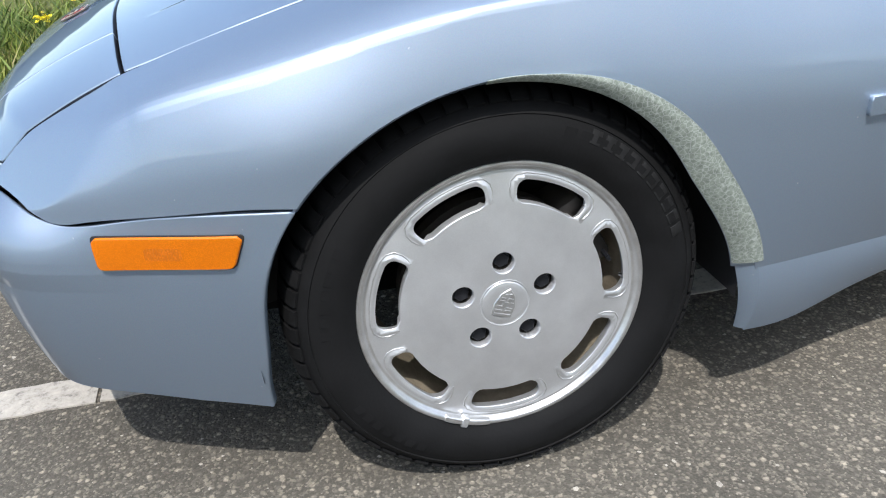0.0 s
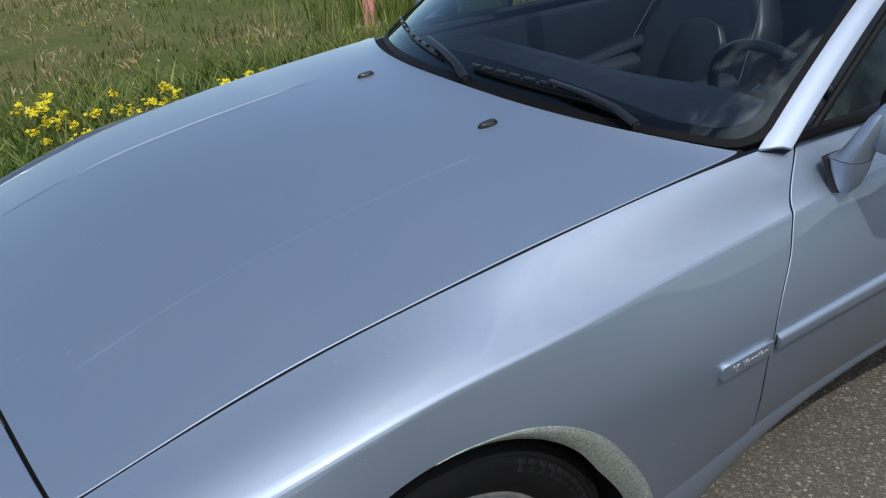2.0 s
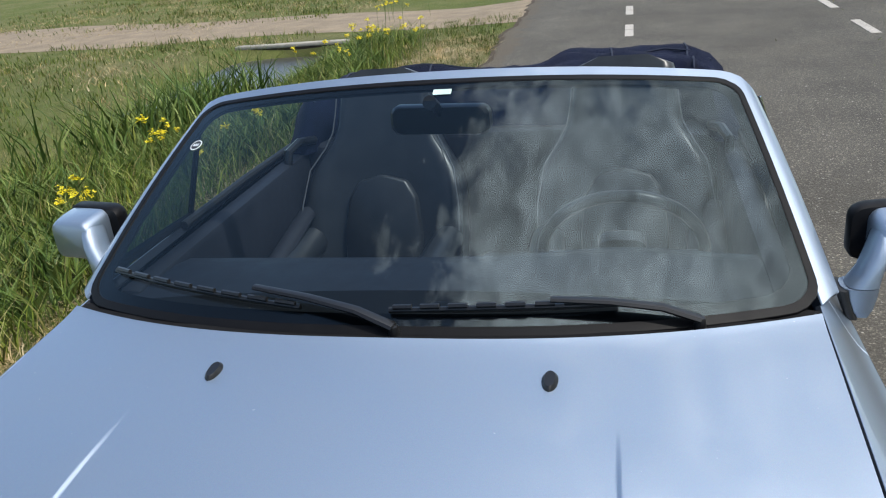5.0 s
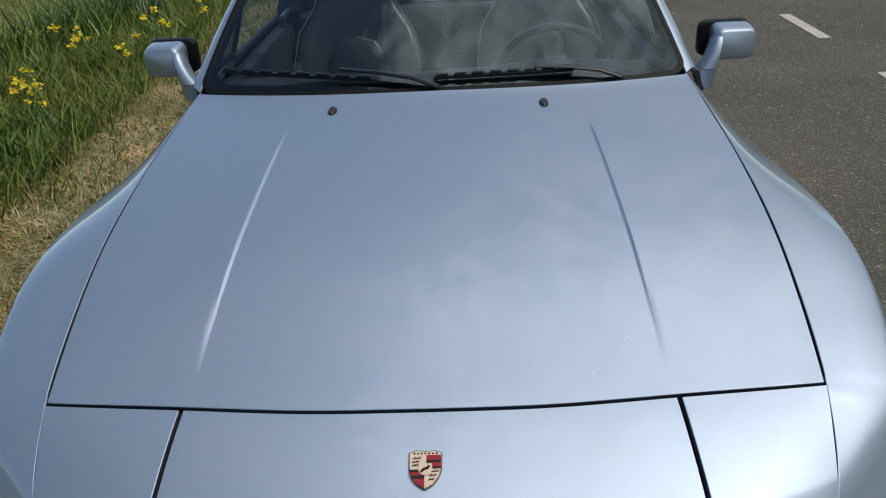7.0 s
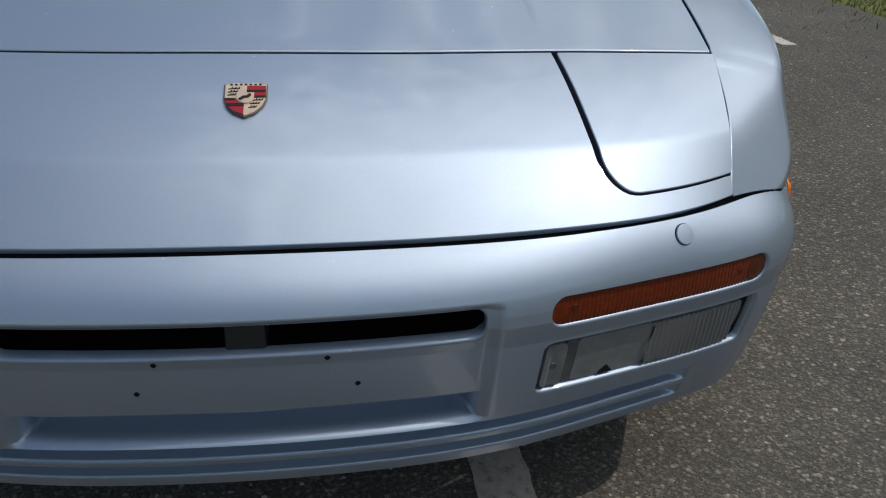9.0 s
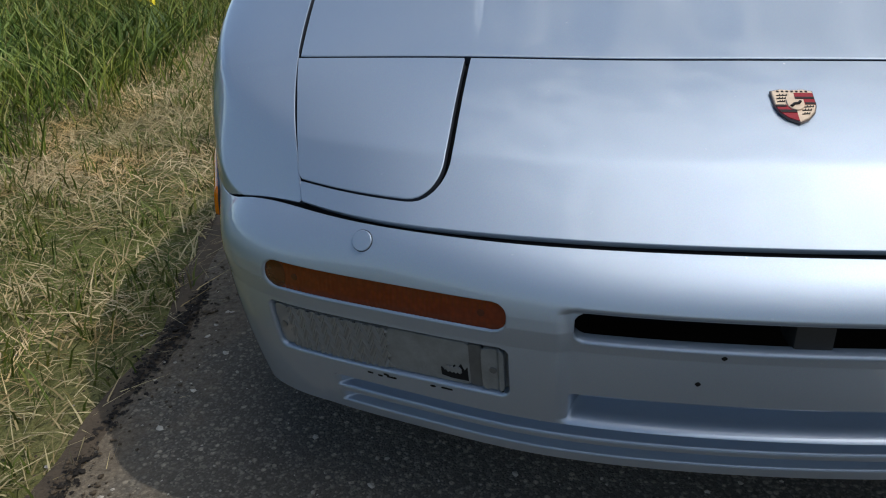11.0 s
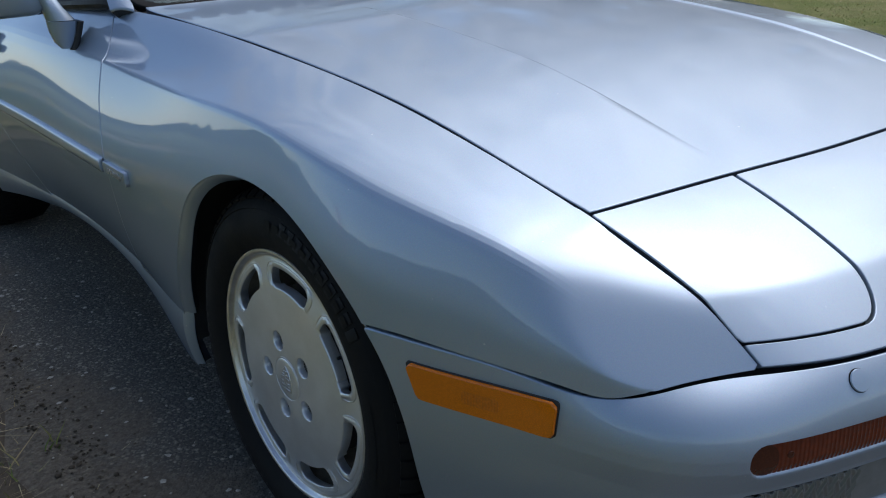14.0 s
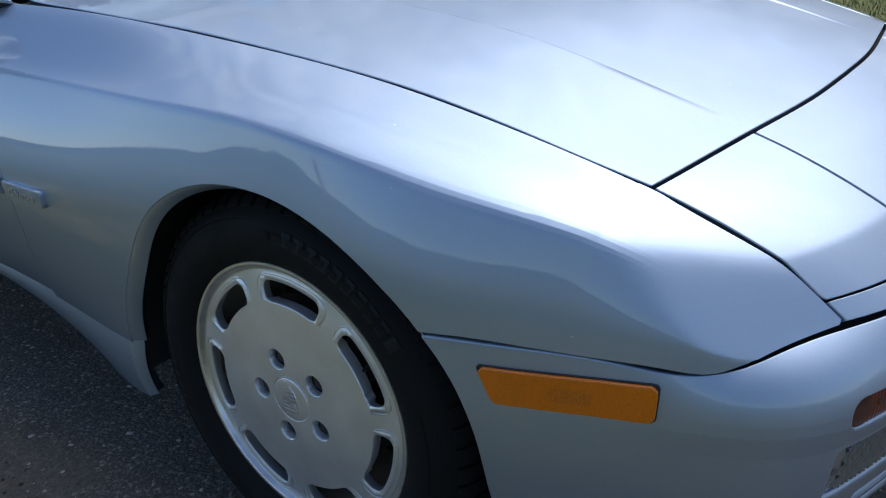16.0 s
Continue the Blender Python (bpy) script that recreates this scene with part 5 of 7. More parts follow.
def build_scrapes():
    """Black scrapes through the paint under the fog lamp."""
    rng = random.Random(8)
    for s0, s1, z0, n in ((0.505, 0.560, 0.3168, 6), (0.425, 0.452, 0.3172, 4)):
        for _ in range(n):
            c, z, w, h = rng.uniform(s0, s1), z0 + rng.uniform(-0.0025, 0.0025), rng.uniform(0.0015, 0.0055), rng.uniform(0.0003, 0.0006)
            inset_skin("scrape", (c - w, c + w, z - h, z + h, h * 0.9), -0.0004, VOID, BUMPER, (c - w - 0.002, c + w + 0.002), (z - h - 0.002, z + h + 0.002), -1, 0.0008, ds=0.0012, dz=0.0004)


build_scrapes()


def nose_frame():
    q = nose_surface(np.array([0.27, 0.47]), np.array([0.0, 0.0]))
    p0, p1 = Vector(q[0]), Vector(q[1])
    down = (p1 - p0).normalized()
    left = Vector((0, 1, 0))
    up = left.cross(-down).normalized()
    if up.z < 0:
        up = -up
    m = Matrix((left, -down, up)).transposed().to_4x4()
    m.translation = (p0 + p1) / 2 + up * 0.0015
    return m


def build_crest():
    m = nose_frame()
    w, h = 0.0258, 0.0325
    outline = [(-w, h * 0.86), (-w * 0.55, h * 0.98), (0, h * 0.93), (w * 0.55, h * 0.98), (w, h * 0.86), (w * 0.98, 0.0), (w * 0.82, -h * 0.40), (w * 0.46, -h * 0.78), (0, -h), (-w * 0.46, -h * 0.78), (-w * 0.82, -h * 0.40), (-w * 0.98, 0.0)]
    bm = bmesh.new()
    prism(bm, [(x * 0.95, y * 0.955) for x, y in outline], 0.0, 0.0035, m, 0.0010)
    crest = part("shield_badge", bm, GOLD, NOSE, "enamelled shield badge in gold, red and black")
    bm = bmesh.new()
    prism(bm, outline, 0.0, 0.0026, m, 0.0010)
    part("badge_edge", bm, BADGE_EDGE, crest, "tarnished dark edge of the badge")

    def field(name, material, pts, z0, z1):
        bm = bmesh.new()
        prism(bm, [(x * w, y * h) for x, y in pts], z0, z1, m)
        part(name, bm, material, crest, smooth=False)

    # two striped quarters, two gilt quarters with dark antler strokes
    field("red_quarter", RED, [(0.06, 0.02), (0.93, 0.02), (0.92, 0.70), (0.06, 0.70)], 0.003, 0.0040)
    field("red_quarter", RED, [(-0.04, -0.02), (-0.93, -0.02), (-0.82, -0.40), (-0.48, -0.74), (-0.04, -0.93)], 0.003, 0.0040)
    for pts in ([(0.06, 0.33), (0.92, 0.33), (0.92, 0.45), (0.06, 0.45)], [(0.45, 0.02), (0.93, 0.02), (0.93, 0.12), (0.45, 0.12)], [(-0.45, -0.02), (-0.93, -0.02), (-0.91, -0.14), (-0.45, -0.14)],
                [(-0.04, -0.31), (-0.84, -0.31), (-0.76, -0.47), (-0.04, -0.47)]):
        field("black_stripe", ENAMEL, pts, 0.0038, 0.0045)
    for cx, cy, ln in ((-0.52, 0.52, 0.52), (-0.58, 0.34, 0.44), (-0.62, 0.16, 0.36), (0.58, -0.14, 0.44), (0.44, -0.34, 0.44), (0.34, -0.55, 0.36)):
        field("antler_bar", ENAMEL, [(cx - ln / 2, cy - 0.02), (cx + ln / 2, cy + 0.02), (cx + ln / 2, cy + 0.06), (cx - ln / 2, cy + 0.03)], 0.003, 0.0040)
        for k in (-0.3, 0.0, 0.3):
            field("antler_tine", ENAMEL, [(cx + k * ln, cy), (cx + k * ln + 0.06, cy), (cx + k * ln + 0.11, cy + 0.11), (cx + k * ln + 0.06, cy + 0.11)], 0.003, 0.0040)
    for k in range(7):
        field("top_bar", ENAMEL, [(-0.72 + 0.22 * k, 0.74), (-0.60 + 0.22 * k, 0.74), (-0.60 + 0.22 * k, 0.83), (-0.72 + 0.22 * k, 0.83)], 0.003, 0.0039)
    bm = bmesh.new()
    prism(bm, [(x * w, y * h) for x, y in ((-0.40, 0.28), (0.40, 0.28), (0.40, -0.08), (0.26, -0.26), (0.0, -0.34), (-0.26, -0.26), (-0.40, -0.08))], 0.0042, 0.0052, m, 0.0006)
    part("centre_field", bm, GOLD, crest)
    bm = bmesh.new()
    tube(bm, [m @ Vector(p) for p in ((-0.0062, -0.0048, 0.0052), (-0.002, -0.0005, 0.0054), (0.003, 0.0005, 0.0054), (0.0058, 0.0045, 0.0052))], 0.0021, 6)
    part("dark_emblem", bm, ENAMEL, crest)


build_crest()


def text_mesh(body, size):
    cu = bpy.data.curves.new("lettering", "FONT")
    cu.body, cu.size, cu.shear, cu.extrude = body, size, 0.35, 0.0006
    cu.align_x, cu.align_y = "CENTER", "CENTER"
    ob = bpy.data.objects.new("lettering", cu)
    scene.collection.objects.link(ob)
    me = bpy.data.meshes.new_from_object(ob.evaluated_get(bpy.context.evaluated_depsgraph_get()))
    bpy.data.objects.remove(ob)
    return me


# ---- doors: mouldings, badges, handles, mirrors ----
def strip_z(x):
    return 0.557 + (-0.66 - x) * 0.013


def build_door_trim(side, door, fender):
    def moulding(x, v):
        z = strip_z(x) + 0.0165 * v
        p = side_at(x, z)
        p[:, 1] += 0.011 * np.sqrt(np.clip(1 - np.abs(v) ** 4, 0, 1)) + 0.001
        return p
    skin("side_moulding", moulding, steps(-1.728, -0.672, 0.05), np.linspace(1, -1, 9), [], PAINT, door, 0.008, side=side, edge=0.002, label="body-coloured rubbing strip")
    skin("side_moulding", moulding, steps(-1.85, -1.762, 0.04), np.linspace(1, -1, 9), [], PAINT, car, 0.008, side=side, edge=0.002)

    def plate(x, v):
        z = strip_z(x) - 0.001 + 0.0135 * v
        p = side_at(x, z)
        p[:, 1] += 0.009
        return p
    badge = skin("model_badge", plate, steps(-0.655, -0.525, 0.02), np.linspace(1, -1, 5), [], PAINT, fender, 0.009, side=side, edge=0.003, label="silver badge with raised script reading 16 Ventiler")
    me = text_mesh("16 Ventiler", 0.0225)
    co = [v.co.copy() for v in me.vertices]
    xs = np.array([-0.590 - (c.x * 0.95 * side) for c in co])
    zs = np.array([strip_z(x) - 0.001 + c.y * 0.9 for x, c in zip(xs, co)])
    ps = side_at(xs, zs)
    for v, c, p in zip(me.vertices, co, ps):
        v.co = (p[0], side * (p[1] + 0.0098 + c.z), p[2])
    link("raised_script", me, ALLOY_LIP, badge)

    skin("panel_seam", lambda x, v: side_at(x, 0.8005 - 0.003 * v, 0.0006), steps(-2.75, -1.80, 0.05), np.linspace(0, 1, 3), [], VOID, car, 0.002, side=side, edge=0.0002)

    # sunken handle with a black lever
    bm = bmesh.new()
    y = float(side_at([-1.655], [0.729])[0][1])
    pts = rounded(0.038, 0.084, 0.012)
    base = Matrix.Translation((-1.650, side * (y - 0.003), 0.729)) @ Matrix.Rotation(radians(90 if side < 0 else -90), 4, "X")
    prism(bm, [(a, b * (1 if side < 0 else -1)) for a, b in pts] if side < 0 else pts, -0.004, 0.0065, base, 0.002)
    handle = part("handle_recess", bm, TRIM, door, "dark recess of the door handle")
    bm = bmesh.new()
    box(bm, -0.105, 0.042, -0.011, 0.011, 0.004, 0.022, base, 0.005)
    part("handle_lever", bm, GLOSSBLACK, handle, "black pull lever")

    # mirror: foot, neck, shell, black rim, glass
    back = 0.0 if side > 0 else -0.072

    def ring(cx, cy, z, lx, ly, n=14):
        return [Vector((cx + back + lx * (abs(math.cos(a)) ** 0.7) * math.copysign(1, math.cos(a)), side * (cy + ly * (abs(math.sin(a)) ** 0.7) * math.copysign(1, math.sin(a))), z)) for a in [2 * math.pi * k / n for k in range(n)]]
    bm = bmesh.new()
    loft(bm, [ring(-0.879, 0.802, 0.773, 0.006, 0.010), ring(-0.889, 0.800, 0.787, 0.018, 0.022), ring(-0.894, 0.797, 0.812, 0.028, 0.031), ring(-0.895, 0.796, 0.8335, 0.033, 0.034)])
    foot = part("mirror_foot", bm, PAINT, door)
    bm = bmesh.new()
    loft(bm, [ring(-0.878, 0.786, 0.769, 0.007, 0.009), ring(-0.888, 0.779, 0.785, 0.0185, 0.010), ring(-0.893, 0.770, 0.812, 0.0285, 0.010), ring(-0.894, 0.765, 0.831, 0.0335, 0.010)])
    part("mirror_gasket", bm, TRIM, foot)
    bm = bmesh.new()
    loft(bm, [ring(-0.895, 0.800, 0.8350, 0.033, 0.029), ring(-0.900, 0.813, 0.862, 0.035, 0.021), ring(-0.912, 0.824, 0.890, 0.038, 0.018), ring(-0.924, 0.832, 0.915, 0.038, 0.015), ring(-0.930, 0.835, 0.928, 0.030, 0.010)])
    part("mirror_neck", bm, PAINT, foot)

    def sect(t):
        """Rounded-rectangle section of the shell at depth t (0 front, 1 rear)."""
        k = (1 - (1 - t) ** 3.0) ** 0.5
        w, h = 0.136 * (0.84 + 0.16 * k), 0.103 * (0.76 + 0.24 * k)
        out = []
        for a, b in rounded(w, h, min(0.024, h * 0.25), 4):
            yy = 0.889 + a
            out.append(Vector((back - 0.890 - 0.105 * t - 0.30 * (yy - 0.82), side * yy, 0.892 + b - 0.06 * (yy - 0.9))))
        return out
    bm = bmesh.new()
    loft(bm, [sect(t) for t in (0.0, 0.04, 0.12, 0.25, 0.45, 0.7, 0.92)])
    shell = part("mirror_shell", bm, PAINT, foot, "silver-blue door mirror housing", angle=60)
    bm = bmesh.new()
    big = []
    for dx, k in ((0.012, 1.0), (0.007, 1.045), (-0.018, 1.055), (-0.028, 1.01), (-0.028, 0.9)):
        hoop = []
        for p in sect(0.95):
            inner = max(0.0, min(1.0, (0.880 - abs(p.y)) / 0.05))
            hoop.append(Vector((p.x + dx + 0.012 * inner, side * (0.886 - 0.026 * inner) + (p.y - side * 0.889) * k, 0.8945 + (p.z - 0.892) * k)))
        big.append(hoop)
    loft(bm, big)
    part("mirror_rim", bm, SEAL, shell, "black rim of the door mirror")
    bm = bmesh.new()
    loft(bm, [[Vector((p.x + dx, side * 0.889 + (p.y - side * 0.889) * 0.88, 0.892 + (p.z - 0.892) * 0.88)) for p in sect(0.95)] for dx in (-0.017, -0.0195)])
    part("mirror_glass", bm, MIRROR, shell)


build_door_trim(1, DOOR_L, FENDER_L)
build_door_trim(-1, DOOR_R, FENDER_R)


# ---- windscreen ----
def screen_surface(p, q):
    """p -1 to 1 across, q 0 to 1 from cowl to header."""
    a = np.abs(p)
    xb, zb, yb = -0.600 - 0.150 * a**2.4, 0.884 - 0.020 * a**2, 0.693
    xt, zt, yt = -1.155 - 0.080 * a**2.2, 1.185 - 0.045 * a**2.2, 0.600
    bulge = 0.012 * 4 * q * (1 - q)
    y = p * (yb + (yt - yb) * q)
    return np.stack([xb + (xt - xb) * q + bulge * 0.5, y, zb + (zt - zb) * q + bulge], axis=1)


PW, QH = 0.65, 0.60


def screen_box(uv, grow_side, grow_top, grow_low, r):
    return -round_box(uv[:, 0] * PW, uv[:, 1] * QH, -PW - grow_side, PW + grow_side, -grow_low, QH + grow_top, r)


fine_p, fine_q = np.linspace(-1.12, 1.12, 80), np.linspace(-0.06, 1.12, 44)
def frame_surface(p, q):
    """The frame carries on from the glass and rounds off outwards."""
    out = np.maximum(0.0, (np.abs(p) - 1.03) * PW)
    return screen_surface(p, q) - np.stack([0.45 * 16 * out**2, 0 * p, 0.9 * 16 * out**2], axis=1)


frame_ob = skin("windscreen_frame", frame_surface, fine_p, fine_q, [lambda uv: screen_box(uv, 0.049, 0.043, 0.20, 0.075), lambda uv: -screen_box(uv, 0.013, 0.010, 0.2, 0.055), lambda uv: uv[:, 1] + 0.022 - 0.06 * np.clip((np.abs(uv[:, 0]) - 1.0) / 0.07, 0, 1)], PAINT, car, 0.028, edge=0.006, label="silver-blue windscreen frame")
skin("windscreen_seal", lambda p, q: screen_surface(p, q) + np.array([0.0012, 0, 0.0022]), fine_p, fine_q, [lambda uv: screen_box(uv, 0.014, 0.011, 0.012, 0.055), lambda uv: -screen_box(uv, 0.003, -0.001, -0.004, 0.05)], SEAL, frame_ob, 0.02, edge=0.004, label="black rubber windscreen seal")
glass = skin("windscreen_glass", screen_surface, np.linspace(-1.01, 1.01, 40), np.linspace(-0.01, 1.01, 24), [lambda uv: screen_box(uv, 0.004, 0.001, 0.001, 0.05)], GLASS, frame_ob, 0.001, edge=0.0005, label="clear laminated windscreen reflecting clouds")
glass.visible_shadow = False
skin("tint_band", lambda p, q: screen_surface(p, q) - np.array([0.002, 0, 0.003]), np.linspace(-1.0, 1.0, 60), np.linspace(0.0, 1.0, 40), [lambda uv: -screen_box(uv, -0.020, -0.016, -0.030, 0.06), lambda uv: screen_box(uv, 0.003, 0, 0, 0.05)], FRIT, frame_ob, 0.001, edge=0.0003, label="black printed border of the windscreen")
skin("cowl", lambda p, q: screen_surface(p, q * 0) + np.stack([0.035 * (1 - q) * 1.0 + 0 * p, 0 * p, -0.022 - 0.012 * (1 - q)], axis=1), np.linspace(-1.0, 1.0, 40), np.linspace(0, 1, 4), [], TRIM, frame_ob, 0.02, flip=False, label="black cowl under the wipers")


def on_screen(p, q, lift=0.0):
    a = screen_surface(np.array([p]), np.array([q]))[0]
    return Vector(a) + Vector((0.5, 0, 0.85)) * lift


# stickers inside the glass
def sticker(name, p, q, w, h, r, material, label, turn=0.0):
    o, dx, dy = on_screen(p, q, 0.002), on_screen(p + 0.02, q), on_screen(p, q + 0.02)
    ex, ey = (dx - on_screen(p, q)).normalized(), (dy - on_screen(p, q)).normalized()
    m = Matrix((ex, ey, ex.cross(ey))).transposed().to_4x4()
    m.translation = o
    bm = bmesh.new()
    prism(bm, rounded(w, h, r, 6), -0.0004, 0.0004, m)
    return part(name, bm, material, frame_ob, label), m


sticker("header_sticker", 0.0, 0.945, 0.040, 0.018, 0.002, FILM, "small pale green sticker on the windscreen")
ring_sticker, rm = sticker("round_sticker", -0.925, 0.74, 0.032, 0.032, 0.0155, STICKER, "small round white-on-dark sticker")
bm = bmesh.new()
prism(bm, rounded(0.026, 0.026, 0.0125, 6), 0.0004, 0.0008, rm)
part("sticker_field", bm, DASH, ring_sticker)
for k in (-0.006, 0.0, 0.006):
    bm = bmesh.new()
    box(bm, k - 0.002, k + 0.002, -0.004, 0.004, 0.0008, 0.0011, rm)
    part("sticker_bar", bm, STICKER, ring_sticker, smooth=False)


def build_wiper(pivot, p0, p1, p2, q1, q2):
    """Arm from its pivot to the blade, blade from p1 to p2 low on the glass."""
    base = Vector(pivot)
    bm = bmesh.new()
    lathe(bm, [(0.0, 0.014), (0.008, 0.012), (0.010, 0.0), (0.010, -0.02)], 16, Matrix.Translation(base))
    hub = part("wiper", bm, GLOSSBLACK, car, "black windscreen wiper arm and blade")
    mid = on_screen(p0, (q1 + q2) / 2 + 0.01, 0.025)
    bm = bmesh.new()
    a = base + Vector((0.0, 0, 0.010))
    pts = [a, a.lerp(mid, 0.25) + Vector((0, 0, 0.012)), a.lerp(mid, 0.6) + Vector((0, 0, 0.010)), mid]
    tube(bm, pts, 0.0125, 8, 0.0085, 0.55)
    part("wiper_arm", bm, GLOSSBLACK, hub)
    n = 8
    pts = [on_screen(p1 + (p2 - p1) * k / n, q1 + (q2 - q1) * k / n, 0.017 + 0.004 * math.sin(math.pi * k / n)) for k in range(n + 1)]
    bm = bmesh.new()
    for k in range(n):
        d = pts[k].lerp(pts[k + 1], 0.18), pts[k].lerp(pts[k + 1], 0.86)
        tube(bm, [d[0], d[1]], 0.0048, 6)
    tube(bm, [p - Vector((0.003, 0, 0.007)) for p in pts], 0.0050, 6)
    part("blade_frame", bm, GLOSSBLACK, hub)
    bm = bmesh.new()
    low = [on_screen(p1 + (p2 - p1) * k / n, q1 + (q2 - q1) * k / n, 0.008) for k in range(n + 1)]
    tube(bm, low, 0.0035, 6, squash=1.8)
    part("blade_rubber", bm, TRIM, hub)


build_wiper((-0.592, 0.0, 0.882), -0.40, -0.93, -0.26, 0.120, 0.055)
build_wiper((-0.655, 0.50, 0.872), 0.38, -0.02, 0.54, 0.050, 0.060)

# washer jets on the hood
for sgn in (1, -1):
    z = float(hood_surface(np.array([-0.468]), np.array([0.273]))[0][2])
    bm = bmesh.new()
    out = [(0.021 * math.cos(a) * (1.25 if math.cos(a) > 0 else 1.0), 0.0125 * math.sin(a)) for a in [2 * math.pi * k / 18 for k in range(18)]]
    tilt_m = Matrix.Translation((-0.468, sgn * 0.273, z - 0.002)) @ Matrix.Rotation(radians(6.5), 4, "Y")
    prism(bm, out, 0.0, 0.0095, tilt_m, 0.005)
    part("washer_jet", bm, GLOSSBLACK, HOOD, "black plastic washer jet")

# front quarter windows
for sgn in (1, -1):
    A, B, C = Vector((-0.868, sgn * 0.727, 0.866)), Vector((-1.252, sgn * 0.652, 1.098)), Vector((-1.245, sgn * 0.727, 0.856))
    bm = bmesh.new()
    vs = [bm.verts.new(p) for p in (A, C, B)]
    bm.faces.new(vs)
    bmesh.ops.solidify(bm, geom=bm.faces[:], thickness=0.003)
    win = part("quarter_window", bm, SIDEGLASS, car, "small triangular quarter window", smooth=False)
    win.visible_shadow = False
    bm = bmesh.new()
    tube(bm, [A, A.lerp(B, 0.5), B], 0.008, 8)
    part("window_seal", bm, SEAL, win)
    bm = bmesh.new()
    tube(bm, [C, C.lerp(B, 0.5), B], 0.008, 8)
    part("window_channel", bm, SEAL, win)
    bm = bmesh.new()
    off = Vector((-0.004, sgn * 0.007, 0.003))
    tube(bm, [C + off, C.lerp(B, 0.5) + off, B + off], 0.004, 8)
    part("bright_trim", bm, CHROME, win, "bright metal trim of the quarter window")
    bm = bmesh.new()
    tube(bm, [Vector((-0.80, sgn * 0.715, 0.862)), Vector((-0.86, sgn * 0.722, 0.870)), C + Vector((-0.02, 0, -0.004))], 0.013, 8)
    part("mirror_base_trim", bm, SEAL, win)


# ---- cabin ----
def soft_box(name, parent, material, cx, cy, cz, lx, ly, lz, r, rot=(0, 0, 0), label="", seg=3, puff=0.0):
    bm = bmesh.new()
    bmesh.ops.create_cube(bm, size=1.0)
    bmesh.ops.scale(bm, vec=(lx, ly, lz), verts=bm.verts)
    bmesh.ops.bevel(bm, geom=bm.edges[:], offset=r, segments=seg, affect="EDGES", profile=0.5)
    m = Matrix.Translation((cx, cy, cz)) @ Euler([radians(a) for a in rot]).to_matrix().to_4x4()
    bmesh.ops.transform(bm, matrix=m, verts=bm.verts)
    return part(name, bm, material, parent, label)


def build_seat(y):
    seat = soft_box("seat", car, LEATHER, -1.50, y, 0.48, 0.52, 0.48, 0.16, 0.05, (0, -8, 0), "dark grey leather bucket seat with raised bolsters")
    lean = -20

    def back_pt(u, w, d):
        """u across, w up the backrest, d forward of it."""
        a = radians(-lean)
        return Vector((-1.70 - w * math.sin(a) + d * math.cos(a), y + u, 0.405 + w * math.cos(a) + d * math.sin(a)))
    # outline narrows to an integral headrest
    prof = [(0.0, 0.245), (0.12, 0.255), (0.28, 0.255), (0.40, 0.235), (0.47, 0.195), (0.52, 0.168), (0.58, 0.158), (0.66, 0.150), (0.70, 0.125), (0.715, 0.08)]
    bm = bmesh.new()
    rings = []
    half = spline([p[0] for p in prof], [p[1] for p in prof])
    for i in range(29):
        w = 0.715 * i / 28
        hw = float(half(w))
        ring = []
        k = min(1.0, max(0.0, (0.56 - w) / 0.30))
        bol = 0.058 * k * k * (3 - 2 * k)
        th = 0.11 - 0.04 * max(0.0, w - 0.55) / 0.165
        for k in range(17):
            u = -1 + 2 * k / 16
            d = 0.02 + bol * (abs(u) ** 3) - 0.03 * (abs(u) > 0.99)
            ring.append(back_pt(u * hw, w, d))
        for k in range(16, -1, -1):
            u = -1 + 2 * k / 16
            ring.append(back_pt(u * hw * 0.98, w, -th + 0.03 * abs(u) ** 3))
        rings.append(ring)
    loft(bm, rings)
    back = part("backrest", bm, LEATHER, seat, angle=70)
    # centre insert with an arched top
    bm = bmesh.new()
    outline = [(-0.125, 0.02), (0.125, 0.02), (0.13, 0.20), (0.115, 0.31), (0.08, 0.365), (0.0, 0.385), (-0.08, 0.365), (-0.115, 0.31), (-0.13, 0.20)]
    front = [bm.verts.new(back_pt(u * 0.94, w, 0.046)) for u, w in outline]
    rear = [bm.verts.new(back_pt(u, w, 0.018)) for u, w in outline]
    bm.faces.new(front)
    for k in range(len(outline)):
        bm.faces.new((rear[k], rear[(k + 1) % len(outline)], front[(k + 1) % len(outline)], front[k]))
    bmesh.ops.bevel(bm, geom=[e for e in bm.edges if len(e.link_faces) == 2], offset=0.010, segments=2, affect="EDGES", profile=0.5)
    part("backrest_insert", bm, LEATHER, back, angle=60)
    for s in (-1, 1):
        bm = bmesh.new()
        tube(bm, [back_pt(s * hw * 0.985, w, 0.082 if w < 0.35 else 0.06 if w < 0.45 else 0.026) for w, hw in prof[:8]], 0.0022, 6)
        part("piping", bm, STITCH, back, "pale grey piping")
        bm = bmesh.new()
        tube(bm, [Vector((-1.27, y + s * 0.21, 0.57)), Vector((-1.45, y + s * 0.215, 0.60)), Vector((-1.68, y + s * 0.22, 0.60))], 0.05, 10)
        part("seat_bolster", bm, LEATHER, seat)
    for w in (0.055, 0.10):
        bm = bmesh.new()
        tube(bm, [back_pt(-0.115, w, 0.0465), back_pt(0.115, w, 0.0465)], 0.0018, 5)
        part("stitched_seam", bm, STITCH, back)


build_seat(0.37)
build_seat(-0.37)


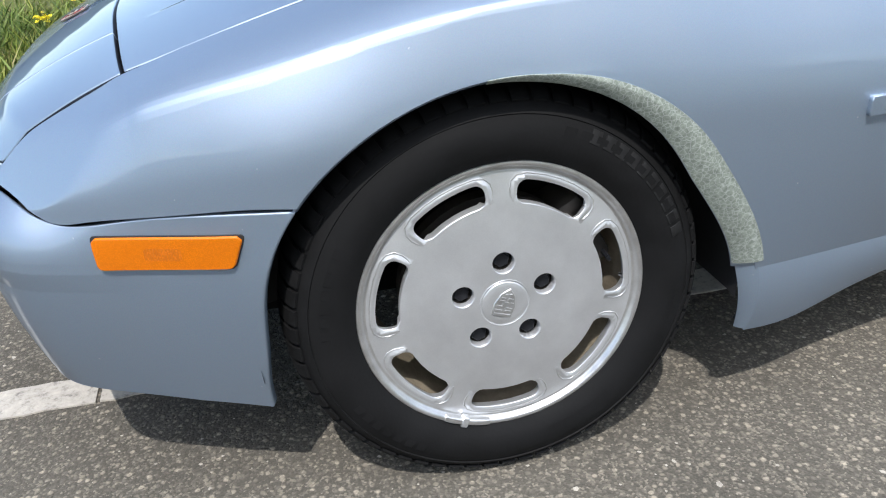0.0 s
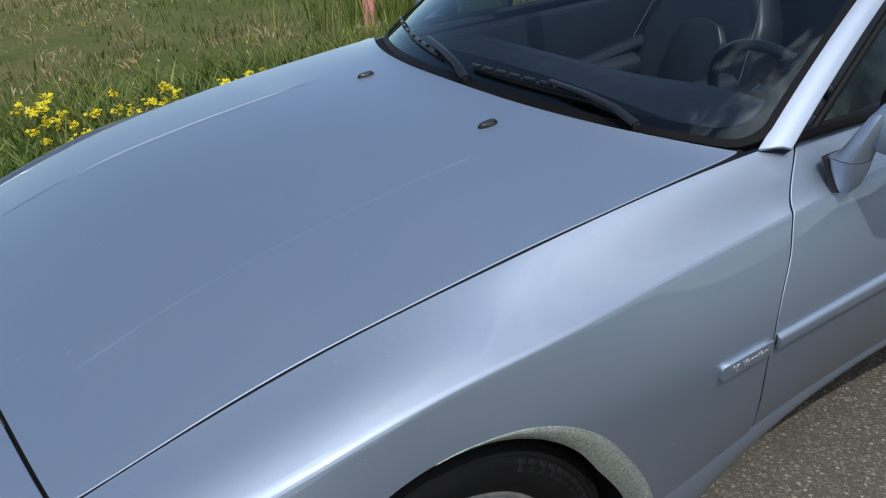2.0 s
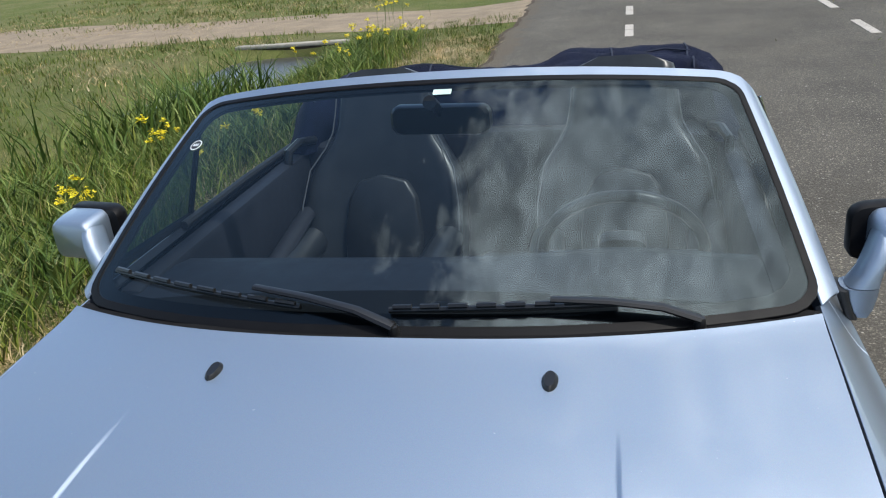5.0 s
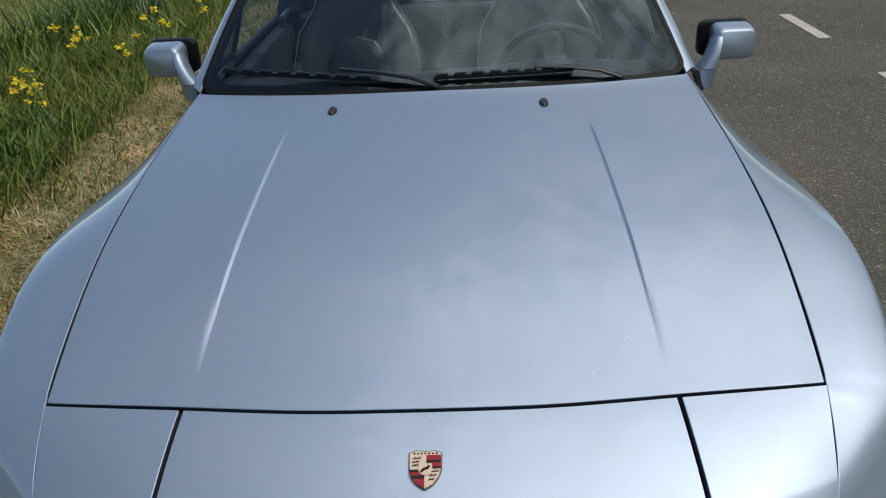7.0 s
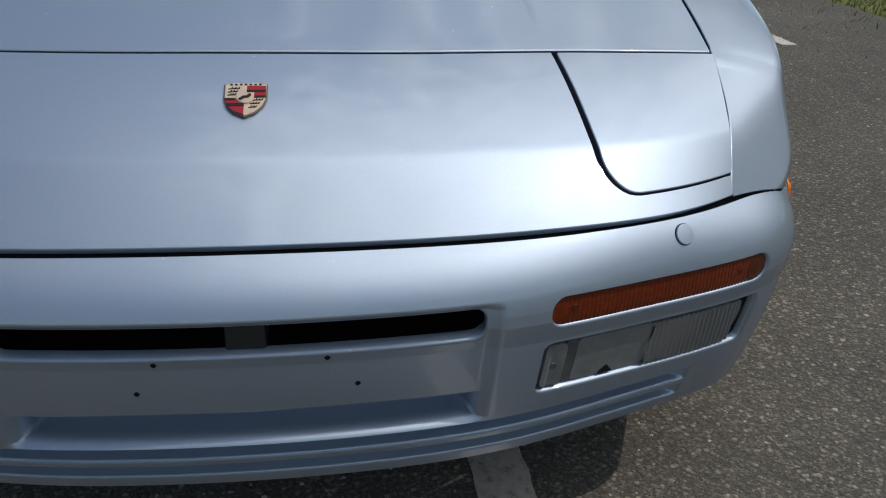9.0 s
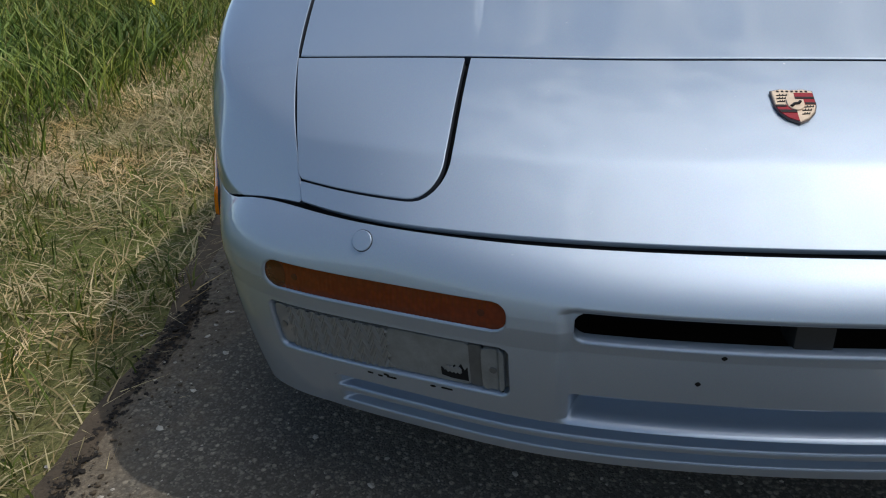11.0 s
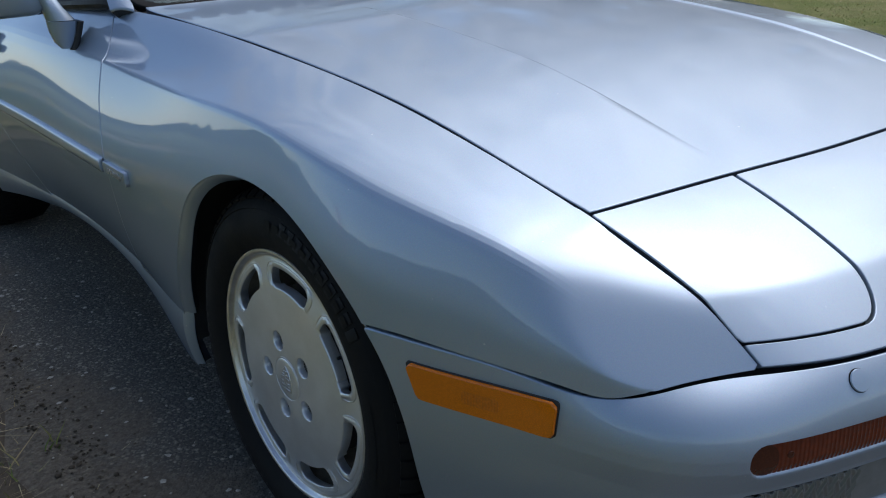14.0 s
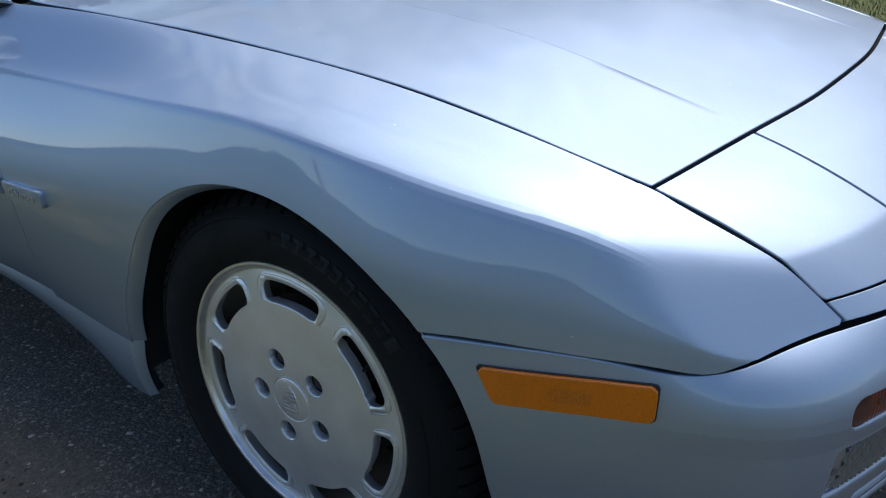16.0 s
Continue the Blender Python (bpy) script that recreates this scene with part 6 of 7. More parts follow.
def build_dash():
    bm = bmesh.new()
    rings = []
    for k in range(25):
        u = -1 + 2 * k / 24
        y = 0.66 * u
        hump = 0.022 * math.exp(-(((y - 0.37) / 0.20) ** 2))
        fr = -0.66 - 0.13 * abs(u) ** 2.4
        rings.append([Vector(p) for p in ((fr, y, 0.825), (-0.90, y, 0.828 + hump * 0.4), (-1.00, y, 0.826 + hump), (-1.06, y, 0.816 + hump), (-1.09, y, 0.78 + hump * 0.6), (-1.06, y, 0.74), (-1.02, y, 0.55), (fr, y, 0.55))])
    loft(bm, rings)
    dash = part("dashboard", bm, DASH, car, "dark blue padded dashboard", angle=50)
    for y in (-0.46, -0.15, 0.15):
        bm = bmesh.new()
        box(bm, -0.80, -0.76, y - 0.09, y + 0.09, 0.818, 0.833, bevel=0.004)
        part("air_vent", bm, GLOSSBLACK, dash)
    return dash


build_dash()


def build_steering():
    m = Matrix.Translation((-1.235, 0.37, 0.748)) @ Matrix.Rotation(radians(-66), 4, "Y")
    bm = bmesh.new()
    lathe(bm, [(0.185 + 0.014 * math.cos(a), 0.014 * math.sin(a)) for a in [2 * math.pi * k / 12 for k in range(12)]], 56, m, closed=True)
    wheel_rim = part("steering_wheel", bm, LEATHER, car, "dark leather three-spoke steering wheel")
    bm = bmesh.new()
    prism(bm, rounded(0.13, 0.11, 0.03), -0.02, 0.02, m, 0.01)
    hub = part("horn_pad", bm, LEATHER, wheel_rim)
    for a in (0, 90, -90):
        bm = bmesh.new()
        r = m @ Matrix.Rotation(radians(a), 4, "Z")
        tube(bm, [r @ Vector((-0.04, 0, 0)), r @ Vector((-0.18, 0, 0))], 0.016, 8, 0.012, 0.6)
        part("spoke", bm, LEATHER, wheel_rim)
    bm = bmesh.new()
    tube(bm, [Vector((-1.235, 0.37, 0.748)), Vector((-1.05, 0.37, 0.68))], 0.035, 12)
    part("steering_column", bm, DASH, wheel_rim)


build_steering()

for sgn in (1, -1):
    bm = bmesh.new()
    box(bm, -1.90, -0.84, sgn * 0.64 if sgn > 0 else -0.70, 0.70 if sgn > 0 else -0.64, 0.32, 0.838, bevel=0.02)
    panel = part("door_card", bm, DASH, DOOR_L if sgn > 0 else DOOR_R, "dark blue door trim panel")
    bm = bmesh.new()
    tube(bm, [Vector((-1.05, sgn * 0.625, 0.60)), Vector((-1.4, sgn * 0.60, 0.635)), Vector((-1.75, sgn * 0.62, 0.67))], 0.03, 10, squash=0.8)
    part("armrest", bm, DASH, panel)
    bm = bmesh.new()
    tube(bm, [Vector((-1.17, sgn * 0.705, 0.858)), Vector((-1.55, sgn * 0.708, 0.857)), Vector((-1.92, sgn * 0.702, 0.852))], 0.011, 8)
    part("window_slot_seal", bm, TRIM, panel)
    bm = bmesh.new()
    box(bm, -2.10, -1.90, sgn * 0.55 if sgn > 0 else -0.69, 0.69 if sgn > 0 else -0.55, 0.35, 0.85, bevel=0.03)
    part("rear_side_trim", bm, DASH, car)
bm = bmesh.new()
box(bm, -1.95, -0.62, -0.66, 0.66, 0.24, 0.30)
box(bm, -1.95, -1.10, -0.10, 0.10, 0.28, 0.46, bevel=0.03)
box(bm, -2.12, -2.04, -0.62, 0.62, 0.28, 0.84, bevel=0.02)
part("cabin_tub", bm, DASH, car, "dark carpeted cabin tub")

# inside mirror
bm = bmesh.new()
eye = on_screen(-0.02, 0.875, -0.02)
prism(bm, rounded(0.235, 0.066, 0.022), -0.018, 0.012, Matrix.Translation((-1.205, -0.03, 1.092)) @ Matrix.Rotation(radians(90), 4, "Z") @ Matrix.Rotation(radians(90), 4, "X") @ Matrix.Rotation(radians(-6), 4, "Y"), 0.008)
inside = part("interior_mirror", bm, GLOSSBLACK, car, "black interior rear-view mirror")
bm = bmesh.new()
tube(bm, [Vector((-1.205, -0.03, 1.10)), Vector((-1.18, -0.03, 1.128)), on_screen(-0.04, 0.90, -0.004)], 0.008, 8, 0.016)
part("mirror_stalk", bm, GLOSSBLACK, inside)


# ---- folded canvas top and tail ----
def build_soft_top():
    prof = spline([0, 0.14, 0.3, 0.5, 0.7, 0.86, 1.0], [0.84, 0.985, 1.008, 1.006, 0.972, 0.895, 0.83])
    bm = bmesh.new()
    rings = []
    for i in range(41):
        u = -1 + 2 * i / 40
        ring = []
        for k in range(33):
            t = k / 32
            side = abs(u) ** 20
            end = min(1.0, max(0.0, (abs(u) - 0.76) / 0.10))
            x0 = -2.08 + 0.24 * end * end * (3 - 2 * end)
            x = x0 - (2.78 + x0) * t - 0.10 * side * (0.5 - t)
            z = float(prof(t))
            low = min(1.0, max(0.0, (0.24 - u) / 0.16)) * (1 - end)
            z = 0.80 + (z - 0.80) * (1 - 0.85 * side) - 0.035 * low
            fold = noise.noise((u * 3.2, t * 6.5, 0.3))
            z += 0.026 * fold * (1 - side) + 0.016 * math.sin(t * 21 + 3 * u) * math.sin(math.pi * t) + 0.010 * noise.noise((u * 9, t * 14, 2.0))
            ring.append(Vector((x, u * (0.742 - 0.05 * t + 0.012 * noise.noise((t * 9, u, 4))), z)))
        rings.append(ring)
    loft(bm, rings, cap=False, closed=False)
    top = part("folded_canvas_top", bm, CANVAS, car, "folded navy canvas top with piped seams", angle=80)
    for u in (-0.80, -0.45, 0.45, 0.80):
        i = int((u + 1) * 20)
        bm = bmesh.new()
        tube(bm, [p + Vector((0, 0, 0.002)) for p in rings[i][4:29:2]], 0.0036, 5)
        part("seam_piping", bm, HEM, top)
    bm = bmesh.new()
    tube(bm, [r[15] + Vector((0, 0, 0.002)) for r in rings[2:39:2]], 0.0036, 5)
    part("seam_piping", bm, HEM, top)
    for sgn in (0, 40):
        bm = bmesh.new()
        tube(bm, [rings[sgn][k] + Vector((0, 0, 0.004)) for k in range(2, 31, 3)], 0.006, 6)
        part("canvas_hem", bm, CANVAS, top)
        for k in (20, 25):
            bm = bmesh.new()
            lathe(bm, [(0.0, 0.006), (0.008, 0.004), (0.009, 0.0)], 12, Matrix.Translation(rings[sgn][k] + Vector((0, 0.01 if sgn else -0.01, 0.006))))
            part("stud", bm, GLOSSBLACK, top)
    for s in (-1, 1):
        bm = bmesh.new()
        tube(bm, [Vector((-1.74, s * 0.66, 0.80)), Vector((-1.76, s * 0.655, 0.87)), Vector((-1.82, s * 0.64, 0.885)), Vector((-1.90, s * 0.62, 0.87))], 0.014, 8)
        part("top_hinge", bm, GLOSSBLACK, top)


build_soft_top()


def deck_surface(x, p):
    y = p * (Y_TOP(x) + 0.001)
    return np.stack([x, y, Z_TOP(x) + 0.03 * (1 - p * p)], axis=1)


skin("rear_deck", deck_surface, steps(-3.28, -2.55, 0.03), np.linspace(-1, 1, 40), [], PAINT, car, 0.01)
bm = bmesh.new()
rings = []
for z, ins in ((0.74, 0.0), (0.66, -0.015), (0.58, -0.05), (0.42, -0.06), (0.30, -0.03), (0.24, 0.02)):
    ring = []
    for k in range(17):
        u = -1 + 2 * k / 16
        ring.append(Vector((-3.27 + 0.10 * abs(u) ** 4 + ins * (1 - 0.6 * abs(u) ** 4), u * 0.70, z)))
    rings.append(ring)
loft(bm, rings, cap=False, closed=False)
part("rear_bumper", bm, PAINT, car)


# ---- the place ----
EDGE_R, EDGE_L = -1.10, 3.95


def edge_wobble(x):
    return 0.035 * math.sin(x * 2.1) + 0.025 * math.sin(x * 5.3 + 1.0) + 0.012 * math.sin(x * 13.0)


def ground_height(x, y):
    """Verge, ditch and meadow on one side, field on the other."""
    h = -0.03
    if y < EDGE_R:
        d = EDGE_R - y
        h -= 0.05 * min(1.0, d / 1.2) 
        w = max(0.0, min(1.0, (-4.5 - x) / 1.5)) * max(0.0, min(1.0, (x + 10.6) / 0.5))
        h -= 0.40 * w * math.exp(-(((y + 4.2) / 0.75) ** 2))
    elif y > EDGE_L:
        d = y - EDGE_L
        h -= 0.05 * min(1.0, d / 1.2)
    return h


def build_ground():
    xs = np.concatenate([[-900, -300, -120, -60, -35, -24], steps(-18, 6, 0.22), [9, 14, 30, 80, 250, 900]])
    ys = np.concatenate([[-900, -300, -100, -40, -22, -14, -11], steps(-9, 9, 0.22), [12, 18, 30, 60, 150, 400, 900]])
    verts = [(x, y, ground_height(x, y) - (0.14 if EDGE_R + 0.12 < y < EDGE_L - 0.12 else 0)) for x in xs for y in ys]
    n = len(ys)
    faces = [(i * n + j, (i + 1) * n + j, (i + 1) * n + j + 1, i * n + j + 1) for i in range(len(xs) - 1) for j in range(n - 1)]
    me = bpy.data.meshes.new("ground")
    me.from_pydata(verts, [], faces)
    me.polygons.foreach_set("use_smooth", [True] * len(faces))
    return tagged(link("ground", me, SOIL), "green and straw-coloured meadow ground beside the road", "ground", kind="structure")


def build_road():
    xs = np.concatenate([[-900, -200, -60, -25], steps(-16, 8, 0.09), [20, 60, 200, 900]])
    bm = bmesh.new()
    rows = []
    for x in xs:
        a, b = EDGE_R + edge_wobble(x), EDGE_L + edge_wobble(x + 40)
        rows.append([bm.verts.new((x, y, z)) for y, z in ((a - 0.03, -0.10), (a, -0.014), (a + 0.04, -0.003), (0.5, 0.0), (b - 0.04, -0.003), (b, -0.014), (b + 0.03, -0.10))])
    for p, q in zip(rows, rows[1:]):
        for j in range(6):
            bm.faces.new((p[j], q[j], q[j + 1], p[j + 1]))
    ob = part("road", bm, ASPHALT, None)
    return tagged(ob, "weathered grey-brown asphalt country road with ragged edges", "road", kind="structure")


def build_dashes():
    for x0, y0, ln, n, pitch in ((0.42, 0.315, 0.86, 14, 1.72), (0.02, 2.665, 0.89, 14, 1.85)):
        for k in range(n):
            xa = x0 - pitch * k
            bm = bmesh.new()
            random.seed(k + int(y0 * 10))
            cuts = sorted([0.0, 1.0] + [random.uniform(0.15, 0.9) for _ in range(2)])
            for a, b in zip(cuts, cuts[1:]):
                if b - a < 0.04:
                    continue
                u0, u1 = xa + ln * a + 0.004, xa + ln * b - 0.004
                m = max(3, int((u1 - u0) / 0.03))
                up = [(u0 + (u1 - u0) * i / m, y0 + 0.095 + random.uniform(-0.003, 0.003)) for i in range(m + 1)]
                dn = [(u0 + (u1 - u0) * i / m, y0 + random.uniform(-0.003, 0.003)) for i in range(m + 1)]
                prism(bm, dn + up[::-1], -0.003, 0.0032)
            tagged(part("road_marking", bm, ROADPAINT, None), "worn white dashed lane marking on the asphalt", "road marking", "lane dashes", "structure")


def build_shoulder():
    """Bare brown soil between asphalt and grass."""
    bm = bmesh.new()
    rows = []
    for x in steps(-14, 6, 0.12):
        a = EDGE_R + edge_wobble(x)
        w = 0.06 + 0.03 * noise.noise((x * 1.7, 0, 2)) + 0.04 * noise.noise((x * 6, 0, 5))
        rows.append([bm.verts.new((x, a + o, z)) for o, z in ((0.012, -0.012), (-0.05, -0.016 + 0.006 * noise.noise((x * 8, 1, 1))), (-w * 0.7, -0.024), (-w - 0.05, -0.05))])
    for p, q in zip(rows, rows[1:]):
        for j in range(3):
            bm.faces.new((p[j], q[j], q[j + 1], p[j + 1]))
    tagged(part("road_shoulder", bm, EARTH, None), "bare brown soil along the asphalt edge", "soil", kind="structure")


build_ground()
build_road()
build_dashes()


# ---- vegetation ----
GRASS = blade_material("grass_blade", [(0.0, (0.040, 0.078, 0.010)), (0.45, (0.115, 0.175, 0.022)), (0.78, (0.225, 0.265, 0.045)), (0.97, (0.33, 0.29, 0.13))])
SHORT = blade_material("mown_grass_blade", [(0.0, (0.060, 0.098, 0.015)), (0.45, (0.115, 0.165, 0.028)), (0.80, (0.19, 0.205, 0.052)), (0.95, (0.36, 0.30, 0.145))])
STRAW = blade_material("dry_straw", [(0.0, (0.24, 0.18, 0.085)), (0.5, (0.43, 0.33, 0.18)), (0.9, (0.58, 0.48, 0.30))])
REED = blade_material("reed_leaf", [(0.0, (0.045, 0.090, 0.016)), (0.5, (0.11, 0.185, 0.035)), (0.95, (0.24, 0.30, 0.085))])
STEM = mat("green_stem", (0.09, 0.14, 0.03), 0.6)
YELLOW = mat("yellow_petal", (0.82, 0.68, 0.015), 0.55)
POST_RED = varied("faded_red_plastic", (0.62, 0.085, 0.055), 0.5, 0.0, 0.1, 8.0, 0.12)
POST_PINK = varied("sun_bleached_red_plastic", (0.78, 0.33, 0.30), 0.55, 0.0, 0.0, 8.0, 0.12)
EARTH = varied("dark_road_edge_soil", (0.075, 0.058, 0.042), 0.95, 0.0, 0.0, 12.0, 0.35, 90.0, 0.8, 0.006, 0.2)
CONCRETE = varied("weathered_concrete", (0.34, 0.315, 0.27), 0.9, 0.0, 0.0, 6.0, 0.25, 80.0, 0.4, 0.003, 0.2)
STONE = varied("pale_gravel", (0.30, 0.27, 0.23), 0.9, 0.0, 0.0, 30.0, 0.3)
WOODS = varied("far_foliage", (0.028, 0.045, 0.014), 0.9, 0.0, 0.0, 0.25, 0.5, 1.2, 0.8, 0.6, 0.2)


build_shoulder()


def heights(x, y):
    """The ground under many points at once."""
    d = np.maximum(0.0, np.maximum(EDGE_R - y, y - EDGE_L))
    w = np.clip((-4.5 - x) / 1.5, 0, 1) * np.clip((x + 10.6) / 0.5, 0, 1) * (y < EDGE_R)
    return -0.03 - 0.05 * np.minimum(1.0, d / 1.2) - 0.40 * w * np.exp(-(((y + 4.2) / 0.75) ** 2))


def blades(name, seed, count, area, keep, h_rng, w_rng, lean, material, label, category, tufts=0.0, flat=0.0):
    """Many leaves as one thing. area: x0, x1, y0, y1; keep(x, y) -> chance that a leaf stands there."""
    rng = np.random.default_rng(seed)
    x, y = rng.uniform(area[0], area[1], count), rng.uniform(area[2], area[3], count)
    ok = rng.uniform(0, 1, count) < keep(x, y)
    x, y = x[ok], y[ok]
    n = len(x)
    if tufts:
        k = max(1, n // 14)
        cx, cy = x[:k].copy(), y[:k].copy()
        pick = rng.integers(0, k, n)
        x, y = cx[pick] + rng.normal(0, tufts, n), cy[pick] + rng.normal(0, tufts, n)
    z = heights(x, y) - 0.012
    h = rng.uniform(*h_rng, n) * (0.65 + 0.5 * rng.uniform(0, 1, n))
    w = rng.uniform(*w_rng, n)
    a = rng.uniform(0, 2 * np.pi, n)
    b = rng.uniform(0, 2 * np.pi, n)
    ln = h * (lean * rng.uniform(0.2, 1.0, n) + flat)
    hz = h * (1 - flat * 0.9)
    dx, dy = np.cos(a) * w / 2, np.sin(a) * w / 2
    lx, ly = np.cos(b) * ln, np.sin(b) * ln
    v = np.empty((n, 5, 3))
    v[:, 0] = np.stack([x - dx, y - dy, z], 1)
    v[:, 1] = np.stack([x + dx, y + dy, z], 1)
    v[:, 2] = np.stack([x + dx * 0.8 + lx * 0.35, y + dy * 0.8 + ly * 0.35, z + hz * 0.6], 1)
    v[:, 3] = np.stack([x - dx * 0.8 + lx * 0.35, y - dy * 0.8 + ly * 0.35, z + hz * 0.6], 1)
    v[:, 4] = np.stack([x + lx, y + ly, z + hz], 1)
    tri = np.array([[0, 1, 2], [0, 2, 3], [3, 2, 4]])
    f = (np.arange(n)[:, None, None] * 5 + tri[None]).reshape(-1)
    me = bpy.data.meshes.new(name)
    me.vertices.add(n * 5)
    me.vertices.foreach_set("co", v.reshape(-1))
    me.loops.add(len(f))
    me.loops.foreach_set("vertex_index", f.astype(np.int32))
    me.polygons.add(len(f) // 3)
    me.polygons.foreach_set("loop_start", np.arange(0, len(f), 3, dtype=np.int32))
    me.update()
    return tagged(link(name, me, material), label, category, kind="stuff")


def soft(v, a, b):
    return np.clip((v - a) / (b - a), 0, 1)


def patchy(x, y, s, o):
    return 0.5 + 0.5 * np.sin(x * s + o + 1.3 * np.sin(y * s * 0.7)) * np.sin(y * s * 1.1 + o * 2 + np.sin(x * s * 0.6))


def in_ditch(x, y):
    return ((x > -10.6) & (x < -7.2 + 0.4 * np.sin(y * 5)) & (np.abs(y + 4.0) < 0.85)).astype(float)


def not_track(x, y):
    return 1.0 - ((x < -11.7) & (x > -13.2 - 0.05 * np.maximum(0.0, -y - 4.0))).astype(float)


blades("verge_grass", 1, 22000, (-13, 3.5, -2.3, -1.06), lambda x, y: (0.35 + 0.65 * patchy(x, y, 3.1, 0.4)) * soft(-y, 1.10, 1.20) * not_track(x, y), (0.04, 0.11), (0.0035, 0.007), 0.8, SHORT, "short trampled green grass along the road edge", "grass", 0.035)
blades("cut_straw", 2, 115000, (-10, 3.5, -2.7, -1.06), lambda x, y: np.clip(0.3 + patchy(x, y, 2.2, 2.0) * 1.1, 0, 1) * np.exp(-(((y + 1.93) / 0.32) ** 2)) + 0.45 * soft(-y, 1.12, 1.18) * soft(y, -1.75, -1.35) + 0.12, (0.07, 0.18), (0.003, 0.006), 0.3, STRAW, "dry tan cut straw lying on the verge", "straw", 0.06, 0.75)
blades("tall_verge_grass", 3, 85000, (-10.5, 3.5, -4.4, -2.0), lambda x, y: (0.3 + 0.7 * patchy(x, y, 1.7, 1.0)) * soft(-y, 2.0, 2.6) * (1 - in_ditch(x, y)), (0.09, 0.30), (0.004, 0.009), 1.25, GRASS, "rank green grass beside the ditch", "grass", 0.07)
blades("leafy_weeds", 14, 26000, (-10, 2.0, -4.0, -2.2), lambda x, y: (patchy(x, y, 2.4, 0.9) > 0.42) * soft(-y, 2.2, 2.5) * (1 - in_ditch(x, y)), (0.10, 0.26), (0.012, 0.026), 1.1, REED, "low leafy green weeds between the grasses", "weeds", 0.05)
blades("reeds", 4, 9000, (-7.4, -4.2, -4.2, -2.8), lambda x, y: np.exp(-(((x + 6.15) / 0.75) ** 2) - (((y + 3.66) / 0.36) ** 2)), (0.40, 0.72), (0.012, 0.024), 0.85, REED, "tall green iris-like reeds growing from the ditch", "reeds", 0.10)
blades("meadow_grass", 5, 90000, (-26, 7, -15, -4.2), lambda x, y: (0.35 + 0.65 * patchy(x, y, 0.9, 0.2)) * soft(-y, 4.2, 4.6) * not_track(x, y) * (1 - in_ditch(x, y)) * np.exp(-(-y - 4.2) / 9), (0.05, 0.12), (0.008, 0.018), 0.7, SHORT, "short mown green meadow grass", "grass", 0.12)
blades("dry_meadow_tufts", 6, 42000, (-20, 6, -13, -4.2), lambda x, y: (patchy(x, y, 0.8, 3.0) > 0.42) * 0.8 * (1 - in_ditch(x, y)), (0.05, 0.12), (0.006, 0.012), 0.8, STRAW, "straw-coloured dry patches in the meadow", "grass", 0.14, 0.4)
blades("post_grass", 7, 4200, (-4.6, -1.9, -5.6, -4.2), lambda x, y: np.exp(-(((x + 3.3) / 0.8) ** 2) - (((y + 4.9) / 0.45) ** 2)), (0.20, 0.55), (0.005, 0.010), 0.5, GRASS, "uncut tufts round the marker post", "grass", 0.08)
blades("far_verge_grass", 8, 60000, (-16, 7, 3.9, 7.2), lambda x, y: 0.5 + 0.5 * patchy(x, y, 2.0, 0.7), (0.03, 0.08), (0.006, 0.012), 0.9, SHORT, "green verge grass across the road", "grass", 0.55)
blades("far_field_grass", 9, 30000, (-30, 8, 6.8, 20), lambda x, y: (0.4 + 0.6 * patchy(x, y, 0.8, 1.7)) * np.exp(-(y - 6.8) / 9), (0.02, 0.045), (0.010, 0.018), 0.9, SHORT, "short grass of the field across the road", "grass", 0.45)

blades("far_dry_grass", 10, 16000, (-20, 8, 4.0, 14), lambda x, y: np.clip(patchy(x, y, 1.1, 2.4) * 1.5 - 0.4, 0, 1), (0.04, 0.10), (0.007, 0.014), 0.8, STRAW, "straw-coloured dry patches across the road", "grass", 0.6, 0.4)


def flower_plant(seed):
    random.seed(seed)
    plant = empty("yellow_flower", "wild yellow flower with a loose head of small blossoms", "flower", "yellow wild flowers")
    top = Vector((random.uniform(-0.06, 0.06), random.uniform(-0.06, 0.06), random.uniform(0.42, 0.62)))
    bm = bmesh.new()
    mid = top * 0.5 + Vector((random.uniform(-0.03, 0.03), random.uniform(-0.03, 0.03), 0))
    tube(bm, [Vector((0, 0, -0.05)), mid, top], 0.004, 5, 0.002)
    tips = [top]
    for k in range(1 + seed % 2):
        s = mid.lerp(top, random.uniform(0.1, 0.7))
        e = s + Vector((random.uniform(-0.09, 0.09), random.uniform(-0.09, 0.09), random.uniform(0.06, 0.14)))
        tube(bm, [s, s.lerp(e, 0.5) + Vector((0, 0, 0.01)), e], 0.0025, 5, 0.0015)
        tips.append(e)
    part("stem", bm, STEM, plant)
    bm = bmesh.new()
    for tip in tips:
        for _ in range(16):
            c = tip + Vector((random.gauss(0, 0.018), random.gauss(0, 0.018), random.gauss(0, 0.015)))
            a0 = random.uniform(0, 1.5)
            m = Matrix.Translation(c) @ Euler((random.uniform(-0.7, 0.7), random.uniform(-0.7, 0.7), a0)).to_matrix().to_4x4()
            r = random.uniform(0.013, 0.018)
            mid_v = bm.verts.new(m @ Vector((0, 0, -0.002)))
            for q in range(4):
                a = q * math.pi / 2
                p = [bm.verts.new(m @ Vector((r * math.cos(a + d) * f, r * math.sin(a + d) * f, 0.002 * f))) for d, f in ((-0.5, 0.8), (0.0, 1.1), (0.5, 0.8))]
                bm.faces.new((mid_v, *p))
    tagged(part("blossom_head", bm, YELLOW, plant, smooth=False), kind="stuff")
    return plant


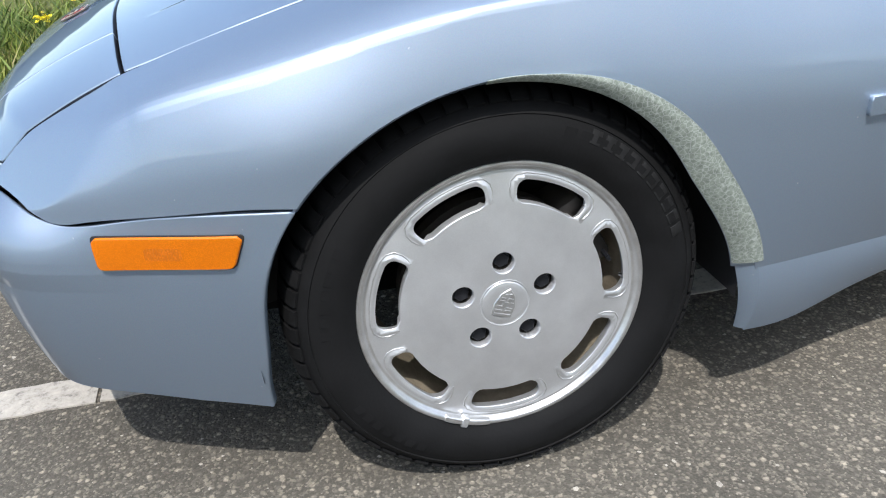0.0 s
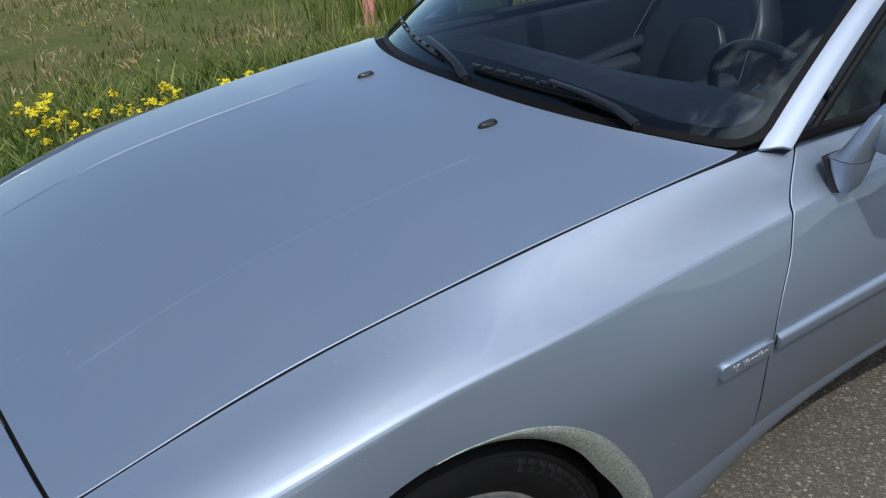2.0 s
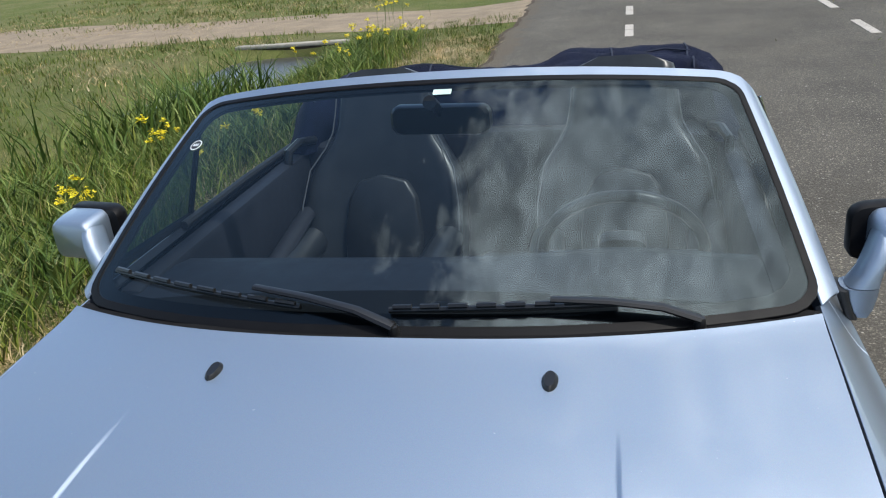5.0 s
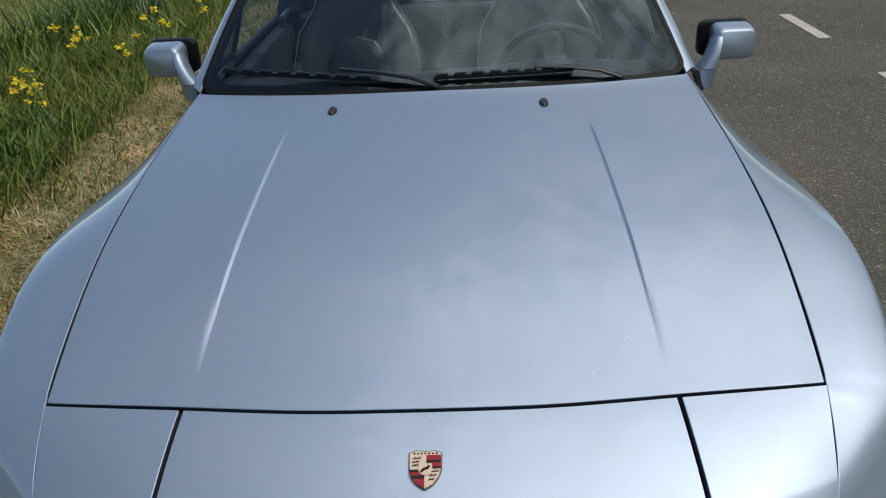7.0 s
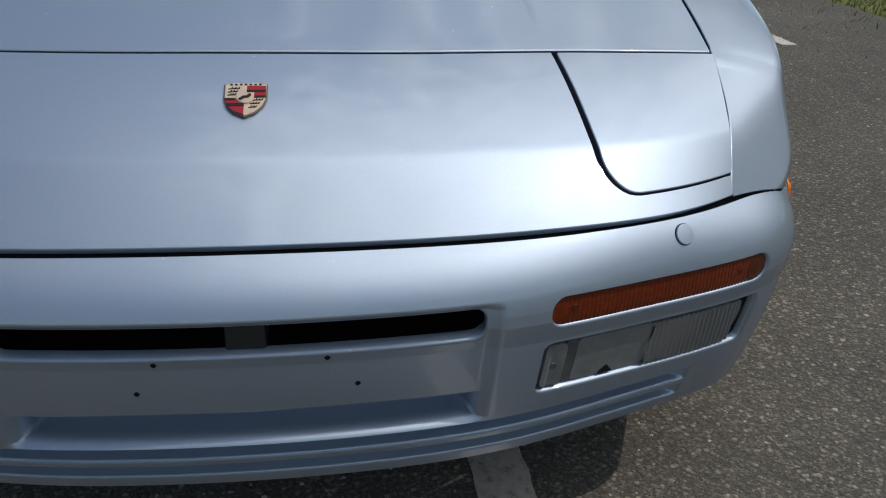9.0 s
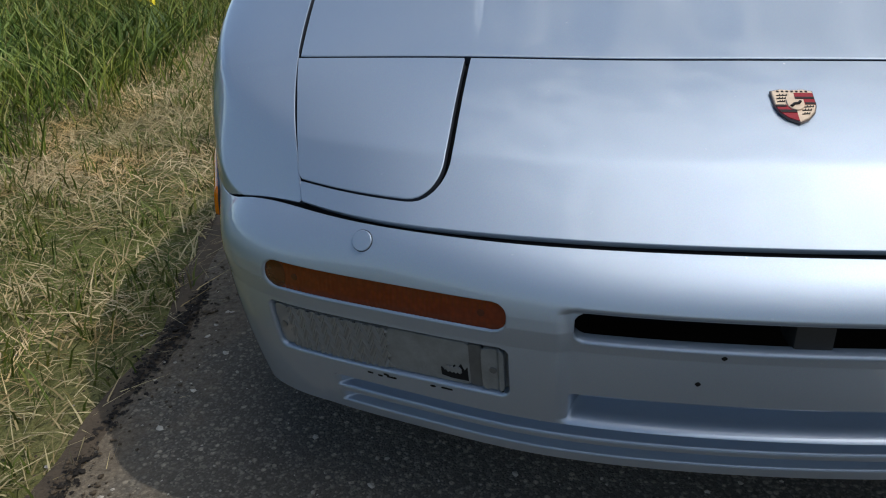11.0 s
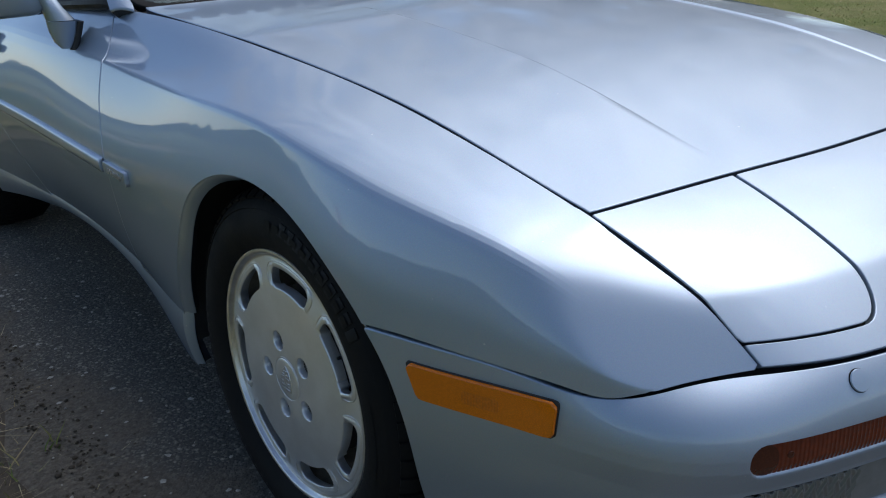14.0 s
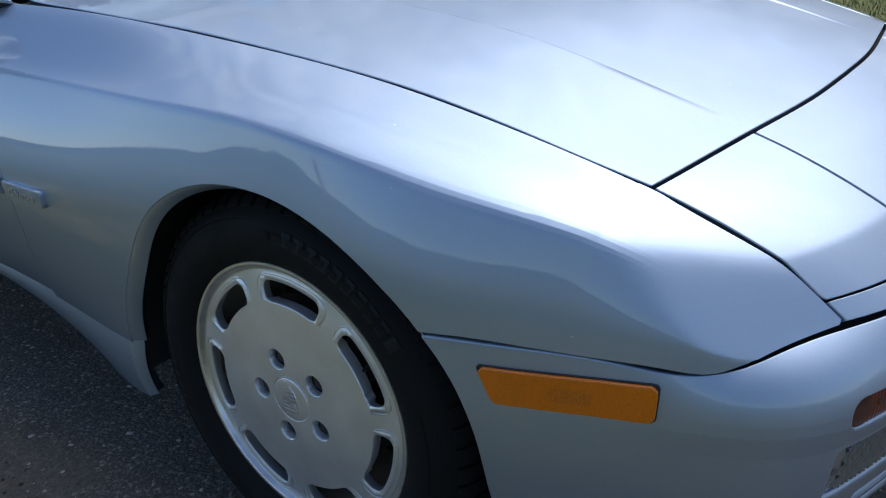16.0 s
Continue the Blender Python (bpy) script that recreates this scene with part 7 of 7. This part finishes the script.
kinds = [flower_plant(k) for k in range(4)]
random.seed(11)
spots = []
for cx, cy, sx, sy, n in ((0.62, -2.80, 0.40, 0.28, 16), (-0.25, -2.75, 0.36, 0.20, 8), (-1.15, -2.66, 0.38, 0.20, 14), (-5.3, -2.65, 0.55, 0.22, 7), (-4.75, -3.0, 0.12, 0.10, 2), (-3.2, -2.6, 0.12, 0.08, 3), (-9.0, -2.75, 0.45, 0.35, 16), (-12.0, -3.2, 0.5, 0.3, 8)):
    for _ in range(n):
        spots.append((random.gauss(cx, sx), random.gauss(cy, sy)))
for i, (x, y) in enumerate(spots):
    s = random.uniform(0.58, 0.88)
    m = Matrix.Translation((x, y, ground_height(x, y))) @ Matrix.Rotation(random.uniform(0, 6.28), 4, "Z") @ Matrix.Diagonal((s, s, s, 1))
    if i < 4:
        kinds[i].matrix_basis = m
    else:
        k = copy_thing(kinds[i % 4], m)
        k.scale = (s, s, s)


def build_post():
    post = empty("marker_post", "faded red plastic marker post with a black band", "post")
    post.location = (-2.82, -5.04, ground_height(-2.82, -5.04))
    m = Matrix.Rotation(radians(-4), 4, "X") @ Matrix.Rotation(radians(-3), 4, "Y")
    for name, material, z0, z1, r in (("post_foot", POST_PINK, -0.1, 0.42, 0.053), ("post_band", TRIM, 0.42, 0.50, 0.0545), ("post_shaft", POST_RED, 0.50, 1.35, 0.053)):
        bm = bmesh.new()
        prof = [(0.0, z0), (r, z0), (r, z1 - 0.004), (r - 0.003, z1), (0.0, z1)] if name != "post_shaft" else [(0.0, z0), (r, z0), (r, 1.30), (r * 0.8, 1.335), (0.0, 1.35)]
        lathe(bm, prof, 20, m)
        part(name, bm, material, post)
    random.seed(5)
    for k in range(6):
        bm = bmesh.new()
        a, d = k * 1.1, 0.07 + 0.03 * random.random()
        bmesh.ops.create_icosphere(bm, subdivisions=2, radius=0.03, matrix=Matrix.Translation((post.location.x + d * math.cos(a), post.location.y + d * math.sin(a), post.location.z + 0.008)) @ Matrix.Diagonal((1.2, 0.9, 0.7, 1)))
        for v in bm.verts:
            v.co += Vector(v.co).normalized() * 0.004 * noise.noise(v.co * 40)
        tagged(part("stone", bm, STONE, None), "rounded grey stone at the foot of the post", "stone", "stones at the post")


build_post()


def scatter_clods(name, seed, count, area, size, material, label, category, flat=0.6):
    rng = random.Random(seed)
    bm = bmesh.new()
    verts, faces = [], []
    base = bmesh.new()
    bmesh.ops.create_icosphere(base, subdivisions=1, radius=1.0)
    bv = [v.co.copy() for v in base.verts]
    bf = [[v.index for v in f.verts] for f in base.faces]
    base.free()
    bm.free()
    for _ in range(count):
        x, y = rng.uniform(area[0], area[1]), rng.gauss(area[2], area[3])
        s = rng.uniform(*size) * (0.6 + 0.8 * rng.random() ** 3)
        o = len(verts)
        zz = max(ground_height(x, y) if y < EDGE_R else 0.0, -0.02)
        e = [rng.uniform(0.7, 1.35) for _ in bv]
        for c, k in zip(bv, e):
            verts.append((x + c.x * s * k, y + c.y * s * k, zz + c.z * s * k * flat))
        faces += [[i + o for i in f] for f in bf]
    me = bpy.data.meshes.new(name)
    me.from_pydata(verts, [], faces)
    me.polygons.foreach_set("use_smooth", [True] * len(faces))
    return tagged(link(name, me, material), label, category, kind="stuff")


scatter_clods("soil_crumbs", 1, 2600, (-5, 2.5, -1.05, 0.05), (0.0015, 0.0055), EARTH, "dark crumbs of soil along the asphalt edge", "soil")
scatter_clods("loose_gravel", 2, 700, (-4, 3, -0.6, 0.5), (0.0015, 0.0045), STONE, "pale grit lying loose on the asphalt", "gravel")


def build_track():
    bm = bmesh.new()
    rows = []
    for k in range(46):
        y = EDGE_R + 0.02 - k * 0.25
        c = -12.35 - 0.022 * k + 0.15 * math.sin(k * 0.3)
        w = 0.72 + 0.02 * k + 0.5 * math.exp(-k / 5)
        rows.append([bm.verts.new((c + u * w + 0.06 * noise.noise((u * 2, y, 1)), y, ground_height(c, y) + 0.015 * (1 - abs(u)) + 0.006)) for u in (-1.1, -0.6, 0, 0.6, 1.1)])
    for p, q in zip(rows, rows[1:]):
        for j in range(4):
            bm.faces.new((p[j], q[j], q[j + 1], p[j + 1]))
    tagged(part("sandy_track", bm, SAND, None), "pale sandy farm track joining the road", "track", kind="structure")
    bm = bmesh.new()
    box(bm, -10.75, -7.2, -5.15, -3.25, -0.26, -0.225)
    wall = bmesh.new()
    box(wall, -10.66, -10.52, -5.10, -3.42, -0.105, -0.055, bevel=0.015)
    face = bmesh.new()
    box(face, -10.65, -10.54, -5.10, -3.42, -0.42, -0.106)
    tagged(part("culvert_face", face, EARTH, None), "dark end of the ditch below the concrete edge", "culvert", kind="structure")
    tagged(part("culvert_edge", wall, CONCRETE, None), "pale concrete edge where the track crosses the ditch", "culvert", kind="structure")
    tagged(part("ditch_water", bm, WATER, None), "still dark water in the ditch", "water", kind="structure")


build_track()


def build_far_woods():
    """A low belt of trees on the horizon, mirrored in the paint."""
    rng = random.Random(3)
    verts, faces = [], []
    for y0, span in ((-95.0, 900), (120.0, 900)):
        o = len(verts)
        n = 600
        for i in range(n + 1):
            x = -span / 2 + span * i / n
            h = 7.0 + 3.6 * noise.noise((x * 0.05, y0, 0)) + 1.6 * noise.noise((x * 0.21, y0, 3)) + 0.7 * noise.noise((x * 0.9, y0, 5))
            b = 1.5 * noise.noise((x * 0.3, y0, 9))
            for z, d in ((-0.5, 0), (h * 0.35, 1.4 + b), (h * 0.75, 0.9 + b), (h, -1.0), (h * 0.7, -4.0), (-0.5, -5.0)):
                verts.append((x, y0 + (d if y0 < 0 else -d), z))
        for i in range(n):
            for j in range(5):
                a = o + i * 6 + j
                faces.append((a, a + 6, a + 7, a + 1))
    me = bpy.data.meshes.new("far_woods")
    me.from_pydata(verts, [], faces)
    tagged(link("far_woods", me, WOODS), "dark green belt of trees far across the fields", "trees", kind="stuff")


build_far_woods()


CRUMB = varied("dark_crumbled_bitumen", (0.022, 0.019, 0.017), 0.95, 0.0, 0.0, 30.0, 0.4, 200.0, 0.5, 0.002, 0.15)
CHIP = varied("pale_stone_chip", (0.38, 0.35, 0.305), 0.8, 0.0, 0.0, 60.0, 0.45, 300.0, 0.3, 0.001, 0.3)


def pebbles(name, seed, x, y, size, sunk, material, label, category):
    """Many small angular stones as one thing."""
    rng = np.random.default_rng(seed)
    n = len(x)
    base = np.array([(1, 0, 0), (0.3, 0.9, 0.1), (-0.8, 0.5, 0), (-0.7, -0.6, 0.1), (0.4, -0.9, 0), (0.1, 0.1, 0.75), (0, 0, -0.6)])
    f = np.array([(0, 1, 5), (1, 2, 5), (2, 3, 5), (3, 4, 5), (4, 0, 5), (1, 0, 6), (2, 1, 6), (3, 2, 6), (4, 3, 6), (0, 4, 6)])
    v = base[None] * (1 + rng.uniform(-0.35, 0.35, (n, 7, 3))) * size[:, None, None]
    a = rng.uniform(0, 2 * np.pi, n)
    c, s = np.cos(a)[:, None], np.sin(a)[:, None]
    px, py = c * v[:, :, 0] * 1.3 - s * v[:, :, 1], s * v[:, :, 0] * 1.3 + c * v[:, :, 1]
    pts = np.stack([px + x[:, None], py + y[:, None], v[:, :, 2] * 0.7 + (np.interp(y, [-1.15, -1.10, -1.06, -0.9], [-0.024, -0.014, -0.003, 0.0]) - sunk * size)[:, None]], axis=2).reshape(-1, 3)
    faces = (np.arange(n)[:, None, None] * 7 + f[None]).reshape(-1, 3)
    me = bpy.data.meshes.new(name)
    me.from_pydata(pts.tolist(), [], faces.tolist())
    tagged(link(name, me, material), label, category, kind="stuff")


def build_road_edge():
    rng = np.random.default_rng(41)
    # crumbled dark band where the surface breaks up along the edge
    x = rng.uniform(-7.5, 2.2, 9000)
    keep = rng.uniform(0, 1, 9000) < np.clip(0.25 + 0.9 * patchy(x, 0 * x, 7.0, 0.6), 0, 1)
    x = x[keep]
    mid = -1.088 + 0.012 * np.sin(x * 2.3) + 0.009 * np.sin(x * 9.1 + 1)
    y = mid + rng.normal(0, 0.013, len(x)) * (1 + 0.8 * np.sin(x * 5.0))
    pebbles("crumbled_road_edge", 42, x, y, rng.uniform(0.002, 0.0065, len(x)), 0.15, CRUMB, "dark crumbled bitumen along the broken road edge", "rubble")
    # pale chips set in the surface and lying loose
    x, y = rng.uniform(-6.5, 3.2, 9000), rng.uniform(-1.16, 3.4, 9000)
    near = rng.uniform(0, 1, 9000) < np.where(y < 1.9, 1.0, 0.6)
    x, y = x[near], y[near]
    size = 0.0016 + 0.0058 * rng.uniform(0, 1, len(x)) ** 3
    pebbles("stone_chips", 43, x, y, size, 0.25, CHIP, "pale stone chips showing in the worn asphalt", "gravel")


build_road_edge()
